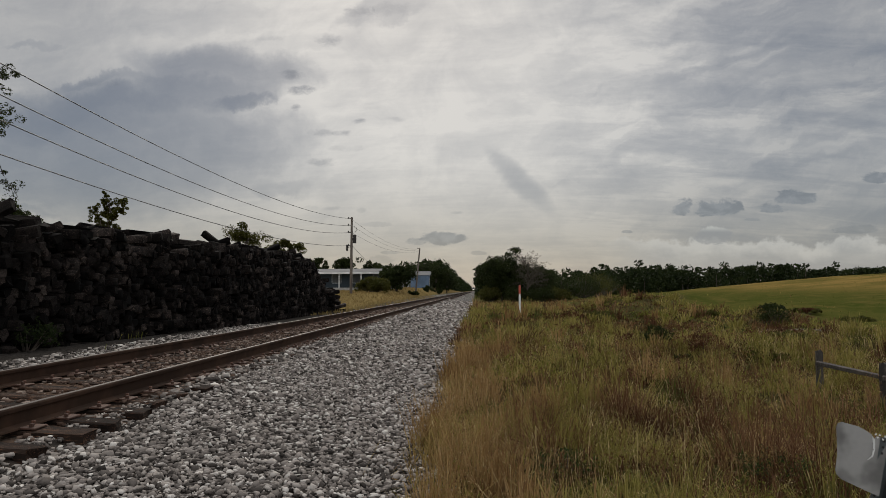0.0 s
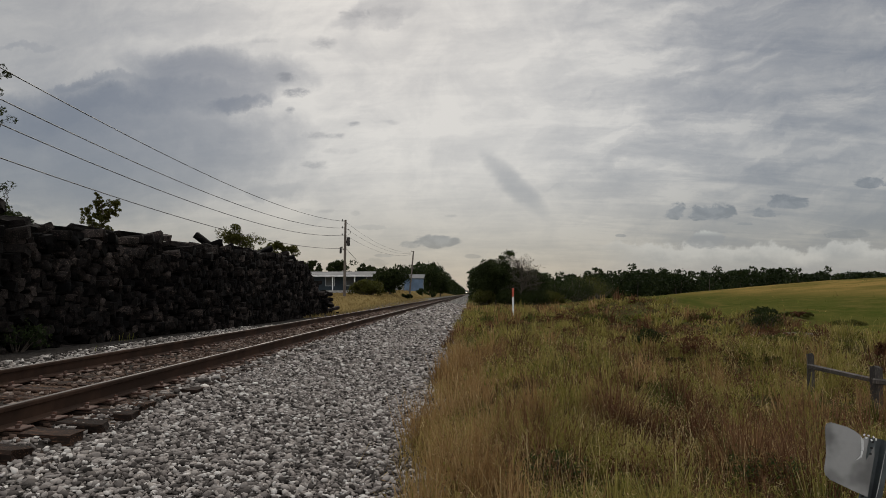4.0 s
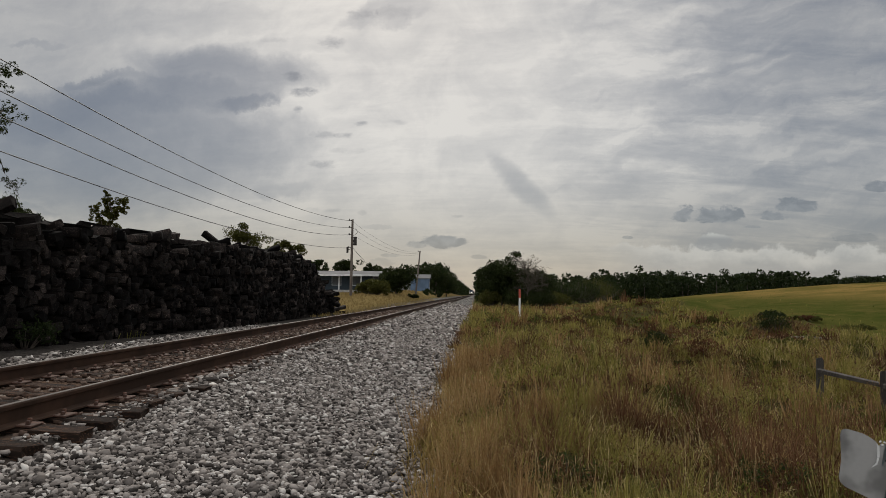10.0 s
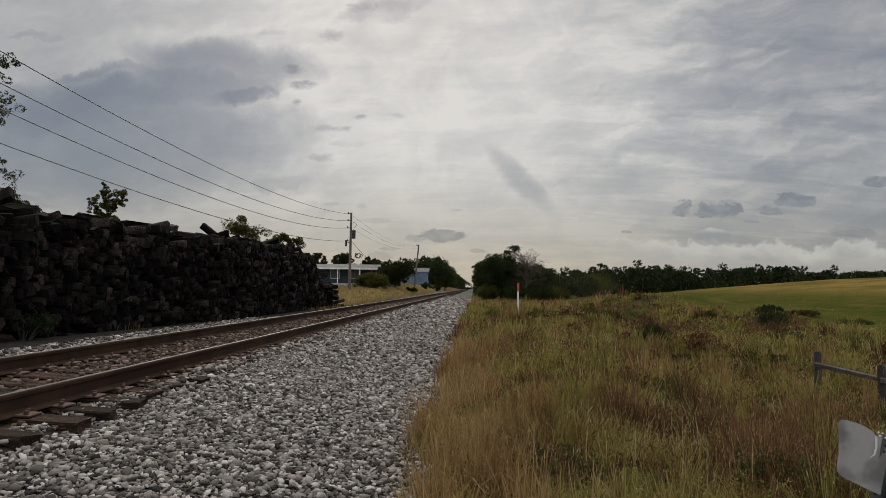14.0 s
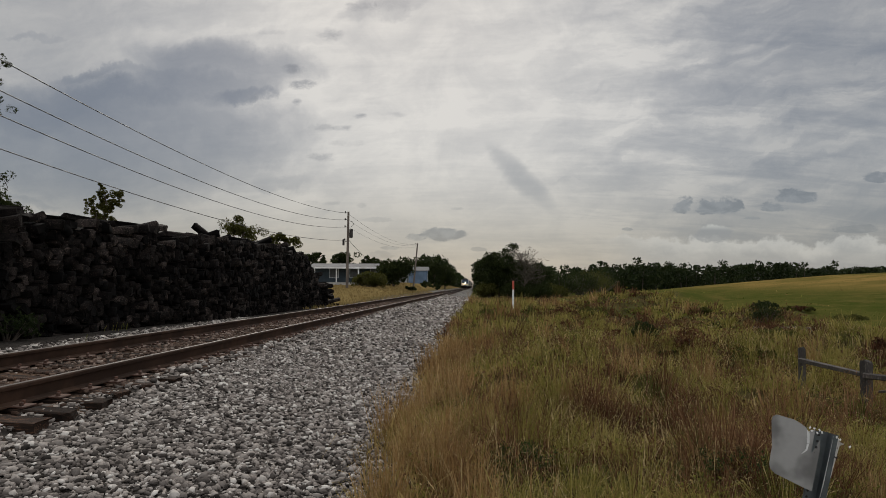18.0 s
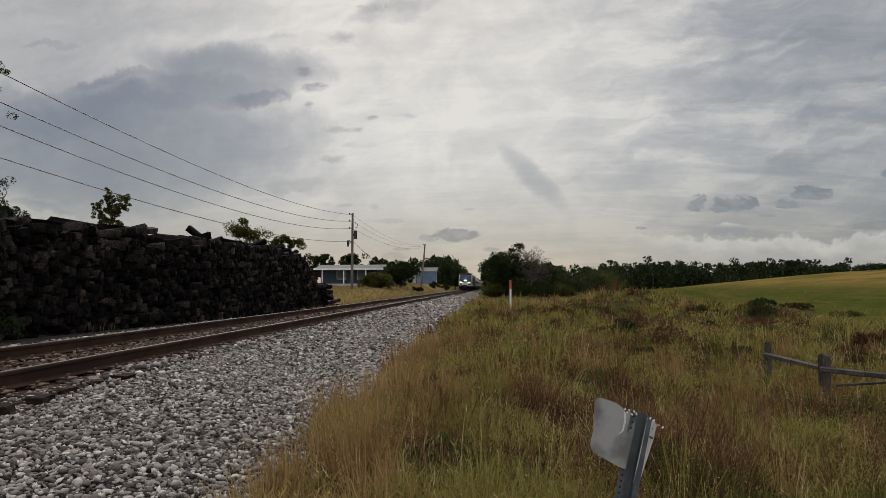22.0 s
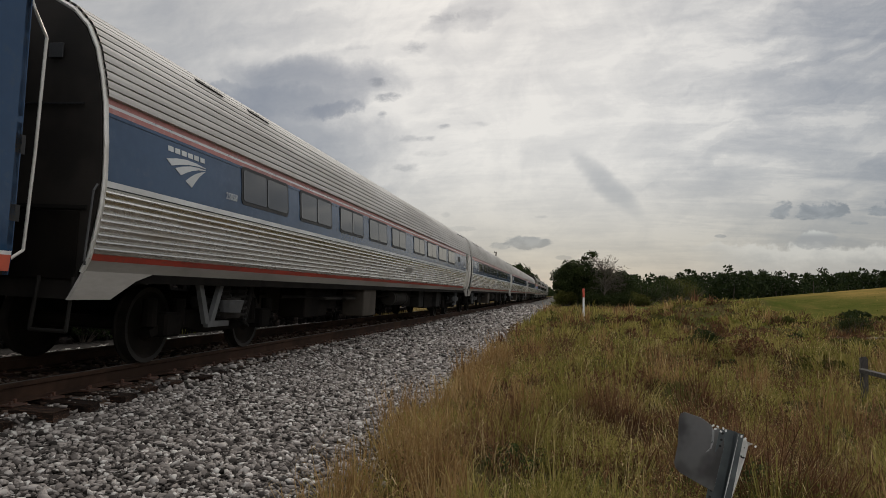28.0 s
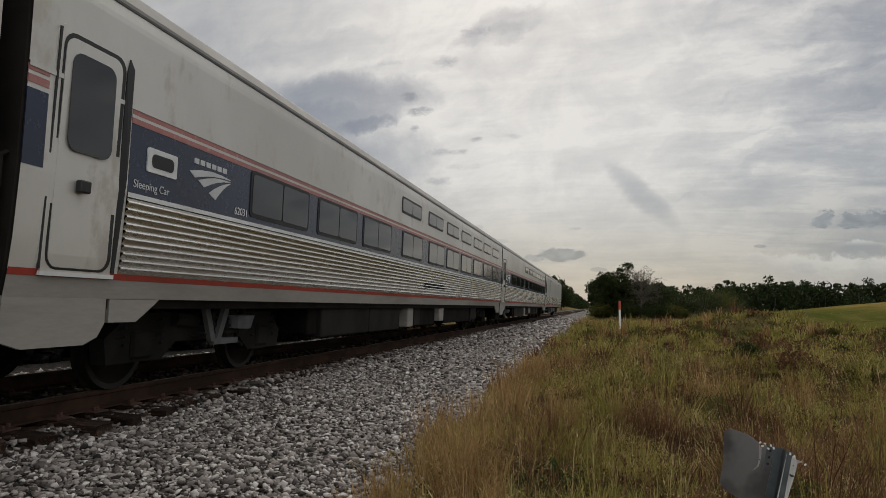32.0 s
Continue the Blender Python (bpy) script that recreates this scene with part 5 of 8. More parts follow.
def long_building():
    """Low building with a pale flat-pitched roof, a row of white posts and bays under a deep porch."""
    b = tagged(new("long_building"), "low dark teal building with long pale roof and porch posts", "building")
    b.matrix_world = pose(-18.6, 96, 1.35, 0, 0, -3.0)
    L = 10.3
    boxed("wall", (0, L, 1.6, 6.0, -0.5, 2.1), "teal_wall", b)
    bm = bmesh.new()
    prism(bm, [(-0.5, 2.12), (3.2, 2.75), (6.6, 2.2), (6.6, 2.08), (3.2, 2.62), (-0.5, 1.98)], "x", -0.6, L + 0.6)
    part("roof", bm, "roof_white", b, "pale metal roof")
    boxed("fascia", (-0.6, L + 0.6, -0.56, -0.503, 1.92, 2.14), "white", b, "white fascia board")
    for i in range(4):
        boxed("porch_post", (i * 3.15 + 0.60, i * 3.15 + 0.72, -0.4, -0.28, -0.5, 2.0), "white", b)
    for i in range(3):
        w = boxed("window", (i * 3.0 + 2.25, i * 3.0 + 3.65, 1.53, 1.6, 0.60, 2.0), "galv", b, "grey window frame")
        boxed("blind", (i * 3.0 + 2.33, i * 3.0 + 3.57, 1.50, 1.53, 0.68, 1.92), "blind_grey", w, "closed grey blind")
    boxed("plinth", (-0.3, L + 0.3, -0.7, 6.1, -0.9, -0.02), "concrete", b, "concrete slab floor")


def shed():
    s = tagged(new("blue_shed"), "small faded blue shed with a pale metal roof", "shed")
    s.matrix_world = pose(-5.2, 140, 1.75, 0, 0, 90)
    bm = bmesh.new()
    prism(bm, [(0, -0.6), (2.6, -0.6), (2.6, 2.3), (1.3, 2.95), (0, 2.3)], "y", 0, 3.8)
    part("wall", bm, "blue_wall", s)
    bm = bmesh.new()
    prism(bm, [(-0.25, 2.24), (1.3, 3.02), (2.85, 2.24), (2.85, 2.32), (1.3, 3.12), (-0.25, 2.32)], "y", -0.3, 4.1)
    part("roof", bm, "roof_white", s)
    boxed("door", (0.35, 1.05, -0.05, 0.0, -0.4, 1.6), "galv", s)
    boxed("window", (1.5, 2.1, -0.05, 0.0, 0.6, 1.4), "pane", s)
    a = tagged(new("metal_lean_to"), "grey metal lean-to beside the blue shed", "shed")
    a.matrix_world = pose(-12.4, 140.5, 1.75)
    boxed("wall", (0, 3.0, 0.5, 4, -0.6, 1.6), "galv", a)
    bm = bmesh.new()
    prism(bm, [(-0.2, 2.0), (3.1, 2.9), (3.1, 3.0), (-0.2, 2.1)], "y", 0, 4.5)
    part("roof", bm, "galv", a)
    boxed("shutter", (0.5, 2.4, 0.44, 0.5, -0.4, 1.3), "roof_white", a)


long_building()
shed()

# ---- marker, fence, broken plate ----


def verge_things():
    m = tagged(new("marker_post"), "thin white marker post with an orange top", "marker post")
    m.matrix_world = pose(6.9, 37.0, -0.42, 0, 0.2, 0)
    bm = bmesh.new()
    tube(bm, (0, 0, -0.4), (0, 0, 1.17), 0.052, 0.052, 12)
    part("post", bm, "white", m, "white plastic tube")
    bm = bmesh.new()
    tube(bm, (0, 0, 1.17), (0, 0, 1.60), 0.056, 0.056, 12)
    tube(bm, (0, 0, 1.60), (0, 0, 1.64), 0.056, 0.02, 12)
    part("cap", bm, "red", m, "orange-red top")

    f = tagged(new("wooden_fence"), "grey weathered post-and-rail fence with broken end", "fence")
    rng = random.Random(5)
    spots = [(10.80, 12.50, -0.13, 0.062), (11.03, 10.85, -0.20, 0.072), (12.9, 8.9, -0.28, 0.11), (15.0, 7.1, -0.3, 0.11)]
    for x, y, top, w in spots:
        bm = bmesh.new()
        box(bm, -w, w, -w * 0.8, w * 0.8, -1.7, top - 0.02, 0.02)
        for v in bm.verts:
            v.co += Vector((rng.uniform(-0.015, 0.015), rng.uniform(-0.015, 0.015), rng.uniform(-0.03, 0.03) if v.co.z > -1 else 0))
        ob = part("post", bm, "fence", f)
        ob.matrix_basis = pose(x, y, 0, 0, 0, rng.uniform(-12, 12))
    rails = [((10.75, 12.45, -0.38), (11.02, 10.85, -0.44)), ((10.95, 10.8, -0.44), (12.95, 8.8, -0.50)), ((12.9, 8.95, -0.50), (15.1, 7.0, -0.55)), ((11.15, 10.75, -0.68), (12.0, 9.8, -0.46))]
    for i, (a, b) in enumerate(rails):
        bm = bmesh.new()
        a, b = Vector(a), Vector(b)
        r = 0.05 if i < 3 else 0.022
        for k in range(5):
            p, q = a.lerp(b, k / 5), a.lerp(b, (k + 1) / 5)
            tube(bm, p, q, r * (1 - 0.03 * k), r * (1 - 0.03 * (k + 1)), 5)
        part("rail" if i < 3 else "brace", bm, "fence", f)


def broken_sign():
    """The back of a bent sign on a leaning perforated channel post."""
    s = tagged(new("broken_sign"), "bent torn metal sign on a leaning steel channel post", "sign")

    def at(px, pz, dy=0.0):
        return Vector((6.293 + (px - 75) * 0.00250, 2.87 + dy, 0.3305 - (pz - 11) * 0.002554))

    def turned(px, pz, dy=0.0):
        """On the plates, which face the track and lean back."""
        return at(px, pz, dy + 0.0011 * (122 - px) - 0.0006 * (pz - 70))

    def sheet(name, pts, mat, label, at=at):
        bm = bmesh.new()
        f = [bm.verts.new(at(*p)) for p in pts]
        b = [bm.verts.new(at(*p) + Vector((0.001, 0.003, 0))) for p in pts]
        n = len(pts)
        bm.faces.new(f)
        bm.faces.new(b[::-1])
        for i in range(n):
            bm.faces.new((f[i], f[(i + 1) % n], b[(i + 1) % n], b[i]))
        bmesh.ops.triangulate(bm, faces=[q for q in bm.faces if len(q.verts) > 4])
        bmesh.ops.recalc_face_normals(bm, faces=bm.faces)
        return part(name, bm, mat, s, label)

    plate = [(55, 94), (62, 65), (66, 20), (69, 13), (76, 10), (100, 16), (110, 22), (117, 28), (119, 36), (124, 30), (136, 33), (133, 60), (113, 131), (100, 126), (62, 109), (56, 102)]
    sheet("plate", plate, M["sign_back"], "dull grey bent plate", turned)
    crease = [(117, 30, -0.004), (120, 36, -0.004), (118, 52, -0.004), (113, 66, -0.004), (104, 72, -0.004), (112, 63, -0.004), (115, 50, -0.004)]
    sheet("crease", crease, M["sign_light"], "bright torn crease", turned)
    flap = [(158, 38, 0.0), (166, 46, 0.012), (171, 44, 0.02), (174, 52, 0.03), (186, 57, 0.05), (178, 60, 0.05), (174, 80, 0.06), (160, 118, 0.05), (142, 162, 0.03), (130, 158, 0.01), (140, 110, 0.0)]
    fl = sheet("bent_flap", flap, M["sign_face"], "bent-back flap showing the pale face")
    bm = bmesh.new()
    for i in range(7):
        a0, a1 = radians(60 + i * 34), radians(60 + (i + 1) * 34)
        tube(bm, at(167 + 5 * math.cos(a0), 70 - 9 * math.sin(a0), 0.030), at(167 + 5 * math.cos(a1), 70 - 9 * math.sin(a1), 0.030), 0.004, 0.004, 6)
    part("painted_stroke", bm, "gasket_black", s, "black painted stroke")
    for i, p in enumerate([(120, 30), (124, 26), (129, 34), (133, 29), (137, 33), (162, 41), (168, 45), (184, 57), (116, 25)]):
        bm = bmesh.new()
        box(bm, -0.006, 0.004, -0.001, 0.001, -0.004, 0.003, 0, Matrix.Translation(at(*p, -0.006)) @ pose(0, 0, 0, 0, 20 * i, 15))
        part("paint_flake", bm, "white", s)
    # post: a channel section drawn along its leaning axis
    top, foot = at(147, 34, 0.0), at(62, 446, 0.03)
    axis = (foot - top)
    across = Vector((0.97, 0, -0.2)).normalized()
    back = Vector((0, 1, 0))
    sec = [(-0.050, 0.0), (-0.022, 0.0), (-0.018, 0.030), (0.020, 0.030), (0.024, 0.0), (0.050, 0.0), (0.050, 0.004), (0.027, 0.004), (0.023, 0.034), (-0.021, 0.034), (-0.025, 0.004), (-0.050, 0.004)]
    bm = bmesh.new()
    ra = [bm.verts.new(top + across * u + back * v) for u, v in sec]
    rb = [bm.verts.new(foot + across * u + back * v) for u, v in sec]
    for i in range(len(sec)):
        j = (i + 1) % len(sec)
        bm.faces.new((ra[i], ra[j], rb[j], rb[i]))
    bmesh.ops.recalc_face_normals(bm, faces=bm.faces)
    post = part("channel_post", bm, M["sign_post"], s, "grey-green perforated channel post")
    for i in range(26):
        c = top + axis * (0.015 + i * 0.0258) + across * -0.036
        bm = bmesh.new()
        tube(bm, c + Vector((0, -0.0035, 0)), c + Vector((0, 0.002, 0)), 0.0055, 0.0055, 8)
        part("hole", bm, "gasket_black", post)


M["sign_back"] = material("oxidised_aluminium", ((0.095, 0.091, 0.086), (0.20, 0.193, 0.183)), 0.34, 1.0, 5.0, 60.0, fine_much=0.1)
M["sign_light"] = material("bare_aluminium", ((0.42, 0.41, 0.395), (0.33, 0.325, 0.31)), 0.30, 1.0, 7.0, 60.0, fine_much=0.15)
M["sign_face"] = material("faded_white_sign_face", ((0.62, 0.61, 0.59), (0.52, 0.51, 0.49)), 0.5, 0.0, 9.0, 50.0)
M["sign_post"] = material("galvanised_green_post", ((0.10, 0.115, 0.12), (0.075, 0.085, 0.09)), 0.5, 0.4, 8.0, 50.0)
M["gasket_black"] = material("matt_black", ((0.012, 0.012, 0.012),), 0.7)
verge_things()
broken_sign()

# ---- train ----
FRONT_COACH = 5.25               # where the first coach's front stands at 28 s
M["steel"] = material("dull_stainless_steel", ((0.64, 0.625, 0.59), (0.55, 0.53, 0.49), (0.44, 0.40, 0.35)), 0.27, 0.9, 0.5, 3.0, 0.0, 0.004, fine_much=0.06, stretch=(1, 0.25, 4.0))
M["grimy_steel"] = material("grimy_streaked_steel", ((0.47, 0.435, 0.385), (0.39, 0.355, 0.31), (0.29, 0.25, 0.205)), 0.42, 0.35, 0.5, 3.0, fine_much=0.16, stretch=(1, 1.2, 0.35))
M["roof_flute"] = material("dull_fluted_roof_steel", ((0.50, 0.48, 0.455), (0.41, 0.39, 0.365)), 0.75, 0.1, 0.7, 9.0, 0.05, 0.004, fine_much=0.16, spec=0.1, stretch=(1, 0.35, 2.2))
M["smooth_steel"] = material("satin_steel_panel", ((0.60, 0.575, 0.535), (0.50, 0.475, 0.435), (0.44, 0.405, 0.36)), 0.38, 0.35, 0.45, 3.5, fine_much=0.10, stretch=(1, 0.8, 0.5))
M["sill"] = material("dusty_grey_sill", ((0.28, 0.26, 0.235), (0.20, 0.185, 0.165)), 0.65, 0.2, 0.8, 14.0, fine_much=0.25, stretch=(1, 0.4, 2))
M["roof_steel"] = material("grey_weathered_roof", ((0.25, 0.24, 0.225), (0.20, 0.19, 0.178)), 0.8, 0.0, 0.6, 8.0, fine_much=0.14, spec=0.1)
M["belt_blue"] = material("faded_blue_paint", ((0.036, 0.070, 0.132), (0.028, 0.056, 0.108), (0.040, 0.068, 0.12)), 0.22, 0, 0.5, 8.0, fine_much=0.2, spec=0.4)
M["belt_deep"] = material("deep_blue_paint", ((0.026, 0.050, 0.098), (0.020, 0.038, 0.075), (0.036, 0.056, 0.095)), 0.22, 0, 0.5, 8.0, fine_much=0.18)
M["stripe_orange"] = material("orange_red_stripe", ((0.58, 0.115, 0.055), (0.52, 0.12, 0.065)), 0.3, 0, 0.7, 4.0, fine_much=0.15)
M["stripe_pale_blue"] = material("weathered_blue_stripe", ((0.026, 0.105, 0.39), (0.034, 0.11, 0.36)), 0.3, 0, 0.7, 4.0, fine_much=0.15)
M["trim_steel"] = material("polished_steel_ledge", ((0.62, 0.61, 0.59), (0.50, 0.49, 0.47)), 0.30, 0.75, 0.8, 12.0, fine_much=0.16, stretch=(1, 0.3, 3))
M["belt_navy"] = material("dark_navy_paint", ((0.020, 0.028, 0.056), (0.016, 0.022, 0.043)), 0.25, 0, 0.6, 9.0, fine_much=0.15)
M["loco_blue"] = material("glossy_midnight_blue_paint", ((0.018, 0.050, 0.112), (0.014, 0.043, 0.097), (0.024, 0.052, 0.10)), 0.12, 0, 0.4, 8.0, fine_much=0.14, spec=0.4)
M["loco_navy"] = material("glossy_navy_paint", ((0.010, 0.018, 0.038), (0.008, 0.015, 0.031)), 0.10, 0, 0.4, 8.0, fine_much=0.12, spec=0.22)
M["nose_blue"] = material("blue_nose_paint", ((0.024, 0.048, 0.10), (0.019, 0.040, 0.085)), 0.5, 0, 0.7, 12.0, fine_much=0.12, spec=0.2)
M["salmon"] = material("faded_red_stripe", ((0.37, 0.145, 0.13), (0.30, 0.13, 0.12), (0.36, 0.24, 0.22)), 0.5, 0, 0.8, 12.0, fine_much=0.25)
M["stripe_red"] = material("red_stripe", ((0.56, 0.10, 0.055), (0.47, 0.09, 0.05)), 0.45, 0, 1.2, 18.0, fine_much=0.2)
M["sill_red"] = material("dull_dark_red_stripe", ((0.30, 0.040, 0.024), (0.22, 0.036, 0.024), (0.14, 0.05, 0.035)), 0.6, 0, 1.2, 14.0, fine_much=0.3, spec=0.2)
M["stripe_blue"] = material("royal_blue_stripe", ((0.03, 0.105, 0.40), (0.028, 0.09, 0.33)), 0.45, 0, 1.0, 18.0, fine_much=0.2)
M["stripe_white"] = material("white_stripe", ((0.66, 0.66, 0.65), (0.56, 0.56, 0.55)), 0.5, 0, 1.2, 16.0, fine_much=0.15)
M["logo"] = material("grey_white_decal", ((0.52, 0.53, 0.53), (0.46, 0.47, 0.47)), 0.5, 0, 2.0, 30.0, fine_much=0.12)
M["gasket"] = material("black_rubber", ((0.012, 0.012, 0.013),), 0.55)
M["tinted"] = glass("tinted_window", (0.018, 0.018, 0.019), 0.06)
# running gear colours pushed near black: the dark under the cars, put into them
M["under"] = material("near_black_underside", ((0.005, 0.0042, 0.0036), (0.010, 0.0082, 0.0068)), 0.95, 0.0, 2.0, 18.0, 0.3, 0.01, spec=0.08)
M["under_grey"] = material("dark_grey_equipment", ((0.018, 0.0165, 0.015), (0.010, 0.009, 0.008)), 0.9, 0.0, 1.6, 16.0, 0.2, 0.006, spec=0.12)
M["case_grey"] = material("dark_brown_grey_case", ((0.024, 0.021, 0.018), (0.015, 0.013, 0.0115)), 0.9, 0.0, 1.6, 16.0, spec=0.12)
M["case_brown"] = material("brown_equipment_case", ((0.056, 0.047, 0.038), (0.042, 0.035, 0.028)), 0.85, 0.0, 1.6, 16.0, spec=0.15)
M["bracket"] = material("grey_steel_bracket", ((0.10, 0.10, 0.10), (0.07, 0.07, 0.07)), 0.8, 0.0, 1.6, 16.0, spec=0.2)
M["wheel"] = material("dark_wheel_steel", ((0.016, 0.0125, 0.010), (0.009, 0.0075, 0.006)), 0.9, 0.0, 3.0, 25.0, spec=0.12)
M["vestibule"] = material("dark_end_rubber", ((0.014, 0.012, 0.0105), (0.024, 0.020, 0.017)), 0.85, 0, 1.5, 14.0, 0.2, 0.01, spec=0.2)

M["rim"] = material("scraped_wheel_rim", ((0.022, 0.018, 0.015), (0.014, 0.012, 0.010)), 0.75, 0.3, 3.0, 25.0)


def lamp_material(name, color, power):
    m = bpy.data.materials.new(name)
    m.use_nodes = True
    b = m.node_tree.nodes["Principled BSDF"]
    b.inputs["Base Color"].default_value = (0.9, 0.85, 0.75, 1)
    b.inputs["Emission Color"].default_value = (*color, 1)
    b.inputs["Emission Strength"].default_value = power
    return m


M["headlight"] = lamp_material("lit_headlight", (1.0, 0.62, 0.28), 30.0)
M["ditch"] = lamp_material("lit_ditch_light", (1.0, 0.66, 0.32), 14.0)

ROUND = [(0, 3.80), (0.45, 3.77), (0.85, 3.66), (1.16, 3.49), (1.32, 3.33), (1.43, 3.11), (1.50, 2.85), (1.55, 2.59), (1.585, 2.23), (1.60, 1.90), (1.585, 1.65), (1.55, 1.42), (1.50, 1.18), (1.435, 1.05)]
TALL = [(0, 4.15), (0.6, 4.11), (1.1, 3.97), (1.40, 3.77), (1.545, 3.60), (1.575, 3.40), (1.585, 2.6), (1.59, 1.90), (1.575, 1.40), (1.55, 1.10), (1.53, 0.95)]
ENGINE = [(0, 4.02), (0.7, 4.00), (1.15, 3.90), (1.40, 3.72), (1.49, 3.58), (1.51, 3.30), (1.52, 2.2), (1.52, 1.20), (1.50, 1.00)]


def side_x(shape, z):
    zs = [q for p, q in shape][::-1]
    return float(np.interp(z, zs, [p for p, q in shape][::-1]))


def stretch_of(shape, za, zb, step=0.05):
    """The side's outline between two heights, upper end first."""
    n = max(1, int(abs(za - zb) / step))
    return [(side_x(shape, za + (zb - za) * i / n), za + (zb - za) * i / n) for i in range(n + 1)]


def arc_points(shape, z_low):
    """The roof's half outline from the ridge down to a height."""
    pts = [p for p in shape if p[1] > z_low + 1e-6]
    return pts + [(side_x(shape, z_low), z_low)]


RIDGES = ((0.0, 0.0), (0.19, 0.0), (0.205, 1.0), (0.60, 1.06), (0.985, 1.0))      # flat ridges between narrow grooves
BEADS = ((0.0, 0.0), (0.02, 0.75), (0.24, 1.0), (0.30, 0.95), (0.35, 0.45), (0.98, 0.0))   # thin beads over shallow hollows


def ribbed(pts, pitch, depth, profile=BEADS):
    """Fluted version of an outline."""
    pts = [Vector(p) for p in pts]
    seg = [(b - a).length for a, b in zip(pts, pts[1:])]
    total = sum(seg)
    count = max(1, round(total / pitch))

    def at(s):
        for a, b, l in zip(pts, pts[1:], seg):
            if s <= l or b is pts[-1]:
                t = min(1.0, s / l)
                d = (b - a).normalized()
                return a.lerp(b, t), Vector((-d.y, d.x))
            s -= l
    out = []
    for i in range(count):
        for t, h in profile:
            p, n = at((i + t) / count * total)
            if n.x < 0 or (abs(n.x) < 1e-6 and n.y < 0):
                n = -n
            out.append(tuple(p + n * depth * h))
    out.append(tuple(pts[-1]))
    return out


def skin(bm, pts, y0, y1, side=1):
    """A sheet along y between y0 and y1 over an outline on one side."""
    a = [bm.verts.new((side * p, y0, q)) for p, q in pts]
    b = [bm.verts.new((side * p, y1, q)) for p, q in pts]
    for i in range(len(pts) - 1):
        f = (a[i], a[i + 1], b[i + 1], b[i])
        bm.faces.new(f if side < 0 else f[::-1])


def band(name, shape, za, zb, y0, y1, mat, parent, label="", out=0.0, rib=0.0, sides=(1, -1), deep=0.030):
    """One level of a car's sides between two heights."""
    bm = bmesh.new()
    pts = stretch_of(shape, za, zb)
    if rib:
        pts = ribbed(pts, rib, deep)
    pts = [(p + out, q) for p, q in pts]
    for s in sides:
        skin(bm, pts, y0, y1, s)
    bmesh.ops.recalc_face_normals(bm, faces=bm.faces)
    return part(name, bm, mat, parent, label)


def roof(shape, z_low, y0, y1, mat, parent, rib=0.0, label=""):
    half = arc_points(shape, z_low)
    if rib:
        half = ribbed(half, rib, 0.042, RIDGES)
    bm = bmesh.new()
    skin(bm, half, y0, y1, 1)
    skin(bm, half, y0, y1, -1)
    bmesh.ops.remove_doubles(bm, verts=bm.verts, dist=0.001)
    bmesh.ops.recalc_face_normals(bm, faces=bm.faces)
    return part("roof", bm, mat, parent, label)


def end_wall(shape, y, mat, parent, low=None, inset=0.0, thick=0.06, label=""):
    """A car's end, following its outline."""
    low = shape[-1][1] if low is None else low
    pts = [(p * (1 - inset / 1.6), q - inset * (0.6 if q > 3 else 0)) for p, q in shape if q >= low] + [(side_x(shape, low) * (1 - inset / 1.6), low)]
    bm = bmesh.new()
    prism(bm, pts + [(-p, q) for p, q in pts[::-1] if p > 0], "y", y, y + thick)
    return part("end_wall", bm, mat, parent, label)


def round_rect(y0, y1, z0, z1, r, n=4):
    pts = []
    for cy, cz, a0 in ((y1 - r, z1 - r, 0), (y0 + r, z1 - r, 90), (y0 + r, z0 + r, 180), (y1 - r, z0 + r, 270)):
        for i in range(n + 1):
            a = radians(a0 + 90 * i / n)
            pts.append((cy + r * math.cos(a), cz + r * math.sin(a)))
    return pts


def panel(name, shape, outline, mat, parent, out=0.004, thick=0.02, label="", side=1):
    """A flat piece lying on a car's side, its outline in (y, z)."""
    bm = bmesh.new()
    front = [bm.verts.new((side * (side_x(shape, q) + out), p, q)) for p, q in outline]
    back = [bm.verts.new((side * (side_x(shape, q) + out - thick), p, q)) for p, q in outline]
    n = len(outline)
    bm.faces.new(front)
    for i in range(n):
        bm.faces.new((front[i], front[(i + 1) % n], back[(i + 1) % n], back[i]))
    bmesh.ops.recalc_face_normals(bm, faces=bm.faces)
    bmesh.ops.triangulate(bm, faces=[f for f in bm.faces if len(f.verts) > 4])
    return part(name, bm, mat, parent, label)


def window(shape, y0, y1, z0, z1, parent, split=True, mat="tinted", r=0.07):
    """A window with a rubber frame and its panes, on the side towards the verge."""
    w = panel("window", shape, round_rect(y0, y1, z0, z1, r), "gasket", parent, 0.010, 0.03)
    g = 0.046
    cuts = [(y0 + g, (y0 + y1) / 2 - 0.016), ((y0 + y1) / 2 + 0.016, y1 - g)] if split else [(y0 + g, y1 - g)]
    for a, b in cuts:
        panel("pane", shape, round_rect(a, b, z0 + g, z1 - g, 0.045), mat, w, 0.015, 0.012)
    return w


def lettering(words, y, z, size, shape, parent, mat="stripe_white", out=0.008, label=""):
    """Readable words on a car's side."""
    cu = bpy.data.curves.new("lettering", "FONT")
    cu.body, cu.size, cu.extrude = words, size, 0.001
    tmp = new("lettering", cu)
    me = bpy.data.meshes.new_from_object(tmp.evaluated_get(bpy.context.evaluated_depsgraph_get()))
    bpy.data.objects.remove(tmp)
    me.materials.clear()
    ob = put_mesh("lettering", me, mat, parent, label)
    ob.matrix_basis = pose(side_x(shape, z + size * 0.3) + out, y, z, 90, 0, 90)
    return ob


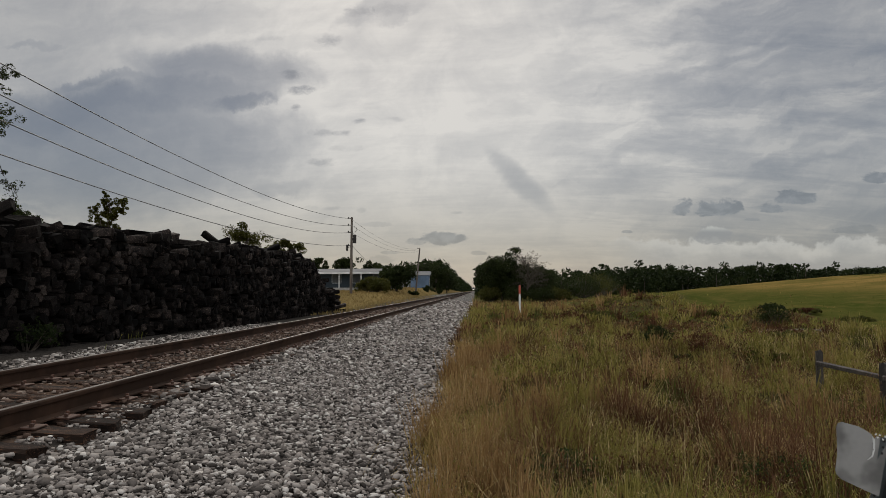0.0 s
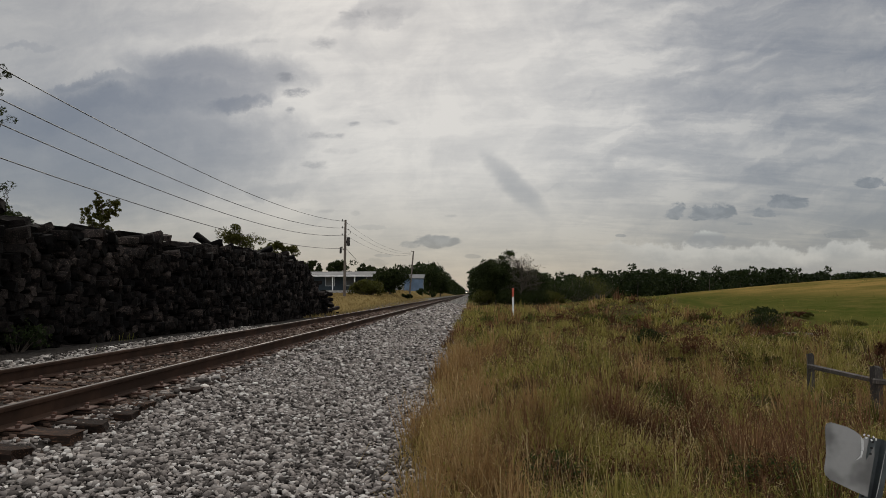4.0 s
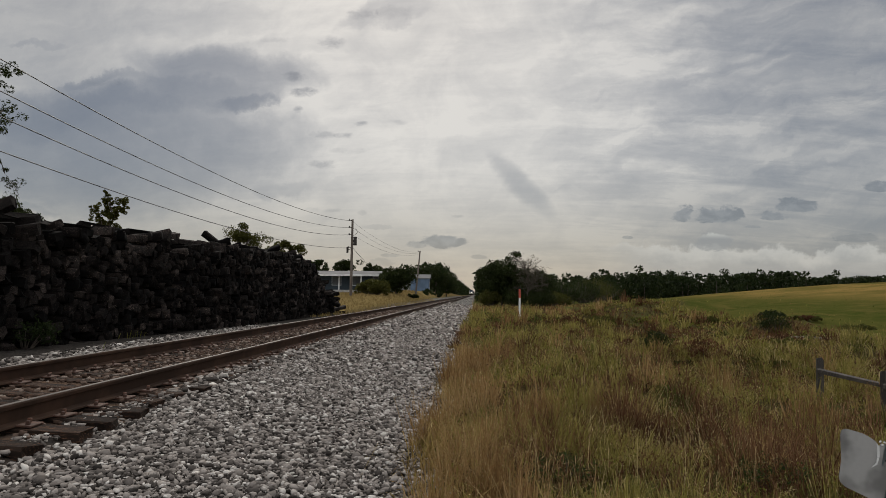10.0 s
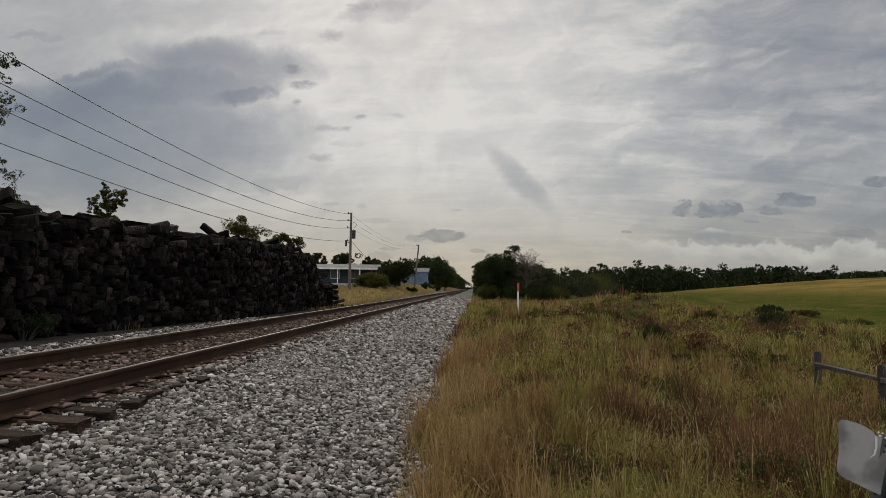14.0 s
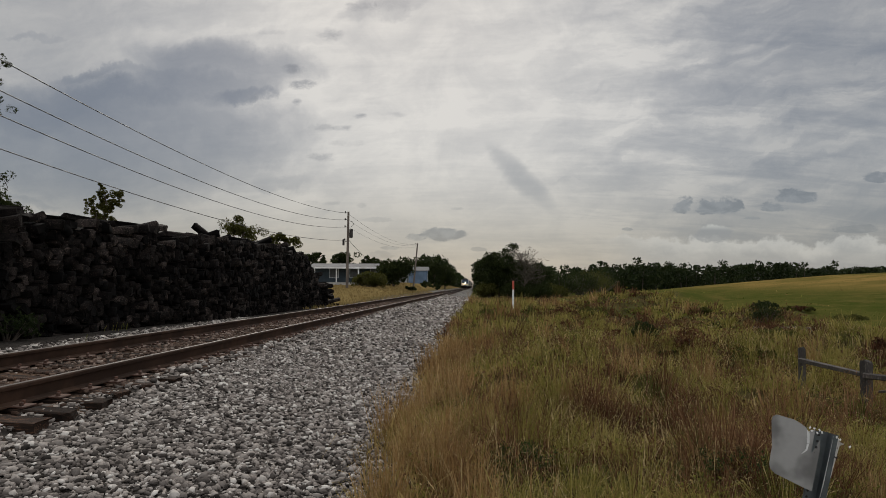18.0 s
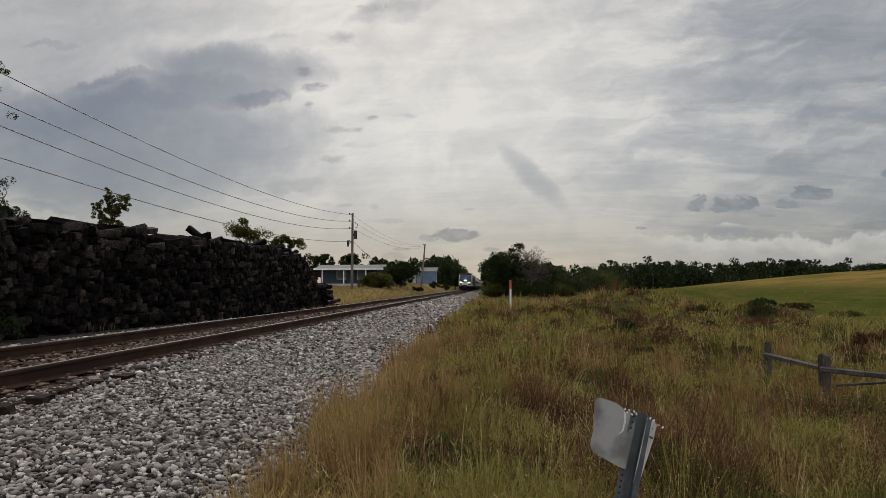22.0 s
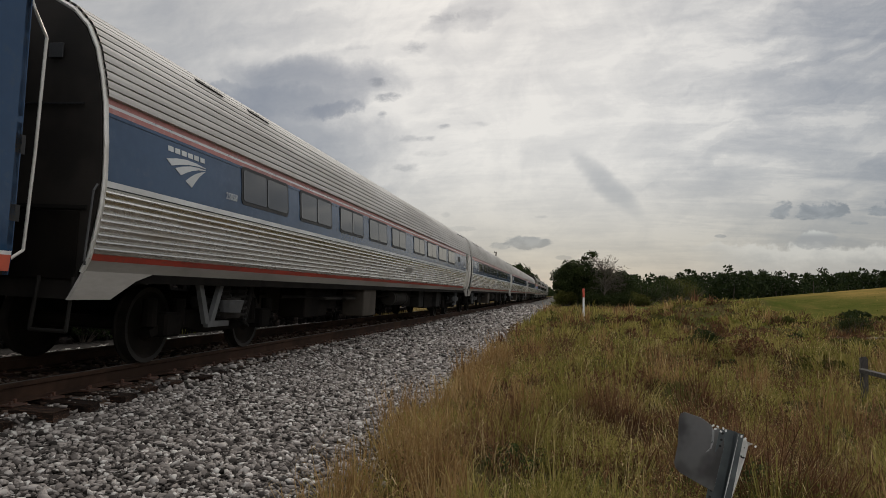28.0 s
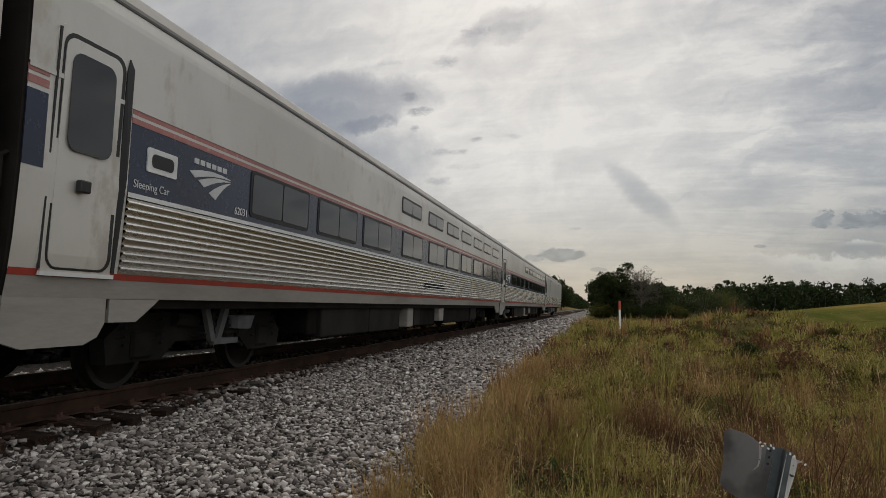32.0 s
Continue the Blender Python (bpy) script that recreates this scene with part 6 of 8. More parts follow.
def bars(shape, y0, y1, z0, z1, parent, mat="logo", n=5, slope=0.0):
    """Unreadable or branded writing as plain bars."""
    step = (y1 - y0) / n
    for i in range(n):
        a = y0 + i * step
        dz = slope * i / max(1, n - 1)
        panel("lettering_bar", shape, [(a, z0 + dz), (a + step * 0.74, z0 + dz), (a + step * 0.74, z1 + dz), (a, z1 + dz)], mat, parent, 0.006, 0.008)


def emblem(shape, y0, y1, z0, z1, parent, mat="logo"):
    """Three swept bands narrowing to the right, as plain shapes."""
    def q(u, v):
        return (y0 + u * (y1 - y0), z0 + v * (z1 - z0))
    for k, (a0, a1, b0, b1, e) in enumerate(((0.00, 0.78, 0.02, 1.0, 0.93), (0.20, 0.50, 0.34, 0.70, 0.84), (0.46, 0.10, 0.62, 0.40, 0.78))):
        top = [q(a0 + (0.98 - a0) * t, a1 + (e - a1) * t + 0.16 * math.sin(math.pi * t) * (1 - k * 0.2)) for t in (0, 0.25, 0.5, 0.75, 1)]
        low = [q(b0 - 0.0 + (0.98 - b0) * t if k else 0.12 + 0.86 * t, (a1 - 0.22) + (e - a1 + 0.20) * t + 0.10 * math.sin(math.pi * t)) for t in (1, 0.75, 0.5, 0.25, 0)]
        panel("emblem_band", shape, top + low, mat, parent, 0.006, 0.008)


WHEEL_MESH = []


def wheel_mesh():
    """A steel wheel pair on its axle, lathe-turned; the flanges run inside the rails."""
    if WHEEL_MESH:
        return WHEEL_MESH[0]
    bm = bmesh.new()
    for s in (1, -1):
        outline = [(0.84, 0.12), (0.86, 0.16), (0.80, 0.20), (0.78, 0.36), (0.82, 0.40), (0.825, 0.455), (0.72, 0.460), (0.705, 0.485), (0.685, 0.48), (0.69, 0.38), (0.74, 0.34), (0.74, 0.18), (0.68, 0.10)]
        n = 28
        rings = []
        for i in range(n):
            a = 2 * math.pi * i / n
            rings.append([bm.verts.new((s * x, r * math.cos(a), r * math.sin(a))) for x, r in outline])
        for i in range(n):
            for j in range(len(outline) - 1):
                bm.faces.new((rings[i][j], rings[(i + 1) % n][j], rings[(i + 1) % n][j + 1], rings[i][j + 1]))
        bm.faces.new([rg[0] for rg in rings])
    tube(bm, (-0.95, 0, 0), (0.95, 0, 0), 0.085, 0.085, 12)
    bmesh.ops.recalc_face_normals(bm, faces=bm.faces)
    me = bpy.data.meshes.new("wheelset")
    bm.to_mesh(me)
    bm.free()
    me.materials.append(M["wheel"])
    me.materials.append(M["rim"])
    for f in me.polygons:
        radii = [math.hypot(*me.vertices[i].co[1:]) for i in f.vertices]
        if min(radii) > 0.395 and abs(f.center.x) > 0.80:
            f.material_index = 1
    WHEEL_MESH.append(me)
    return me


def truck(parent, y, base=2.59, style="coach"):
    """A four-wheel bogie."""
    bm = bmesh.new()
    b = base / 2
    for s in (1, -1):
        if style == "coach":
            prism(bm, [(y - b - 0.35, 0.42), (y - b + 0.3, 0.62), (y - 0.6, 0.66), (y + 0.6, 0.66), (y + b - 0.3, 0.62), (y + b + 0.35, 0.42), (y + b + 0.3, 0.34), (y + b - 0.45, 0.42), (y + 0.5, 0.34), (y - 0.5, 0.34), (y - b + 0.45, 0.42), (y - b - 0.3, 0.34)],
                  "x", s * 0.93, s * 1.06)
        else:
            prism(bm, [(y - b - 0.55, 0.55), (y - b - 0.2, 0.80), (y + b + 0.2, 0.80), (y + b + 0.55, 0.55), (y + b + 0.5, 0.30), (y + b - 0.35, 0.30), (y + b - 0.6, 0.48), (y - b + 0.6, 0.48), (y - b + 0.35, 0.30), (y - b - 0.5, 0.30)], "x", s * 0.95, s * 1.12)
        for yy in (y - b, y + b):
            box(bm, min(s * 0.9, s * 1.16), max(s * 0.9, s * 1.16), yy - 0.17, yy + 0.17, 0.33, 0.62, 0.03)
            tube(bm, (s * 1.02, yy - 0.30, 0.46), (s * 1.02, yy - 0.30, 0.78), 0.085, 0.085, 10)
            tube(bm, (s * 1.02, yy + 0.30, 0.46), (s * 1.02, yy + 0.30, 0.78), 0.085, 0.085, 10)
        tube(bm, (s * 1.12, y - 0.24, 0.50), (s * 1.12, y - 0.24, 0.95), 0.16, 0.18, 12)
        tube(bm, (s * 1.12, y + 0.24, 0.50), (s * 1.12, y + 0.24, 0.95), 0.16, 0.18, 12)
    box(bm, -1.0, 1.0, y - 0.45, y + 0.45, 0.45, 0.85, 0.05)
    tk = part("truck", bm, "under" if style == "coach" else "under_grey", parent, "near-black wheel truck")
    for s in (1, -1):
        for yy in (y - 0.24, y + 0.24) + ((y - b - 0.30, y - b + 0.30, y + b - 0.30, y + b + 0.30) if style != "coach" else ()):
            big = abs(yy - y) < 0.3
            coil = [Vector((s * (1.12 if big else 1.04) + (0.19 if big else 0.10) * math.cos(t), yy + (0.19 if big else 0.10) * math.sin(t), 0.48 + 0.42 * t / (10 * math.pi))) for t in np.linspace(0, 10 * math.pi, 41)]
            pipe("spring", coil, 0.02 if big else 0.016, "under_grey", tk)
        pipe("brake_cylinder", [(s * 1.14, y - b * 0.62, 0.74), (s * 1.14, y - b * 0.30, 0.70)], 0.085, "under_grey", tk)
        pipe("brake_rod", [(s * 1.16, y - b * 0.30, 0.70), (s * 1.16, y + b * 0.5, 0.40), (s * 1.10, y + b * 0.62, 0.36)], 0.022, "under_grey", tk)
        pipe("damper", [(s * 1.20, y + 0.42, 0.42), (s * 1.22, y + 0.62, 1.0)], 0.045, "under_grey", tk)
    for yy in (y - b, y + b):
        w = put_mesh("wheelset", wheel_mesh(), "wheel", tk)
        w.matrix_basis = pose(0, yy, 0.457)
    return tk


def v_bracket(parent, y, side=1, flip=1):
    """Pale triangular anchor bracket hanging from the sill."""
    bm = bmesh.new()
    x, y = 1.30, y + 0.14 * flip
    top, lo = 1.05, 0.47
    for a, b in (((y - 0.30, top), (y - 0.05, lo)), ((y + 0.30, top), (y + 0.05, lo))):
        d = 0.050
        prism(bm, [(a[0] - d, a[1]), (a[0] + d, a[1]), (b[0] + d, b[1]), (b[0] - d, b[1])], "x", x - 0.03, x + 0.03)
    box(bm, x - 0.035, x + 0.035, y - 0.40, y + 0.40, top - 0.07, top + 0.02)
    y2, y3 = sorted((y - 0.05 * flip, y + 0.50 * flip))
    box(bm, x - 0.032, x + 0.032, y2, y3, lo - 0.04, lo + 0.03)
    bmesh.ops.create_cone(bm, cap_ends=True, segments=14, radius1=0.15, radius2=0.19, depth=0.16, matrix=pose(x + 0.02, y + 0.52 * flip, lo + 0.22))
    part("anchor_bracket", bm, "bracket", parent, "pale triangular bracket")


def gear(parent, rows):
    """Boxes and tanks slung under the floor: kind, y0, y1, z0, z1, x, material."""
    for kind, y0, y1, z0, z1, x, mat in rows:
        bm = bmesh.new()
        if kind == "tank":
            r = (z1 - z0) / 2
            tube(bm, (x - r, y0, (z0 + z1) / 2), (x - r, y1, (z0 + z1) / 2), r, r, 18)
            for yy in (y0 + 0.2, y1 - 0.2):
                tube(bm, (x - r, yy - 0.03, (z0 + z1) / 2), (x - r, yy + 0.03, (z0 + z1) / 2), r + 0.015, r + 0.015, 18)
            part("air_tank", bm, mat, parent)
        else:
            for a, b in ((x - 0.5, x), (-x, 0.5 - x)):
                box(bm, a, b, y0, y1, z0, z1, 0.02)
            part("equipment_box", bm, mat, parent)


def pipe(name, pts, r, mat, parent, label=""):
    bm = bmesh.new()
    for a, b in zip(pts, pts[1:]):
        tube(bm, a, b, r, r, 8)
    return part(name, bm, mat, parent, label)


def couple_end(parent, y, way, low=1.0):
    """Gangway bellows, coupler, hoses and end rails; way: +1 towards the rear."""
    bm = bmesh.new()
    for i in range(4):
        a = y + way * (0.02 + i * 0.11)
        g = 0.05 if i % 2 else 0.0
        y0, y1 = sorted((a, a + way * 0.10))
        box(bm, -0.62 + g, 0.62 - g, y0, y1, 1.15 + g, 3.25 - g, 0.02)
    part("gangway_bellows", bm, "vestibule", parent, "black rubber gangway bellows")
    bm = bmesh.new()
    y0, y1 = sorted((y - way * 0.3, y + way * 0.5))
    box(bm, -0.12, 0.12, y0, y1, 0.72, 0.98, 0.03)
    tube(bm, (0.35, y, 0.95), (0.32, y + way * 0.40, 0.48), 0.03, 0.03, 8)
    tube(bm, (-0.35, y, 0.95), (-0.32, y + way * 0.40, 0.48), 0.03, 0.03, 8)
    part("coupler", bm, "under", parent)


def round_coach(number, cafe=False):
    """A fluted round-sided coach; the doors are at its rear, or at its front on the cafe car."""
    L, S = 25.98, ROUND
    c = tagged(new("cafe_car" if cafe else "passenger_coach"), "fluted stainless cafe coach with dark blue window band" if cafe else "fluted stainless passenger coach with blue window band and red stripes", "train car", "" if cafe else "coaches")
    y0, y1 = 0.02, L - 0.62
    dl = (0.35, 1.10) if cafe else (23.98, 24.72)       # doorway
    body = (1.22, y1) if cafe else (y0, 23.88)           # fluted stretch
    belt = "belt_deep" if cafe else "belt_blue"
    roof(S, 2.66, y0, y1, "roof_flute", c, 0.085, "fluted steel roof")
    band("upper_red_stripe", S, 2.66, 2.605, *body, "salmon", c, "faded red stripe", 0.004)
    band("upper_white_line", S, 2.605, 2.575, *body, "trim_steel", c, "", 0.003)
    band("lower_red_stripe", S, 2.575, 2.525, *body, "salmon", c, "faded red stripe", 0.004)
    band("upper_trim", S, 2.525, 2.49, *body, belt, c, "", 0.006)
    band("window_band", S, 2.49, 1.89, *body, belt, c, "blue painted window band", 0.0)
    # steel trim coloured white to imitate the sky's reflection in it
    band("ledge", S, 1.89, 1.835, *body, "stripe_white", c, "white painted ledge", 0.012)
    band("ledge_groove", S, 1.835, 1.822, *body, "gasket", c, "", 0.004)
    band("lower_ledge", S, 1.822, 1.80, *body, "trim_steel", c, "polished steel ledge", 0.012)
    band("fluted_side", S, 1.80, 1.22, *body, "steel", c, "fluted steel side", 0.0, 0.0655)
    band("sill_stripe", S, 1.22, 1.16, *body, "sill_red", c, "red sill stripe", 0.004)
    band("sill", S, 1.16, 1.05, y0, y1, "sill", c, "dusty sill", 0.002)
    # ends: smooth corner panels and dark inner wall
    for a, b in ((y0, body[0]), (body[1], y1)):
        if b - a > 0.05:
            for s in (1, -1):
                band("corner_panel", S, 2.66, 1.16, a, b, "smooth_steel", c, "smooth steel panel round the door", -0.004, sides=(s,))
            band("corner_stripe", S, 2.62, 2.52, a if cafe else dl[1] + 0.06, dl[0] - 0.06 if cafe else b, "salmon", c, "", 0.003)
    end_wall(S, y0 - 0.02, "vestibule", c, 0.80, 0.03, label="dark rubber-faced car end")
    end_wall(S, y1 - 0.04, "vestibule", c, 0.80, 0.03, label="dark rubber-faced car end")
    for y, w in ((y0 + 0.0, -1), (y1, 1)):
        bm = bmesh.new()
        pts = arc_points(S, 1.05)
        for s in (1, -1):
            for (xa, za), (xb, zb) in zip(pts, pts[1:]):
                tube(bm, (s * xa, y, za), (s * xb, y, zb), 0.024, 0.024, 6, False)
        part("end_rim", bm, "smooth_steel", c, "bright rim round the car end")
        couple_end(c, y, w)
        pipe("grab_iron", [(1.50, y + w * 0.05, 1.12), (1.53, y + w * 0.10, 1.16), (1.57, y + w * 0.10, 1.78), (1.55, y + w * 0.03, 1.85)], 0.010, "bracket", c)
        ye, yf = sorted((y + w * 0.03, y + w * 0.045))
        boxed("end_cover", (0.95, 1.10, ye, yf, 3.02, 3.16), "gasket", c, "", 0.004)
        boxed("end_seam", (0.66, 1.36, ye, yf, 2.585, 2.60), "gasket", c)
        boxed("end_sill", (0.70, 1.46, ye, yf + 0.06, 1.62, 1.655), "under_grey", c)
        boxed("end_plate", (0.66, 1.40, ye, yf, 0.98, 1.60), "under", c, "rusty end plate", 0.004)
        pipe("step_iron", [(1.40, y + w * 0.05, 1.0), (1.42, y + w * 0.12, 0.52), (1.05, y + w * 0.12, 0.52), (1.05, y + w * 0.05, 1.0)], 0.018, "under_grey", c)
    # skirts that taper at the four corners
    for a, b in ((y0, y0 + 1.05), (y1, y1 - 1.05)):
        for s in (1, -1):
            bm = bmesh.new()
            prism(bm, [(a, 1.06), (b, 1.06), (a + (b - a) * 0.72, 0.98), (a + (b - a) * 0.36, 0.80), (a - (b - a) * 0.17, 0.80)], "x", s * 1.44, s * 1.475)
            part("corner_skirt", bm, "sill", c, "tapered grey skirt")
    starts = (5.2, 7.2, 9.2, 19.1, 21.1) if cafe else (2.70, 4.71, 6.70, 8.69, 10.68, 13.20, 15.19, 17.18, 19.13)
    for s in starts:
        window(S, s, s + 1.54, 2.03, 2.53 if not cafe else 2.50, c)
    if not cafe:
        panel("small_window", S, round_rect(21.55, 22.15, 2.20, 2.40, 0.09), "gasket", c, 0.010, 0.03)
    door = panel("door", S, round_rect(dl[0], dl[1], 1.09, 2.80, 0.12), "gasket", c, 0.008, 0.03, "sliding steel door in a dark surround")
    panel("door_leaf", S, round_rect(dl[0] + 0.05, dl[1] - 0.10, 1.13, 2.75, 0.10), "smooth_steel", door, 0.012, 0.02)
    panel("door_window", S, round_rect(dl[0] + 0.10, dl[1] - 0.16, 1.95, 2.68, 0.09), "tinted", door, 0.017, 0.012)
    pipe("door_rail", [(side_x(S, z) + 0.05, dl[1] + 0.02, z) for z in (1.12, 1.6, 2.0, 2.4, 2.75)], 0.018, "smooth_steel", c)
    if cafe:
        emblem(S, 23.30, 24.15, 2.06, 2.36, c)
        bars(S, 22.85, 23.15, 1.97, 2.04, c, n=4)
    else:
        emblem(S, 0.98, 1.80, 2.08, 2.34, c)
        bars(S, 1.02, 1.80, 2.375, 2.43, c, n=6, slope=-0.0)
        lettering(number, 2.28, 2.04, 0.12, S, c, "logo", label="white car number")
        bars(S, 23.25, 23.75, 2.03, 2.07, c, n=9)
        for k in range(2):
            panel("round_sign", S, round_rect(23.72 + 0.16 * k, 23.82 + 0.16 * k, 1.82 + 0.02, 1.95, 0.045), "stripe_white", c, 0.006, 0.01)
    if number == "25060":
        plate = panel("number_plate", S, round_rect(13.2, 13.95, 1.50, 1.66, 0.02), "sill", c, 0.042, 0.04)
        lettering(number, 13.25, 1.525, 0.17, S, c, "gasket", 0.062, "raised car number")
    else:
        panel("number_plate", S, round_rect(12.45, 13.1, 1.48, 1.60, 0.02), "sill", c, 0.042, 0.04)
        bars(S, 12.50, 13.06, 1.505, 1.575, c, "gasket", 5)
    for y in (1.9, 3.3) if not cafe else (2.2, 3.2):
        panel("roof_vent", S, [(y, 3.40), (y + 0.62, 3.38), (y + 0.80, 3.60), (y + 0.15, 3.63)], "under_grey", c, 0.085, 0.10)
    for y in (22.9, 23.9):
        panel("roof_vent", S, [(y, 3.40), (y + 0.62, 3.38), (y + 0.80, 3.60), (y + 0.15, 3.63)], "under_grey", c, 0.085, 0.10)
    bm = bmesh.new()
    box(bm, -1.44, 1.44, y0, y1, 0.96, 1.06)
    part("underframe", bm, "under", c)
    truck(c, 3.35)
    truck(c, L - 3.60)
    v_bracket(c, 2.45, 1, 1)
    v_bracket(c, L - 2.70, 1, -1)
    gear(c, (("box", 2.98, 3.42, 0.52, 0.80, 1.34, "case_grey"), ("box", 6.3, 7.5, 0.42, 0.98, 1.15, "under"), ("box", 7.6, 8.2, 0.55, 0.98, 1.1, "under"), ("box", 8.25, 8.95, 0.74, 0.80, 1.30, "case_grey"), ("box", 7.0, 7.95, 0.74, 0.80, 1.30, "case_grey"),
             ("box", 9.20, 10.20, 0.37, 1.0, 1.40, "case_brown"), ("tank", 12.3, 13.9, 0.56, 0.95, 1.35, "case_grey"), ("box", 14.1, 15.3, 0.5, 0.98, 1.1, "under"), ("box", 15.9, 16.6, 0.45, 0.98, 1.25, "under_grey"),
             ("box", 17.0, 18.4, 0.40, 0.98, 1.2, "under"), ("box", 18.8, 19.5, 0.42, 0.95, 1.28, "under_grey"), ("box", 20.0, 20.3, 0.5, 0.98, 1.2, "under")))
    pipe("brake_pipe", [(1.15, 5.2, 0.80), (1.15, 20.4, 0.80)], 0.025, "under", c)
    return c


def tall_door(shape, y0, y1, c, z0=1.16, z1=3.08):
    """A doorway with a steel door, its window, a dark reveal and black strips painted as shade."""
    frame = panel("doorway", shape, round_rect(y0 - 0.07, y1 + 0.07, z0 - 0.05, z1 + 0.06, 0.14), "smooth_steel", c, 0.010, 0.02, "steel doorway frame")
    panel("door_reveal", shape, round_rect(y0, y1, z0, z1, 0.12), "gasket", frame, 0.014, 0.01)
    leaf = panel("door_leaf", shape, round_rect(y0 + 0.02, y1 - 0.05, z0 + 0.02, z1 - 0.04, 0.10), "smooth_steel", frame, 0.020, 0.012, "pale steel door")
    panel("door_window", shape, round_rect(y0 + 0.09, y1 - 0.13, 2.12, z1 - 0.14, 0.10), "tinted", frame, 0.026, 0.008)
    boxed("door_handle", (1.60, 1.66, y0 + 0.22, y0 + 0.34, 1.80, 1.90), "gasket", frame, "", 0.01)
    # black strips imitate the shading along both sides of the door frame
    panel("jamb_shade", shape, [(y1 + 0.02, z0), (y1 + 0.06, z0), (y1 + 0.09, 2.0), (y1 + 0.10, z1 - 0.06), (y1 + 0.04, z1 + 0.02), (y1 + 0.01, z1 - 0.1)], "gasket", frame, 0.022, 0.014)
    panel("jamb_shade", shape, [(y0 - 0.06, z0), (y0 - 0.04, z0), (y0 - 0.035, z1), (y0 - 0.055, z1)], "gasket", frame, 0.022, 0.014)
    panel("door_tread", shape, [(y0 - 0.05, z0 - 0.05), (y1 + 0.05, z0 - 0.05), (y1 + 0.05, z0 - 0.015), (y0 - 0.05, z0 - 0.015)], "stripe_white", frame, 0.03, 0.02)


def tall_car(kind, L=25.98):
    """A tall flat-sided car: diner, sleeper or baggage car."""
    S = TALL
    name, label = {"diner": ("dining_car", "tall steel dining car with red, white and blue stripes"), "sleeper": ("sleeping_car", "tall steel sleeping car with dark navy window band"),
                   "baggage": ("baggage_car", "tall plain steel baggage car at the train's rear")}[kind]
    c = tagged(new(name), label, "train car", "sleeping cars" if kind == "sleeper" else "")
    y0, y1 = (-0.10 if kind == "sleeper" else 0.22), L - (0.36 if kind != "baggage" else 0.30)
    body0 = 1.06 if kind == "sleeper" else y0
    roof(S, 3.56, y0, y1, "roof_steel", c, label="weathered grey roof")
    band("gutter", S, 3.56, 3.535, y0, y1, "gasket", c, "", 0.010)
    band("upper_side", S, 3.535, 2.70, y0, y1, "grimy_steel" if kind == "diner" else "smooth_steel", c, "smooth steel upper side")
    if kind == "sleeper":
        band("red_stripe", S, 2.66, 2.615, body0, y1, "salmon", c, "faded red stripe", 0.004)
        band("stripe_gap", S, 2.70, 2.66, y0, y1, "smooth_steel", c, "", 0.010)
        band("stripe_gap", S, 2.615, 2.585, body0, y1, "smooth_steel", c, "", 0.002)
        band("red_stripe", S, 2.585, 2.535, body0, y1, "salmon", c, "faded red stripe", 0.004)
        band("window_band", S, 2.535, 1.905, body0, y1, "belt_navy", c, "navy window band")
        for s in (1, -1):
            band("corner_panel", S, 2.66, 1.16, y0, body0, "smooth_steel", c, sides=(s,))
        panel("corner_band", S, [(y0, 1.93), (0.20 + y0, 1.93), (0.20 + y0, 2.50), (y0, 2.50)], "belt_navy", c, 0.004, 0.01)
        panel("corner_stripe", S, [(y0, 2.54), (0.20 + y0, 2.54), (0.20 + y0, 2.60), (y0, 2.60)], "salmon", c, 0.004, 0.01)
        panel("corner_stripe", S, [(y0, 2.63), (0.20 + y0, 2.63), (0.20 + y0, 2.68), (y0, 2.68)], "salmon", c, 0.004, 0.01)
    elif kind == "diner":
        band("stripe_gap", S, 2.70, 2.60, y0, y1, "grimy_steel", c)
        band("red_stripe", S, 2.60, 2.40, y0, y1, "stripe_orange", c, "faded orange-red stripe", 0.003)
        band("white_stripe", S, 2.40, 2.20, y0, y1, "grimy_steel", c, "", 0.001)
        band("blue_stripe", S, 2.20, 1.99, y0, y1, "stripe_pale_blue", c, "faded blue stripe", 0.003)
        band("stripe_gap", S, 1.99, 1.905, y0, y1, "grimy_steel", c)
    else:
        band("lower_side", S, 2.70, 1.905, y0, y1, "smooth_steel", c)
    b0 = body0 if kind == "sleeper" else y0
    band("ledge", S, 1.905, 1.862, b0, y1, "stripe_white", c, "pale ledge under the windows", 0.012)
    band("ledge_groove", S, 1.862, 1.85, b0, y1, "gasket", c, "", 0.004)
    band("lower_ledge", S, 1.85, 1.83, b0, y1, "trim_steel", c, "", 0.012)
    band("fluted_side", S, 1.83, 1.17, b0, y1, "steel", c, "fluted steel side", 0.0, 0.068, deep=0.031)
    band("sill_stripe", S, 1.17, 1.115, y0, y1, "sill_red", c, "red sill stripe", 0.003)
    band("sill", S, 1.115, 0.95, y0, y1, "sill", c, "dusty grey sill", 0.0)
    end_wall(S, y0 - 0.02, "vestibule", c, 0.95, 0.02, label="dark car end")
    end_wall(S, y1 - 0.04, "vestibule", c, 0.95, 0.02, label="dark car end")
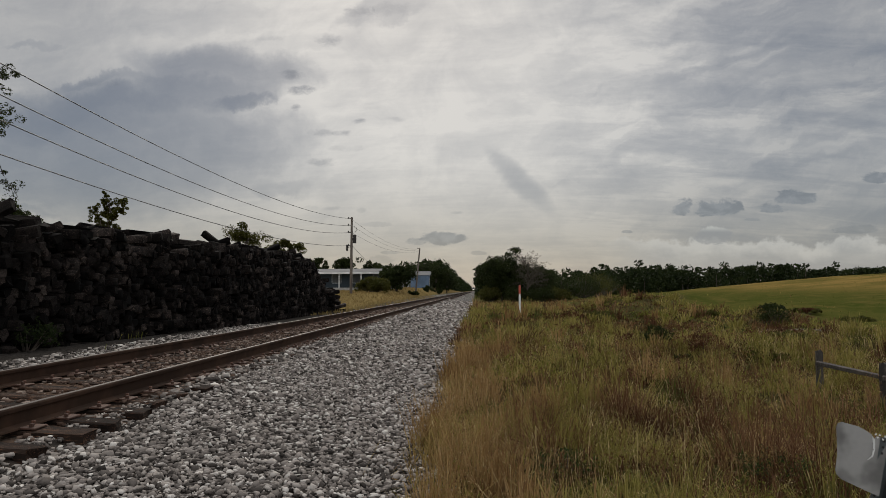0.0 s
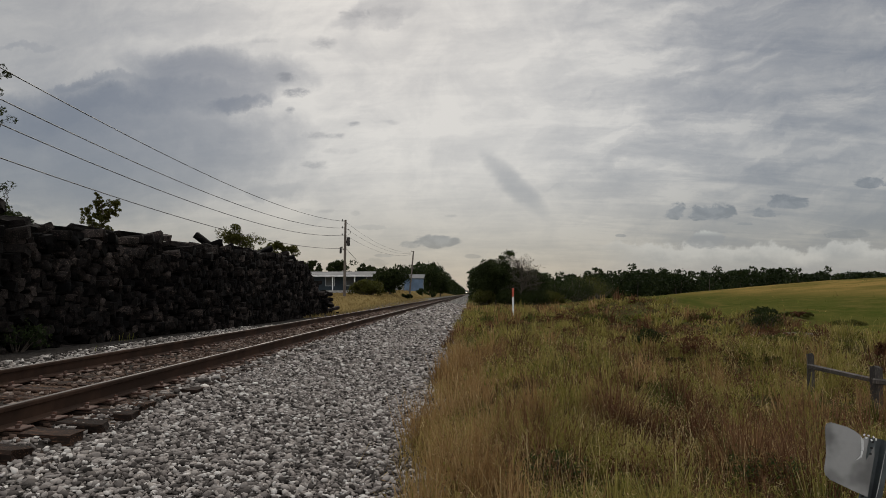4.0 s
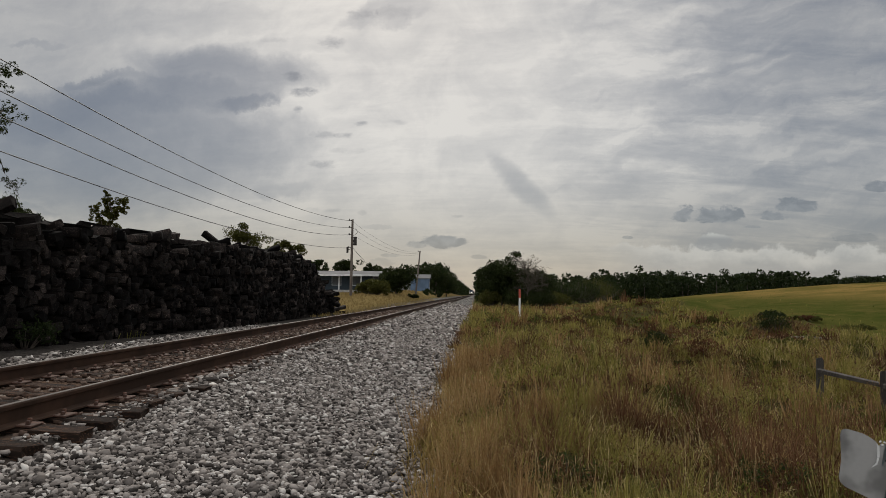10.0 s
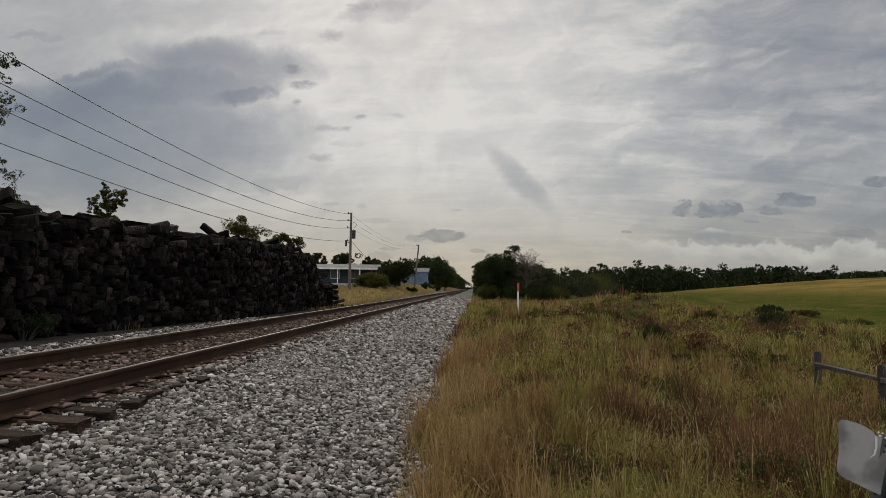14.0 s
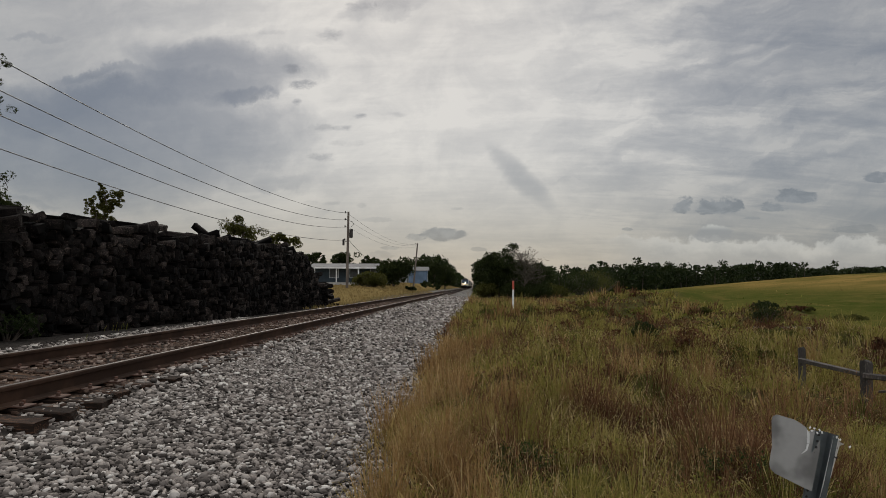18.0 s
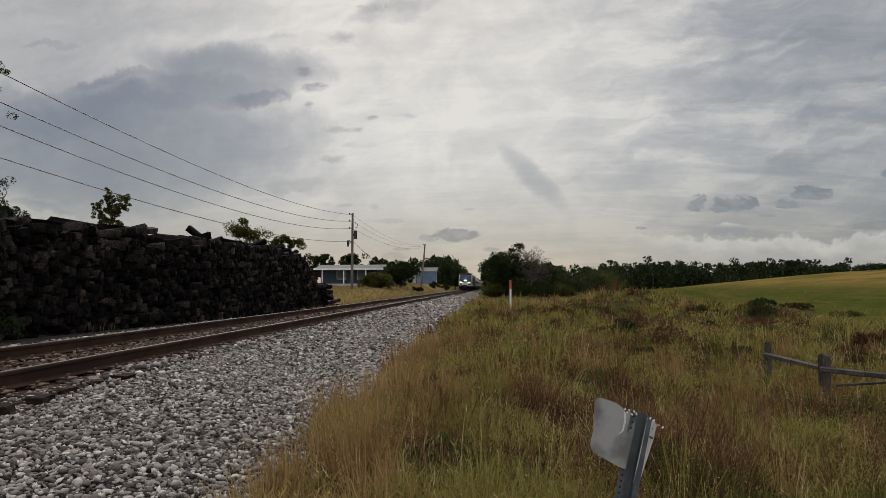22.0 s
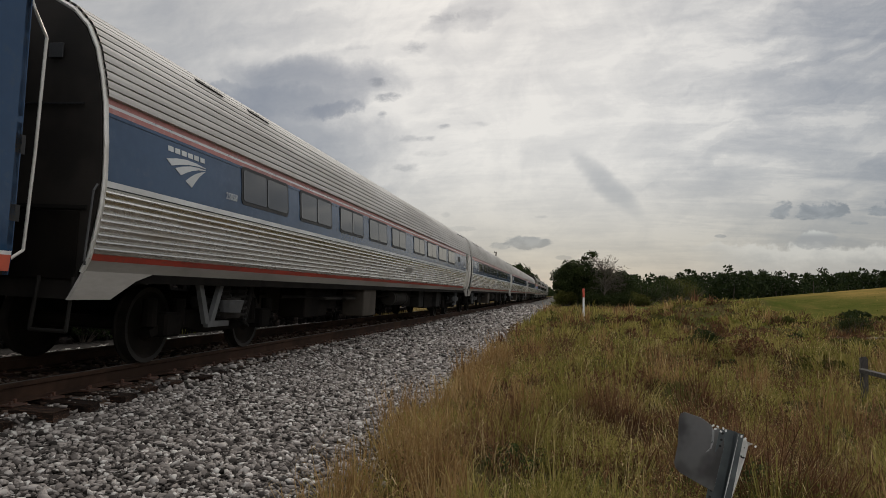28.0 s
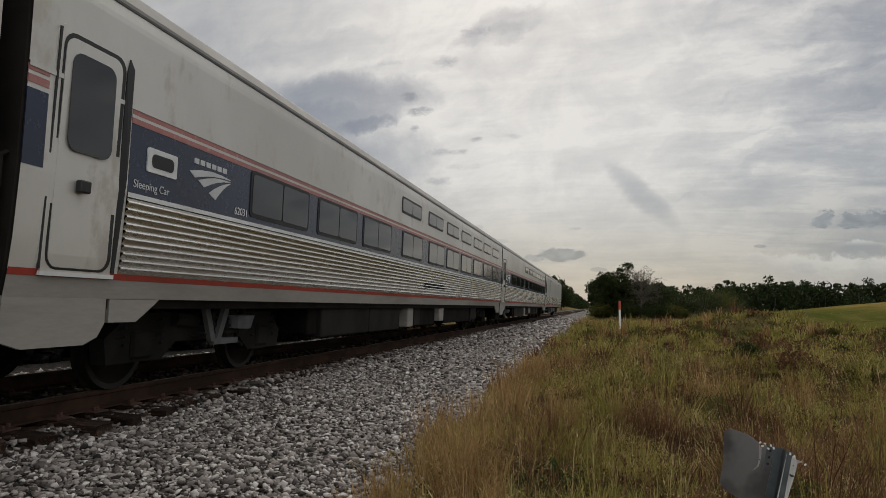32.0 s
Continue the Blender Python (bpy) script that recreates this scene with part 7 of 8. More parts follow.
    for y, w in ((y0, -1), (y1, 1)):
        couple_end(c, y, w)
        pipe("grab_iron", [(1.50, y + w * 0.04, 1.25), (1.53, y + w * 0.14, 1.3), (1.53, y + w * 0.14, 1.95), (1.50, y + w * 0.04, 2.0)], 0.018, "under_grey", c)
        for s in (1, -1):
            a, b = (y, y - w * 1.35)
            bm = bmesh.new()
            if kind == "sleeper" and w < 0:
                prism(bm, [(a, 0.96), (0.98, 0.96), (0.98, 0.74), (0.90, 0.62), (0.74, 0.56), (0.10, 0.56), (a, 0.62)], "x", s * 1.49, s * 1.53)
                part("step_well_skirt", bm, "sill", c, "rounded steel skirt under the door")
                bm = bmesh.new()
                prism(bm, [(1.03, 0.96), (1.74, 0.96), (1.66, 0.90), (1.40, 0.74), (1.03, 0.74)], "x", s * 1.49, s * 1.525)
            else:
                prism(bm, [(a, 0.96), (b, 0.96), (a + (b - a) * 0.86, 0.90), (a + (b - a) * 0.60, 0.66), (a, 0.66)], "x", s * 1.49, s * 1.525)
            part("corner_skirt", bm, "sill", c, "grey corner skirt")
    if kind == "diner":
        for a, b in ((2.72, 3.38), (4.12, 4.80), (8.66, 9.30)):
            v = panel("vent", S, round_rect(a, b, 2.88, 3.38, 0.05), "under_grey", c, 0.02, 0.03, "dark framed louvre vent")
            panel("louvre", S, round_rect(a + 0.06, b - 0.06, 2.94, 3.33, 0.04), "gasket", v, 0.026, 0.012)
        tall_door(S, 10.62, 11.36, c)
        # flat black panel over the leaf, standing in for the shaded opening
        panel("open_gap", S, [(11.08, 1.20), (11.34, 1.20), (11.34, 2.86), (11.24, 3.02), (11.16, 3.02), (11.22, 2.3)], "gasket", c, 0.034, 0.012, "dark gap of the half-open door")
        for y in (10.50, 11.47):
            pipe("door_grab", [(1.60, y, 1.22), (1.64, y, 1.30), (1.64, y, 1.90), (1.60, y, 1.96)], 0.03, "gasket", c)
        panel("panel_seam", S, [(y0, 2.715), (10.5, 2.715), (10.5, 2.70), (y0, 2.70)], "under_grey", c, 0.006, 0.01)
        for y in (10.05, 11.9):
            panel("panel_seam", S, [(y, 1.85), (y + 0.015, 1.85), (y + 0.015, 3.5), (y, 3.5)], "under_grey", c, 0.006, 0.01)
        for z0, z1 in ((2.90, 3.31), (1.97, 2.57)):
            v = panel("vent", S, round_rect(12.16, 12.50, z0, z1, 0.02), "smooth_steel", c, 0.012, 0.02)
            for k in range(9):
                zz = z0 + 0.03 + (z1 - z0 - 0.06) * (k + 0.5) / 9
                panel("slat", S, [(12.20, zz - 0.012), (12.46, zz - 0.012), (12.46, zz + 0.008), (12.20, zz + 0.008)], "gasket", v, 0.016, 0.01)
        for a in (12.66, 14.64, 16.63, 18.62, 20.57, 22.56):
            window(S, a, a + 1.62, 2.93, 3.28, c)
            window(S, a + 0.03, a + 1.70, 1.99, 2.55, c)
        p = panel("name_plate", S, round_rect(12.78, 14.22, 1.30, 1.52, 0.02), "stripe_white", c, 0.024, 0.02, "blue name plate")
        panel("name_field", S, round_rect(12.80, 14.20, 1.32, 1.50, 0.02), "stripe_blue", p, 0.027, 0.01)
        lettering("Boston", 13.22, 1.365, 0.145, S, c, "stripe_white", 0.029, "white car name")
        emblem(S, 7.82, 8.55, 2.20, 2.46, c, "stripe_blue")
        bars(S, 8.55, 9.85, 2.255, 2.335, c, "stripe_blue", 6)
        bars(S, 8.75, 9.85, 2.20, 2.23, c, "stripe_blue", 7)
        bars(S, 0.45, 1.1, 2.27, 2.33, c, "under_grey", 9)
    elif kind == "sleeper":
        tall_door(S, 0.21, 0.93, c, 1.17, 3.06)
        for a in (3.25, 5.30, 7.34, 9.88, 12.27, 14.35, 16.45, 18.6, 20.7, 22.9):
            window(S, a, a + 1.72, 1.97, 2.54, c)
        for a in (9.77, 12.14, 14.3, 16.4, 18.55, 20.65, 22.85):
            window(S, a, a + 1.66, 2.91, 3.27, c)
        sg = panel("train_sign", S, round_rect(1.30, 1.76, 2.14, 2.37, 0.02), "stripe_white", c, 0.012, 0.02, "white framed number sign")
        panel("sign_display", S, round_rect(1.36, 1.70, 2.19, 2.32, 0.05), "gasket", sg, 0.016, 0.01)
        bars(S, 1.40, 1.68, 2.215, 2.295, c, "stripe_white", 4)
        emblem(S, 1.98, 2.80, 2.08, 2.34, c)
        bars(S, 2.06, 2.72, 2.375, 2.43, c, n=6)
        lettering("Sleeping Car", 1.13, 1.965, 0.105, S, c, "logo", 0.006, "white lettering")
        lettering("62031", 2.90, 1.955, 0.125, S, c, "stripe_white", 0.006, "white car number")
        panel("name_plate", S, round_rect(12.0, 14.2, 1.34, 1.48, 0.02), "under_grey", c, 0.024, 0.02)
    else:
        for a in (5.5, 18.0):
            d = panel("loading_door", S, round_rect(a, a + 2.4, 1.2, 3.30, 0.05), "gasket", c, 0.02, 0.03, "wide sliding loading door")
            panel("door_leaf", S, round_rect(a + 0.05, a + 2.35, 1.25, 3.25, 0.05), "smooth_steel", d, 0.026, 0.012)
        tall_door(S, 0.5, 1.2, c)
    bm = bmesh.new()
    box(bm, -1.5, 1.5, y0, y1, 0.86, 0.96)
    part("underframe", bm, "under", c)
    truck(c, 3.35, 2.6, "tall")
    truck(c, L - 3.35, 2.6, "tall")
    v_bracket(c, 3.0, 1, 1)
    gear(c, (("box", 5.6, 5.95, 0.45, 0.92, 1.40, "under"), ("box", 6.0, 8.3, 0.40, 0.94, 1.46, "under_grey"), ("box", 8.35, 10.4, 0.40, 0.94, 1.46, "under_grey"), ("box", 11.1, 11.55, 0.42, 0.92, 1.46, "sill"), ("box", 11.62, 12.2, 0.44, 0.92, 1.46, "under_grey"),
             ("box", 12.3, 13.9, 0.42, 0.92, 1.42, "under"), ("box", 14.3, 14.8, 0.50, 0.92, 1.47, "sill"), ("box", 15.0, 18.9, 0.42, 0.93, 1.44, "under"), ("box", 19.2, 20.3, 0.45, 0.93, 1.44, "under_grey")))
    return c


def grille(shape, y0, y1, z0, z1, c, r=0.10, slats=5, frame="loco_blue"):
    g = panel("grille", shape, round_rect(y0 - 0.07, y1 + 0.07, z0 - 0.07, z1 + 0.07, r + 0.05), frame, c, 0.018, 0.03, "riveted grille frame")
    panel("grille_mesh", shape, round_rect(y0, y1, z0, z1, r), "gasket", g, 0.022, 0.01)
    for k in range(slats):
        y = y0 + (y1 - y0) * (k + 1) / (slats + 1)
        panel("grille_bar", shape, [(y - 0.018, z0 + 0.06), (y + 0.018, z0 + 0.06), (y + 0.018, z1 - 0.06), (y - 0.018, z1 - 0.06)], "under_grey" if k % 2 else "under", g, 0.030, 0.012)
    return g


def blue_engine():
    """The second engine: glossy dark blue, with grilles, a white sweep, an X-braced window and a red sill."""
    S = ENGINE
    c = tagged(new("blue_locomotive"), "glossy midnight-blue diesel locomotive with white sweep and red sill", "locomotive")
    y0, y1 = 0.4, 20.55
    roof(S, 3.66, y0 + 1.6, y1, "under_grey", c)
    band("roof_rail", S, 3.70, 3.64, y0 + 1.6, y1, "sill", c, "pale riveted roof rail", 0.03)
    band("side_panel", S, 3.64, 1.185, y0 + 0.6, y1, "loco_blue", c, "glossy dark blue side")
    band("white_line", S, 1.185, 1.155, y0, y1, "stripe_white", c, "", 0.004)
    band("red_sill", S, 1.155, 1.03, y0, y1, "stripe_red", c, "red sill stripe", 0.004)
    band("lower_sill", S, 1.03, 1.00, y0, y1, "under_grey", c)
    end_wall(S, y1 - 0.05, "loco_blue", c, 1.0, 0.0)
    bm = bmesh.new()
    prism(bm, [(0.15, 0.95), (0.0, 1.5), (0.15, 2.2), (1.5, 3.55), (2.1, 3.9), (2.1, 0.95)], "x", -1.42, 1.42)
    part("cab", bm, "loco_blue", c, "slanted cab front")
    boxed("windshield", (-1.2, 1.2, 0.62, 0.72, 2.62, 3.2), "tinted", c)
    grille(S, 2.6, 3.3, 2.6, 3.3, c, frame="loco_navy")
    grille(S, 5.12, 5.80, 2.80, 3.45, c, 0.04, 2, "loco_navy")
    grille(S, 6.34, 7.46, 1.80, 3.02, c, 0.12, 5, "loco_navy")
    # sweep: a widening curved band up the side
    lo, up = [], []
    for i in range(13):
        t = i / 12
        lo.append((7.60 + (11.66 - 7.60) * (1 - (1 - t) ** 1.45), 1.19 + (3.42 - 1.19) * t ** 1.12))
        up.append((6.92 + (11.15 - 6.92) * (1 - (1 - t) ** 1.35), 1.19 + (3.50 - 1.19) * t ** 1.02))
    bm = bmesh.new()
    for s in (1, -1):
        rows = [[bm.verts.new((s * (side_x(S, z) + 0.003), y, z)) for y in (1.05, 0.5 * (1.05 + q), q + 0.05)] for q, z in up]
        for a, b in zip(rows, rows[1:]):
            for i in range(2):
                bm.faces.new((a[i], a[i + 1], b[i + 1], b[i]))
    bmesh.ops.recalc_face_normals(bm, faces=bm.faces)
    part("navy_field", bm, "loco_navy", c, "darker navy front half")
    panel("white_sweep", S, lo + up[::-1], "stripe_white", c, 0.005, 0.008, "curved white sweep")
    # writing as bars, emblem bands below it
    bars(S, 2.95, 5.95, 2.40, 2.62, c, "stripe_white", 6)
    emblem(S, 3.2, 5.95, 1.55, 2.36, c, "stripe_white")
    panel("panel_seam", S, [(11.52, 1.2), (11.545, 1.2), (11.545, 3.6), (11.52, 3.6)], "gasket", c, 0.004, 0.01)
    grille(S, 11.76, 12.52, 1.80, 3.04, c, 0.12, 0)
    # the X-braced radiator opening
    g = panel("braced_opening", S, round_rect(12.66, 15.0, 1.50, 3.46, 0.16), "loco_blue", c, 0.018, 0.03, "opening braced by an X")
    cy, cz = 13.78, 2.50
    for tri in ([(12.80, 1.95), (12.86, 3.10), (12.95, 3.12), (13.62, 2.62), (13.62, 2.50), (12.92, 1.82)],
                [(13.02, 3.26), (13.12, 3.36), (14.70, 3.36), (14.84, 3.22), (14.10, 2.72), (13.85, 2.68)],
                [(14.86, 3.08), (14.90, 2.96), (14.86, 1.80), (14.80, 1.78), (13.98, 2.48), (14.02, 2.60)],
                [(13.06, 1.70), (13.14, 1.62), (14.62, 1.58), (14.70, 1.70), (13.88, 2.34), (13.78, 2.36)]):
        panel("opening_mesh", S, tri, "gasket", g, 0.023, 0.01)
    for a, b in (((12.80, 1.66), (14.86, 3.34)), ((12.92, 3.34), (14.86, 1.62))):
        d = Vector((b[0] - a[0], b[1] - a[1])).normalized() * 0.10
        panel("brace", S, [(a[0] + d.y, a[1] - d.x), (b[0] + d.y, b[1] - d.x), (b[0] - d.y, b[1] + d.x), (a[0] - d.y, a[1] + d.x)], "galv", g, 0.034, 0.02, "pale steel brace")
    w = panel("window", S, round_rect(15.48, 16.80, 2.46, 3.28, 0.02), "loco_blue", c, 0.02, 0.03)
    for i in range(3):
        for j in range(2):
            a, z = 15.55 + i * 0.41, 2.53 + j * 0.37
            panel("pane", S, [(a, z), (a + 0.36, z), (a + 0.36, z + 0.32), (a, z + 0.32)], "gasket", w, 0.024, 0.01)
    panel("window", S, round_rect(17.02, 17.68, 2.72, 3.30, 0.03), "gasket", c, 0.014, 0.03)
    lettering("324", 18.22, 2.02, 0.62, S, c, "stripe_white", 0.008, "white locomotive number")
    panel("warning_label", S, [(11.12, 1.28), (11.24, 1.28), (11.18, 1.40)], "stripe_white", c, 0.008, 0.01)
    lb = panel("warning_label", S, round_rect(11.32, 11.62, 1.24, 1.40, 0.01), "stripe_white", c, 0.008, 0.01)
    panel("label_field", S, round_rect(11.33, 11.61, 1.34, 1.395, 0.01), "stripe_red", lb, 0.011, 0.008)
    mk = panel("marker_light", S, round_rect(11.72, 12.34, 1.22, 1.40, 0.02), "gasket", c, 0.02, 0.04)
    panel("red_lens", S, round_rect(12.12, 12.28, 1.25, 1.38, 0.06), "stripe_red", mk, 0.03, 0.02)
    panel("socket", S, round_rect(11.78, 11.98, 1.26, 1.38, 0.02), "galv", mk, 0.03, 0.02)
    # fuel tank skirt, fairings, trucks
    bm = bmesh.new()
    prism(bm, [(7.55, 1.02), (12.72, 1.02), (12.45, 0.60), (12.0, 0.32), (7.9, 0.32), (7.55, 0.42)], "x", -1.42, 1.42)
    part("fuel_tank", bm, "case_grey", c, "grey fuel tank skirt")
    boxed("equipment_case", (1.2, 1.40, 6.55, 7.25, 0.55, 0.98), "under_grey", c, "", 0.04)
    for y in (4.1, 16.2):
        truck(c, y, 2.75, "tall")
    bm = bmesh.new()
    box(bm, -1.4, 1.4, y0, y1, 0.92, 1.04)
    part("underframe", bm, "under", c)
    gear(c, (("tank", 12.95, 13.35, 0.45, 0.95, 1.38, "under_grey"), ("box", 14.1, 14.4, 0.72, 0.98, 1.38, "under_grey"), ("box", 18.9, 19.4, 0.5, 0.95, 1.36, "under_grey"), ("box", 0.5, 1.4, 0.3, 0.95, 1.36, "under")))
    boxed("marker_socket", (1.30, 1.52, 20.50, 20.60, 1.42, 1.55), "gasket", c)
    boxed("marker_socket", (1.30, 1.52, 20.50, 20.60, 1.95, 2.10), "gasket", c)
    pipe("grab_iron", [(1.46, 20.56, 1.1), (1.49, 20.70, 1.2), (1.49, 20.74, 2.0), (1.49, 20.76, 2.95), (1.49, 20.62, 3.12), (1.46, 20.56, 3.30)], 0.013, "smooth_steel", c)
    couple_end(c, y1, 1)
    return c


def lead_engine():
    """The leading engine: blue raked nose over a pale lower front, lit headlights, black pilot."""
    S = ENGINE
    c = tagged(new("lead_locomotive"), "silver diesel locomotive with blue raked nose and lit headlights", "locomotive")
    y0, y1 = 2.3, 20.7
    roof(S, 3.55, y0, y1, "roof_steel", c)
    band("upper_side", S, 3.55, 2.10, y0, y1, "smooth_steel", c, "silver side panels")
    band("lower_side", S, 2.10, 1.16, y0, y1, "smooth_steel", c, "grey lower side")
    band("sill_stripe", S, 1.16, 1.02, y0, y1, "stripe_red", c, "", 0.004)
    end_wall(S, y1 - 0.05, "sill", c, 1.0)

    def nose(name, levels, mat, label=""):
        """A raked front from levels of (z, y of the front, half width at the front, half width at the back)."""
        bm = bmesh.new()
        rows, corner = [], name == "upper_nose" or name == "windshield_band"
        for z, yf, wf, wb in levels:
            ring = [(-wb, 2.35), (-wb, yf + 0.75), (-wf - (wb - wf) * 0.55, yf + 0.26), (-wf, yf + 0.03), (-wf * 0.5, yf), (0, yf - 0.02), (wf * 0.5, yf), (wf, yf + 0.03), (wf + (wb - wf) * 0.55, yf + 0.26), (wb, yf + 0.75), (wb, 2.35)]
            rows.append([bm.verts.new((x, y, z)) for x, y in ring])
        for a, b in zip(rows, rows[1:]):
            for i in range(len(a) - 1):
                bm.faces.new((a[i], a[i + 1], b[i + 1], b[i]))
        bm.faces.new(rows[0][::-1])
        bm.faces.new(rows[-1])
        bmesh.ops.recalc_face_normals(bm, faces=bm.faces)
        if corner:
            side = bmesh.new()
            for a, b in zip(rows, rows[1:]):
                for i in (0, 1, len(a) - 3, len(a) - 2):
                    out = [Vector((v.co.x * 1.004, v.co.y - 0.004, v.co.z)) for v in (a[i], a[i + 1], b[i + 1], b[i])]
                    side.faces.new([side.verts.new(p) for p in out])
            bmesh.ops.recalc_face_normals(side, faces=side.faces)
            part("nose_corner", side, "smooth_steel", c, "silver corner of the cab")
        return part(name, bm, mat, c, label)

    nose("lower_nose", [(1.10, 0.20, 1.20, 1.50), (1.55, 0.16, 1.22, 1.51), (2.02, 0.24, 1.22, 1.51)], "smooth_steel", "pale silver lower nose")
    nose("upper_nose", [(2.02, 0.24, 1.22, 1.51), (2.55, 0.50, 1.18, 1.51), (3.05, 0.95, 1.15, 1.51), (3.20, 1.08, 1.15, 1.51)], "nose_blue", "blue raked nose")
    bm = bmesh.new()
    prism(bm, [(-1.16, 2.06), (-0.85, 1.98), (-0.35, 1.86), (0.35, 1.86), (0.85, 1.98), (1.16, 2.06)], "y", 0.135, 0.30)
    part("nose_point", bm, "nose_blue", c, "blue paint running to a blunt point")
    nose("windshield_band", [(3.20, 1.08, 1.15, 1.51), (3.62, 1.38, 1.12, 1.48)], "nose_blue", "blue windshield surround")
    nose("cab_roof", [(3.62, 1.36, 1.12, 1.46), (3.78, 1.46, 1.06, 1.38), (3.92, 1.62, 0.88, 1.18), (4.02, 1.85, 0.55, 0.80), (4.05, 2.0, 0.20, 0.30)], "case_grey", "dark cab roof")
    for a, b in ((-1.08, -0.06), (0.06, 1.08)):
        bm = bmesh.new()
        quad = [(a, 1.115, 3.24), (b, 1.085, 3.24), (b, 1.355, 3.58), (a, 1.385, 3.58)] if a < 0 else [(a, 1.085, 3.24), (b, 1.115, 3.24), (b, 1.385, 3.58), (a, 1.355, 3.58)]
        vs = [bm.verts.new((x, y - 0.035, z)) for x, y, z in quad] + [bm.verts.new((x, y + 0.02, z)) for x, y, z in quad]
        bm.faces.new(vs[:4])
        for i in range(4):
            bm.faces.new((vs[i], vs[(i + 1) % 4], vs[4 + (i + 1) % 4], vs[4 + i]))
        bmesh.ops.recalc_face_normals(bm, faces=bm.faces)
        ws = part("windshield", bm, "tinted", c, "dark windshield pane")
    bm = bmesh.new()
    box(bm, -0.30, 0.30, 0.74, 0.90, 2.78, 2.92, 0.02)
    part("number_board", bm, "stripe_white", c)
    for x in (-0.19, 0.19):
        bm = bmesh.new()
        tube(bm, (x, 0.60, 2.24), (x, 0.24, 2.24), 0.115, 0.115, 16)
        h = part("headlight", bm, "headlight", c, "lit headlight")
    for x in (-0.92, 0.92):
        bm = bmesh.new()
        tube(bm, (x, 0.45, 1.84), (x, 0.10, 1.84), 0.085, 0.085, 14)
        part("ditch_light", bm, "ditch", c, "lit ditch light")
    for x in (-0.95, 0.95):
        boxed("ditch_housing", (x - 0.20, x + 0.20, 0.10, 0.35, 1.28, 1.62), "gasket", c)
    boxed("front_sign", (-0.28, 0.28, 0.12, 0.20, 1.62, 1.80), "under_grey", c)
    emblem_me = bmesh.new()
    prism(emblem_me, [(-0.26, 2.66), (0.26, 2.66), (0.0, 2.55)], "y", 0.40, 0.52)
    part("front_emblem", emblem_me, "stripe_white", c)
    bm = bmesh.new()
    prism(bm, [(0.0, 0.12), (-0.10, 0.20), (0.12, 1.12), (1.6, 1.12), (1.6, 0.12)], "x", -1.35, 1.35)
    part("pilot", bm, "under", c, "black pilot plow")
    boxed("coupler_pocket", (-0.5, 0.5, -0.02, 0.25, 0.85, 1.30), "gasket", c, "dark coupler pocket", 0.03)
    for x in (-0.6, 0.6):
        boxed("nose_latch", (x - 0.10, x + 0.10, 0.42, 0.56, 2.30, 2.46), "gasket", c, "", 0.02)
    pipe("aerial", [(0.1, 2.6, 4.0), (0.1, 2.6, 4.75)], 0.03, "gasket", c)
    pipe("front_step", [(-1.25, -0.02, 0.95), (-0.75, -0.12, 0.98), (-0.7, -0.02, 1.08)], 0.03, "stripe_white", c)
    pipe("front_step", [(1.25, -0.02, 0.95), (0.75, -0.12, 0.98), (0.7, -0.02, 1.08)], 0.03, "stripe_white", c)
    for a, b in ((2.1, 2.55), (2.75, 3.25)):
        panel("cab_window", S, round_rect(a, b, 2.75, 3.35, 0.05), "tinted", c, 0.012, 0.03)
    door = panel("cab_door", S, round_rect(3.55, 4.15, 1.20, 3.05, 0.05), "gasket", c, 0.010, 0.03, "cab side door")
    panel("door_leaf", S, round_rect(3.58, 4.12, 1.23, 3.02, 0.05), "smooth_steel", door, 0.014, 0.012)
    panel("door_window", S, round_rect(3.68, 4.02, 2.35, 2.90, 0.06), "tinted", door, 0.020, 0.012)
    for a, b, z0, z1 in ((5.4, 6.5, 1.75, 2.35), (7.4, 8.3, 1.60, 2.05), (9.6, 11.0, 1.55, 3.25), (11.4, 12.8, 1.55, 3.25), (13.5, 14.8, 1.45, 3.35), (15.1, 16.4, 1.45, 3.35), (16.7, 18.0, 1.45, 3.35), (18.5, 19.5, 1.45, 3.30)):
        v = panel("louvre_panel", S, round_rect(a, b, z0, z1, 0.04), "sill", c, 0.012, 0.03, "louvred intake panel")
        panel("louvre_opening", S, round_rect(a + 0.05, b - 0.05, z0 + 0.05, z1 - 0.05, 0.03), "gasket", v, 0.016, 0.01)
        n = int((z1 - z0) / 0.11)
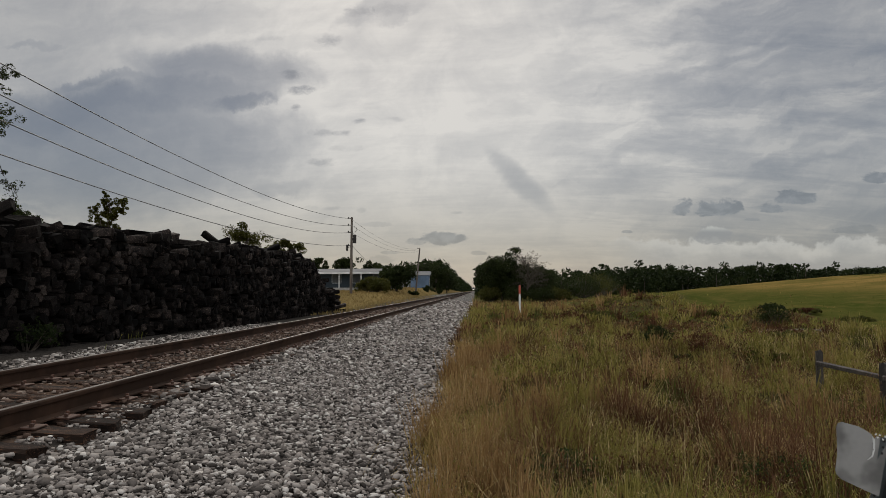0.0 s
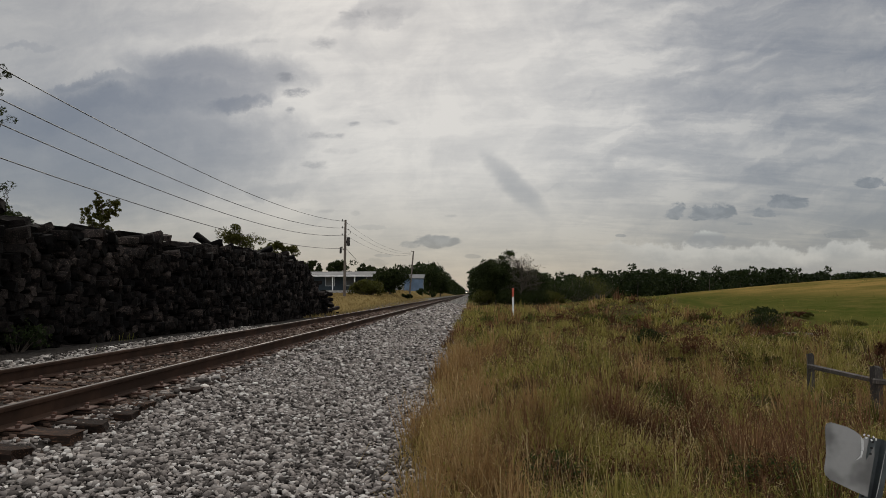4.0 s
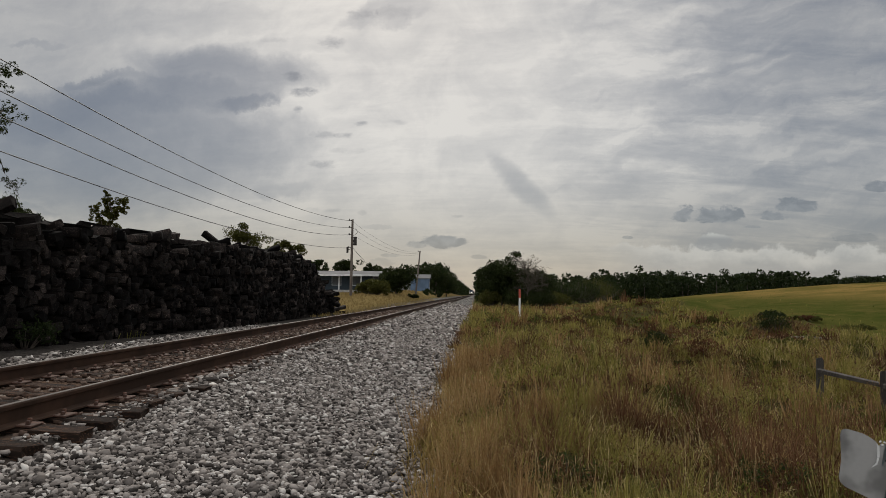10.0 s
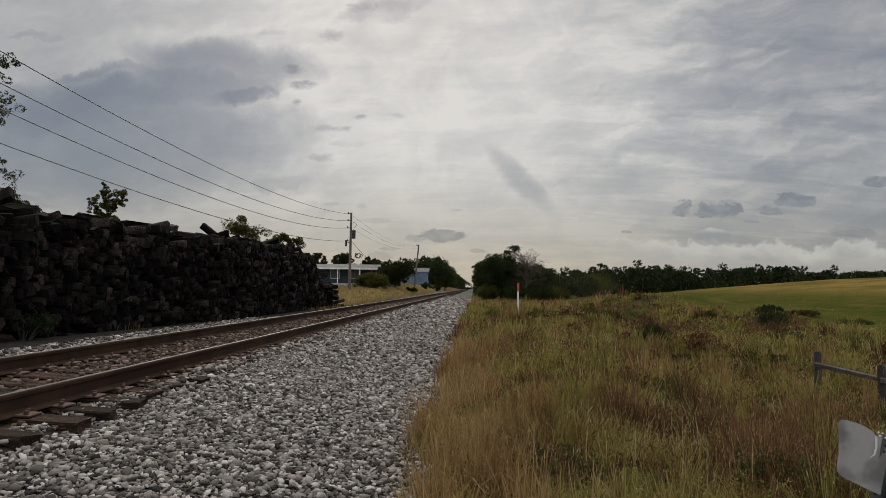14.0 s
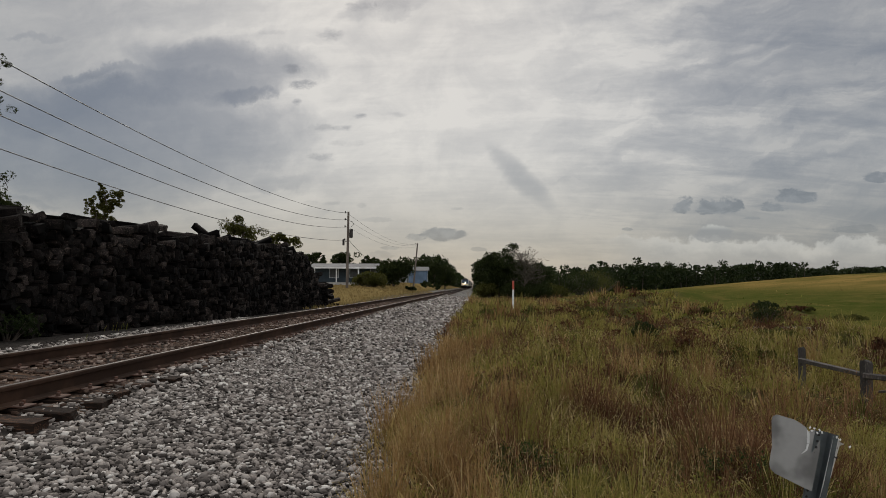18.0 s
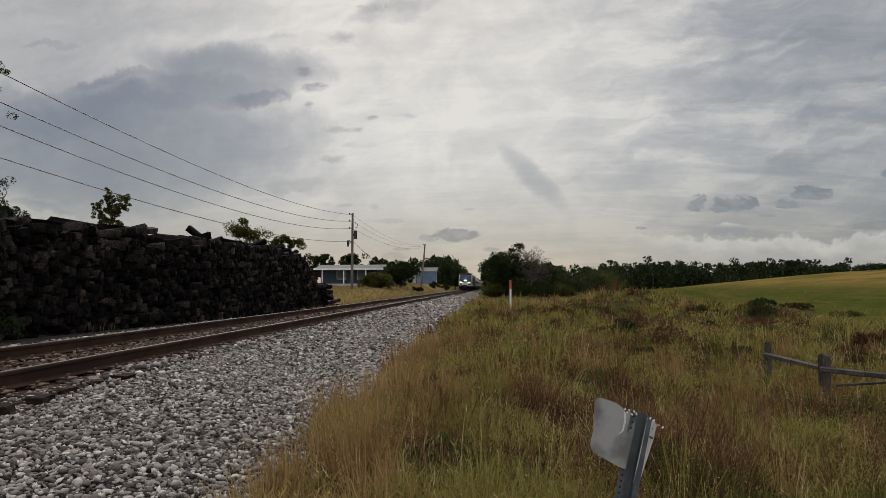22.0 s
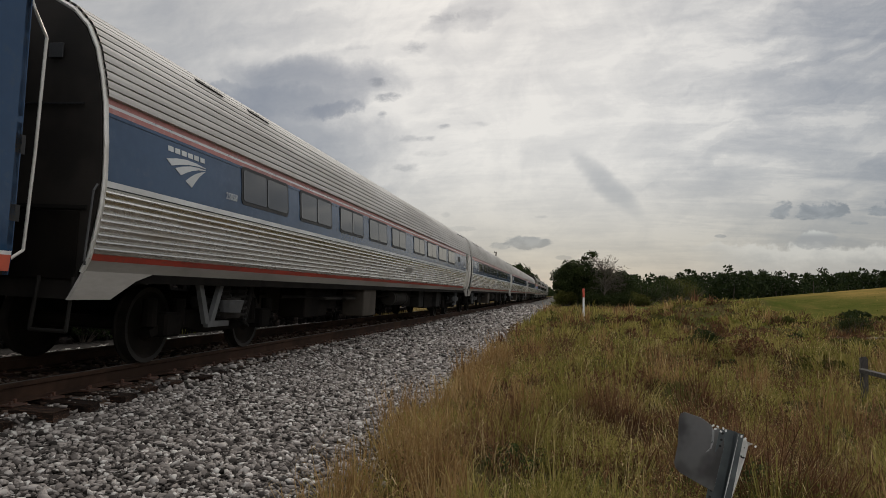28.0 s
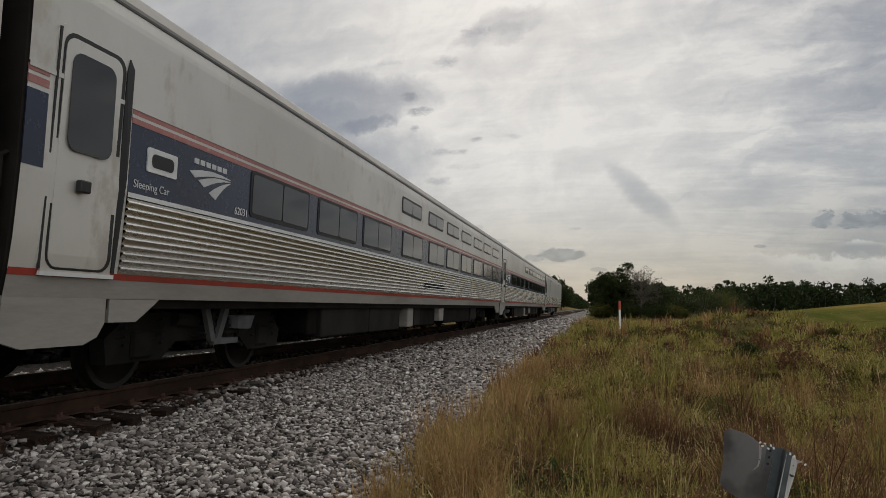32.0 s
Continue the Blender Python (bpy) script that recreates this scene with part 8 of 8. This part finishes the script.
        for k in range(n):
            zz = z0 + 0.08 + (z1 - z0 - 0.16) * (k + 0.5) / n
            panel("slat", S, [(a + 0.07, zz - 0.022), (b - 0.07, zz - 0.022), (b - 0.07, zz + 0.018), (a + 0.07, zz + 0.018)], "bracket", v, 0.030, 0.012)
    for y in (4.75, 6.95, 9.2, 13.15, 18.2):
        panel("panel_seam", S, [(y, 1.18), (y + 0.015, 1.18), (y + 0.015, 3.5), (y, 3.5)], "under_grey", c, 0.004, 0.01)
    pipe("hand_rail", [(1.55, 4.22, 1.25), (1.57, 4.24, 1.35), (1.57, 4.24, 2.7), (1.55, 4.22, 2.8)], 0.015, "smooth_steel", c)
    pipe("hand_rail", [(1.55, 3.48, 1.25), (1.57, 3.46, 1.35), (1.57, 3.46, 2.7), (1.55, 3.48, 2.8)], 0.015, "smooth_steel", c)
    gear(c, (("box", 7.0, 12.8, 0.30, 1.0, 1.40, "under"), ("box", 18.9, 19.8, 0.4, 1.0, 1.38, "under")))
    for y in (4.2, 16.0):
        truck(c, y, 2.75, "tall")
    bm = bmesh.new()
    box(bm, -1.4, 1.4, 1.2, y1, 0.92, 1.05)
    part("underframe", bm, "under", c)
    for y in (1.9, 5.0):
        boxed("roof_horn", (0.25, 0.55, y, y + 0.4, 4.0, 4.22), "under_grey", c, "", 0.04)
    couple_end(c, y1, 1)
    return c


def build_train():
    """Each car with the place of its front, counted from the first coach's front."""
    cars = [(lead_engine(), -42.40), (blue_engine(), -21.44)]
    first = round_coach("25058")
    y = 0.0
    for number in ("25058", "25124", "25060"):
        cars.append((first if number == "25058" else round_coach(number), y))
        y += 25.98
    cars.append((round_coach("28000", True), y))
    for kind in ("diner", "sleeper", "sleeper", "baggage"):
        y += 25.98
        cars.append((tall_car(kind), y))
    return cars


TRAIN = build_train()


def motions():
    """The whole train runs past, its speed wavering a little."""
    late = [(0, 0), (8, 0), (16, 0), (24, 0), (26, 0), (27.6, -0.6), (28, 0), (29, 0.1), (29.5, 0.05), (30, 1.0), (30.4, 0.95), (31, 0.0), (32, 0)]
    for car, off in TRAIN:
        walk(car, [(t, pose(0, FRONT_COACH + off + d - SPEED * (t - 28.0), 0.0287, 0, CANT, 0)) for t, d in late])


motions()
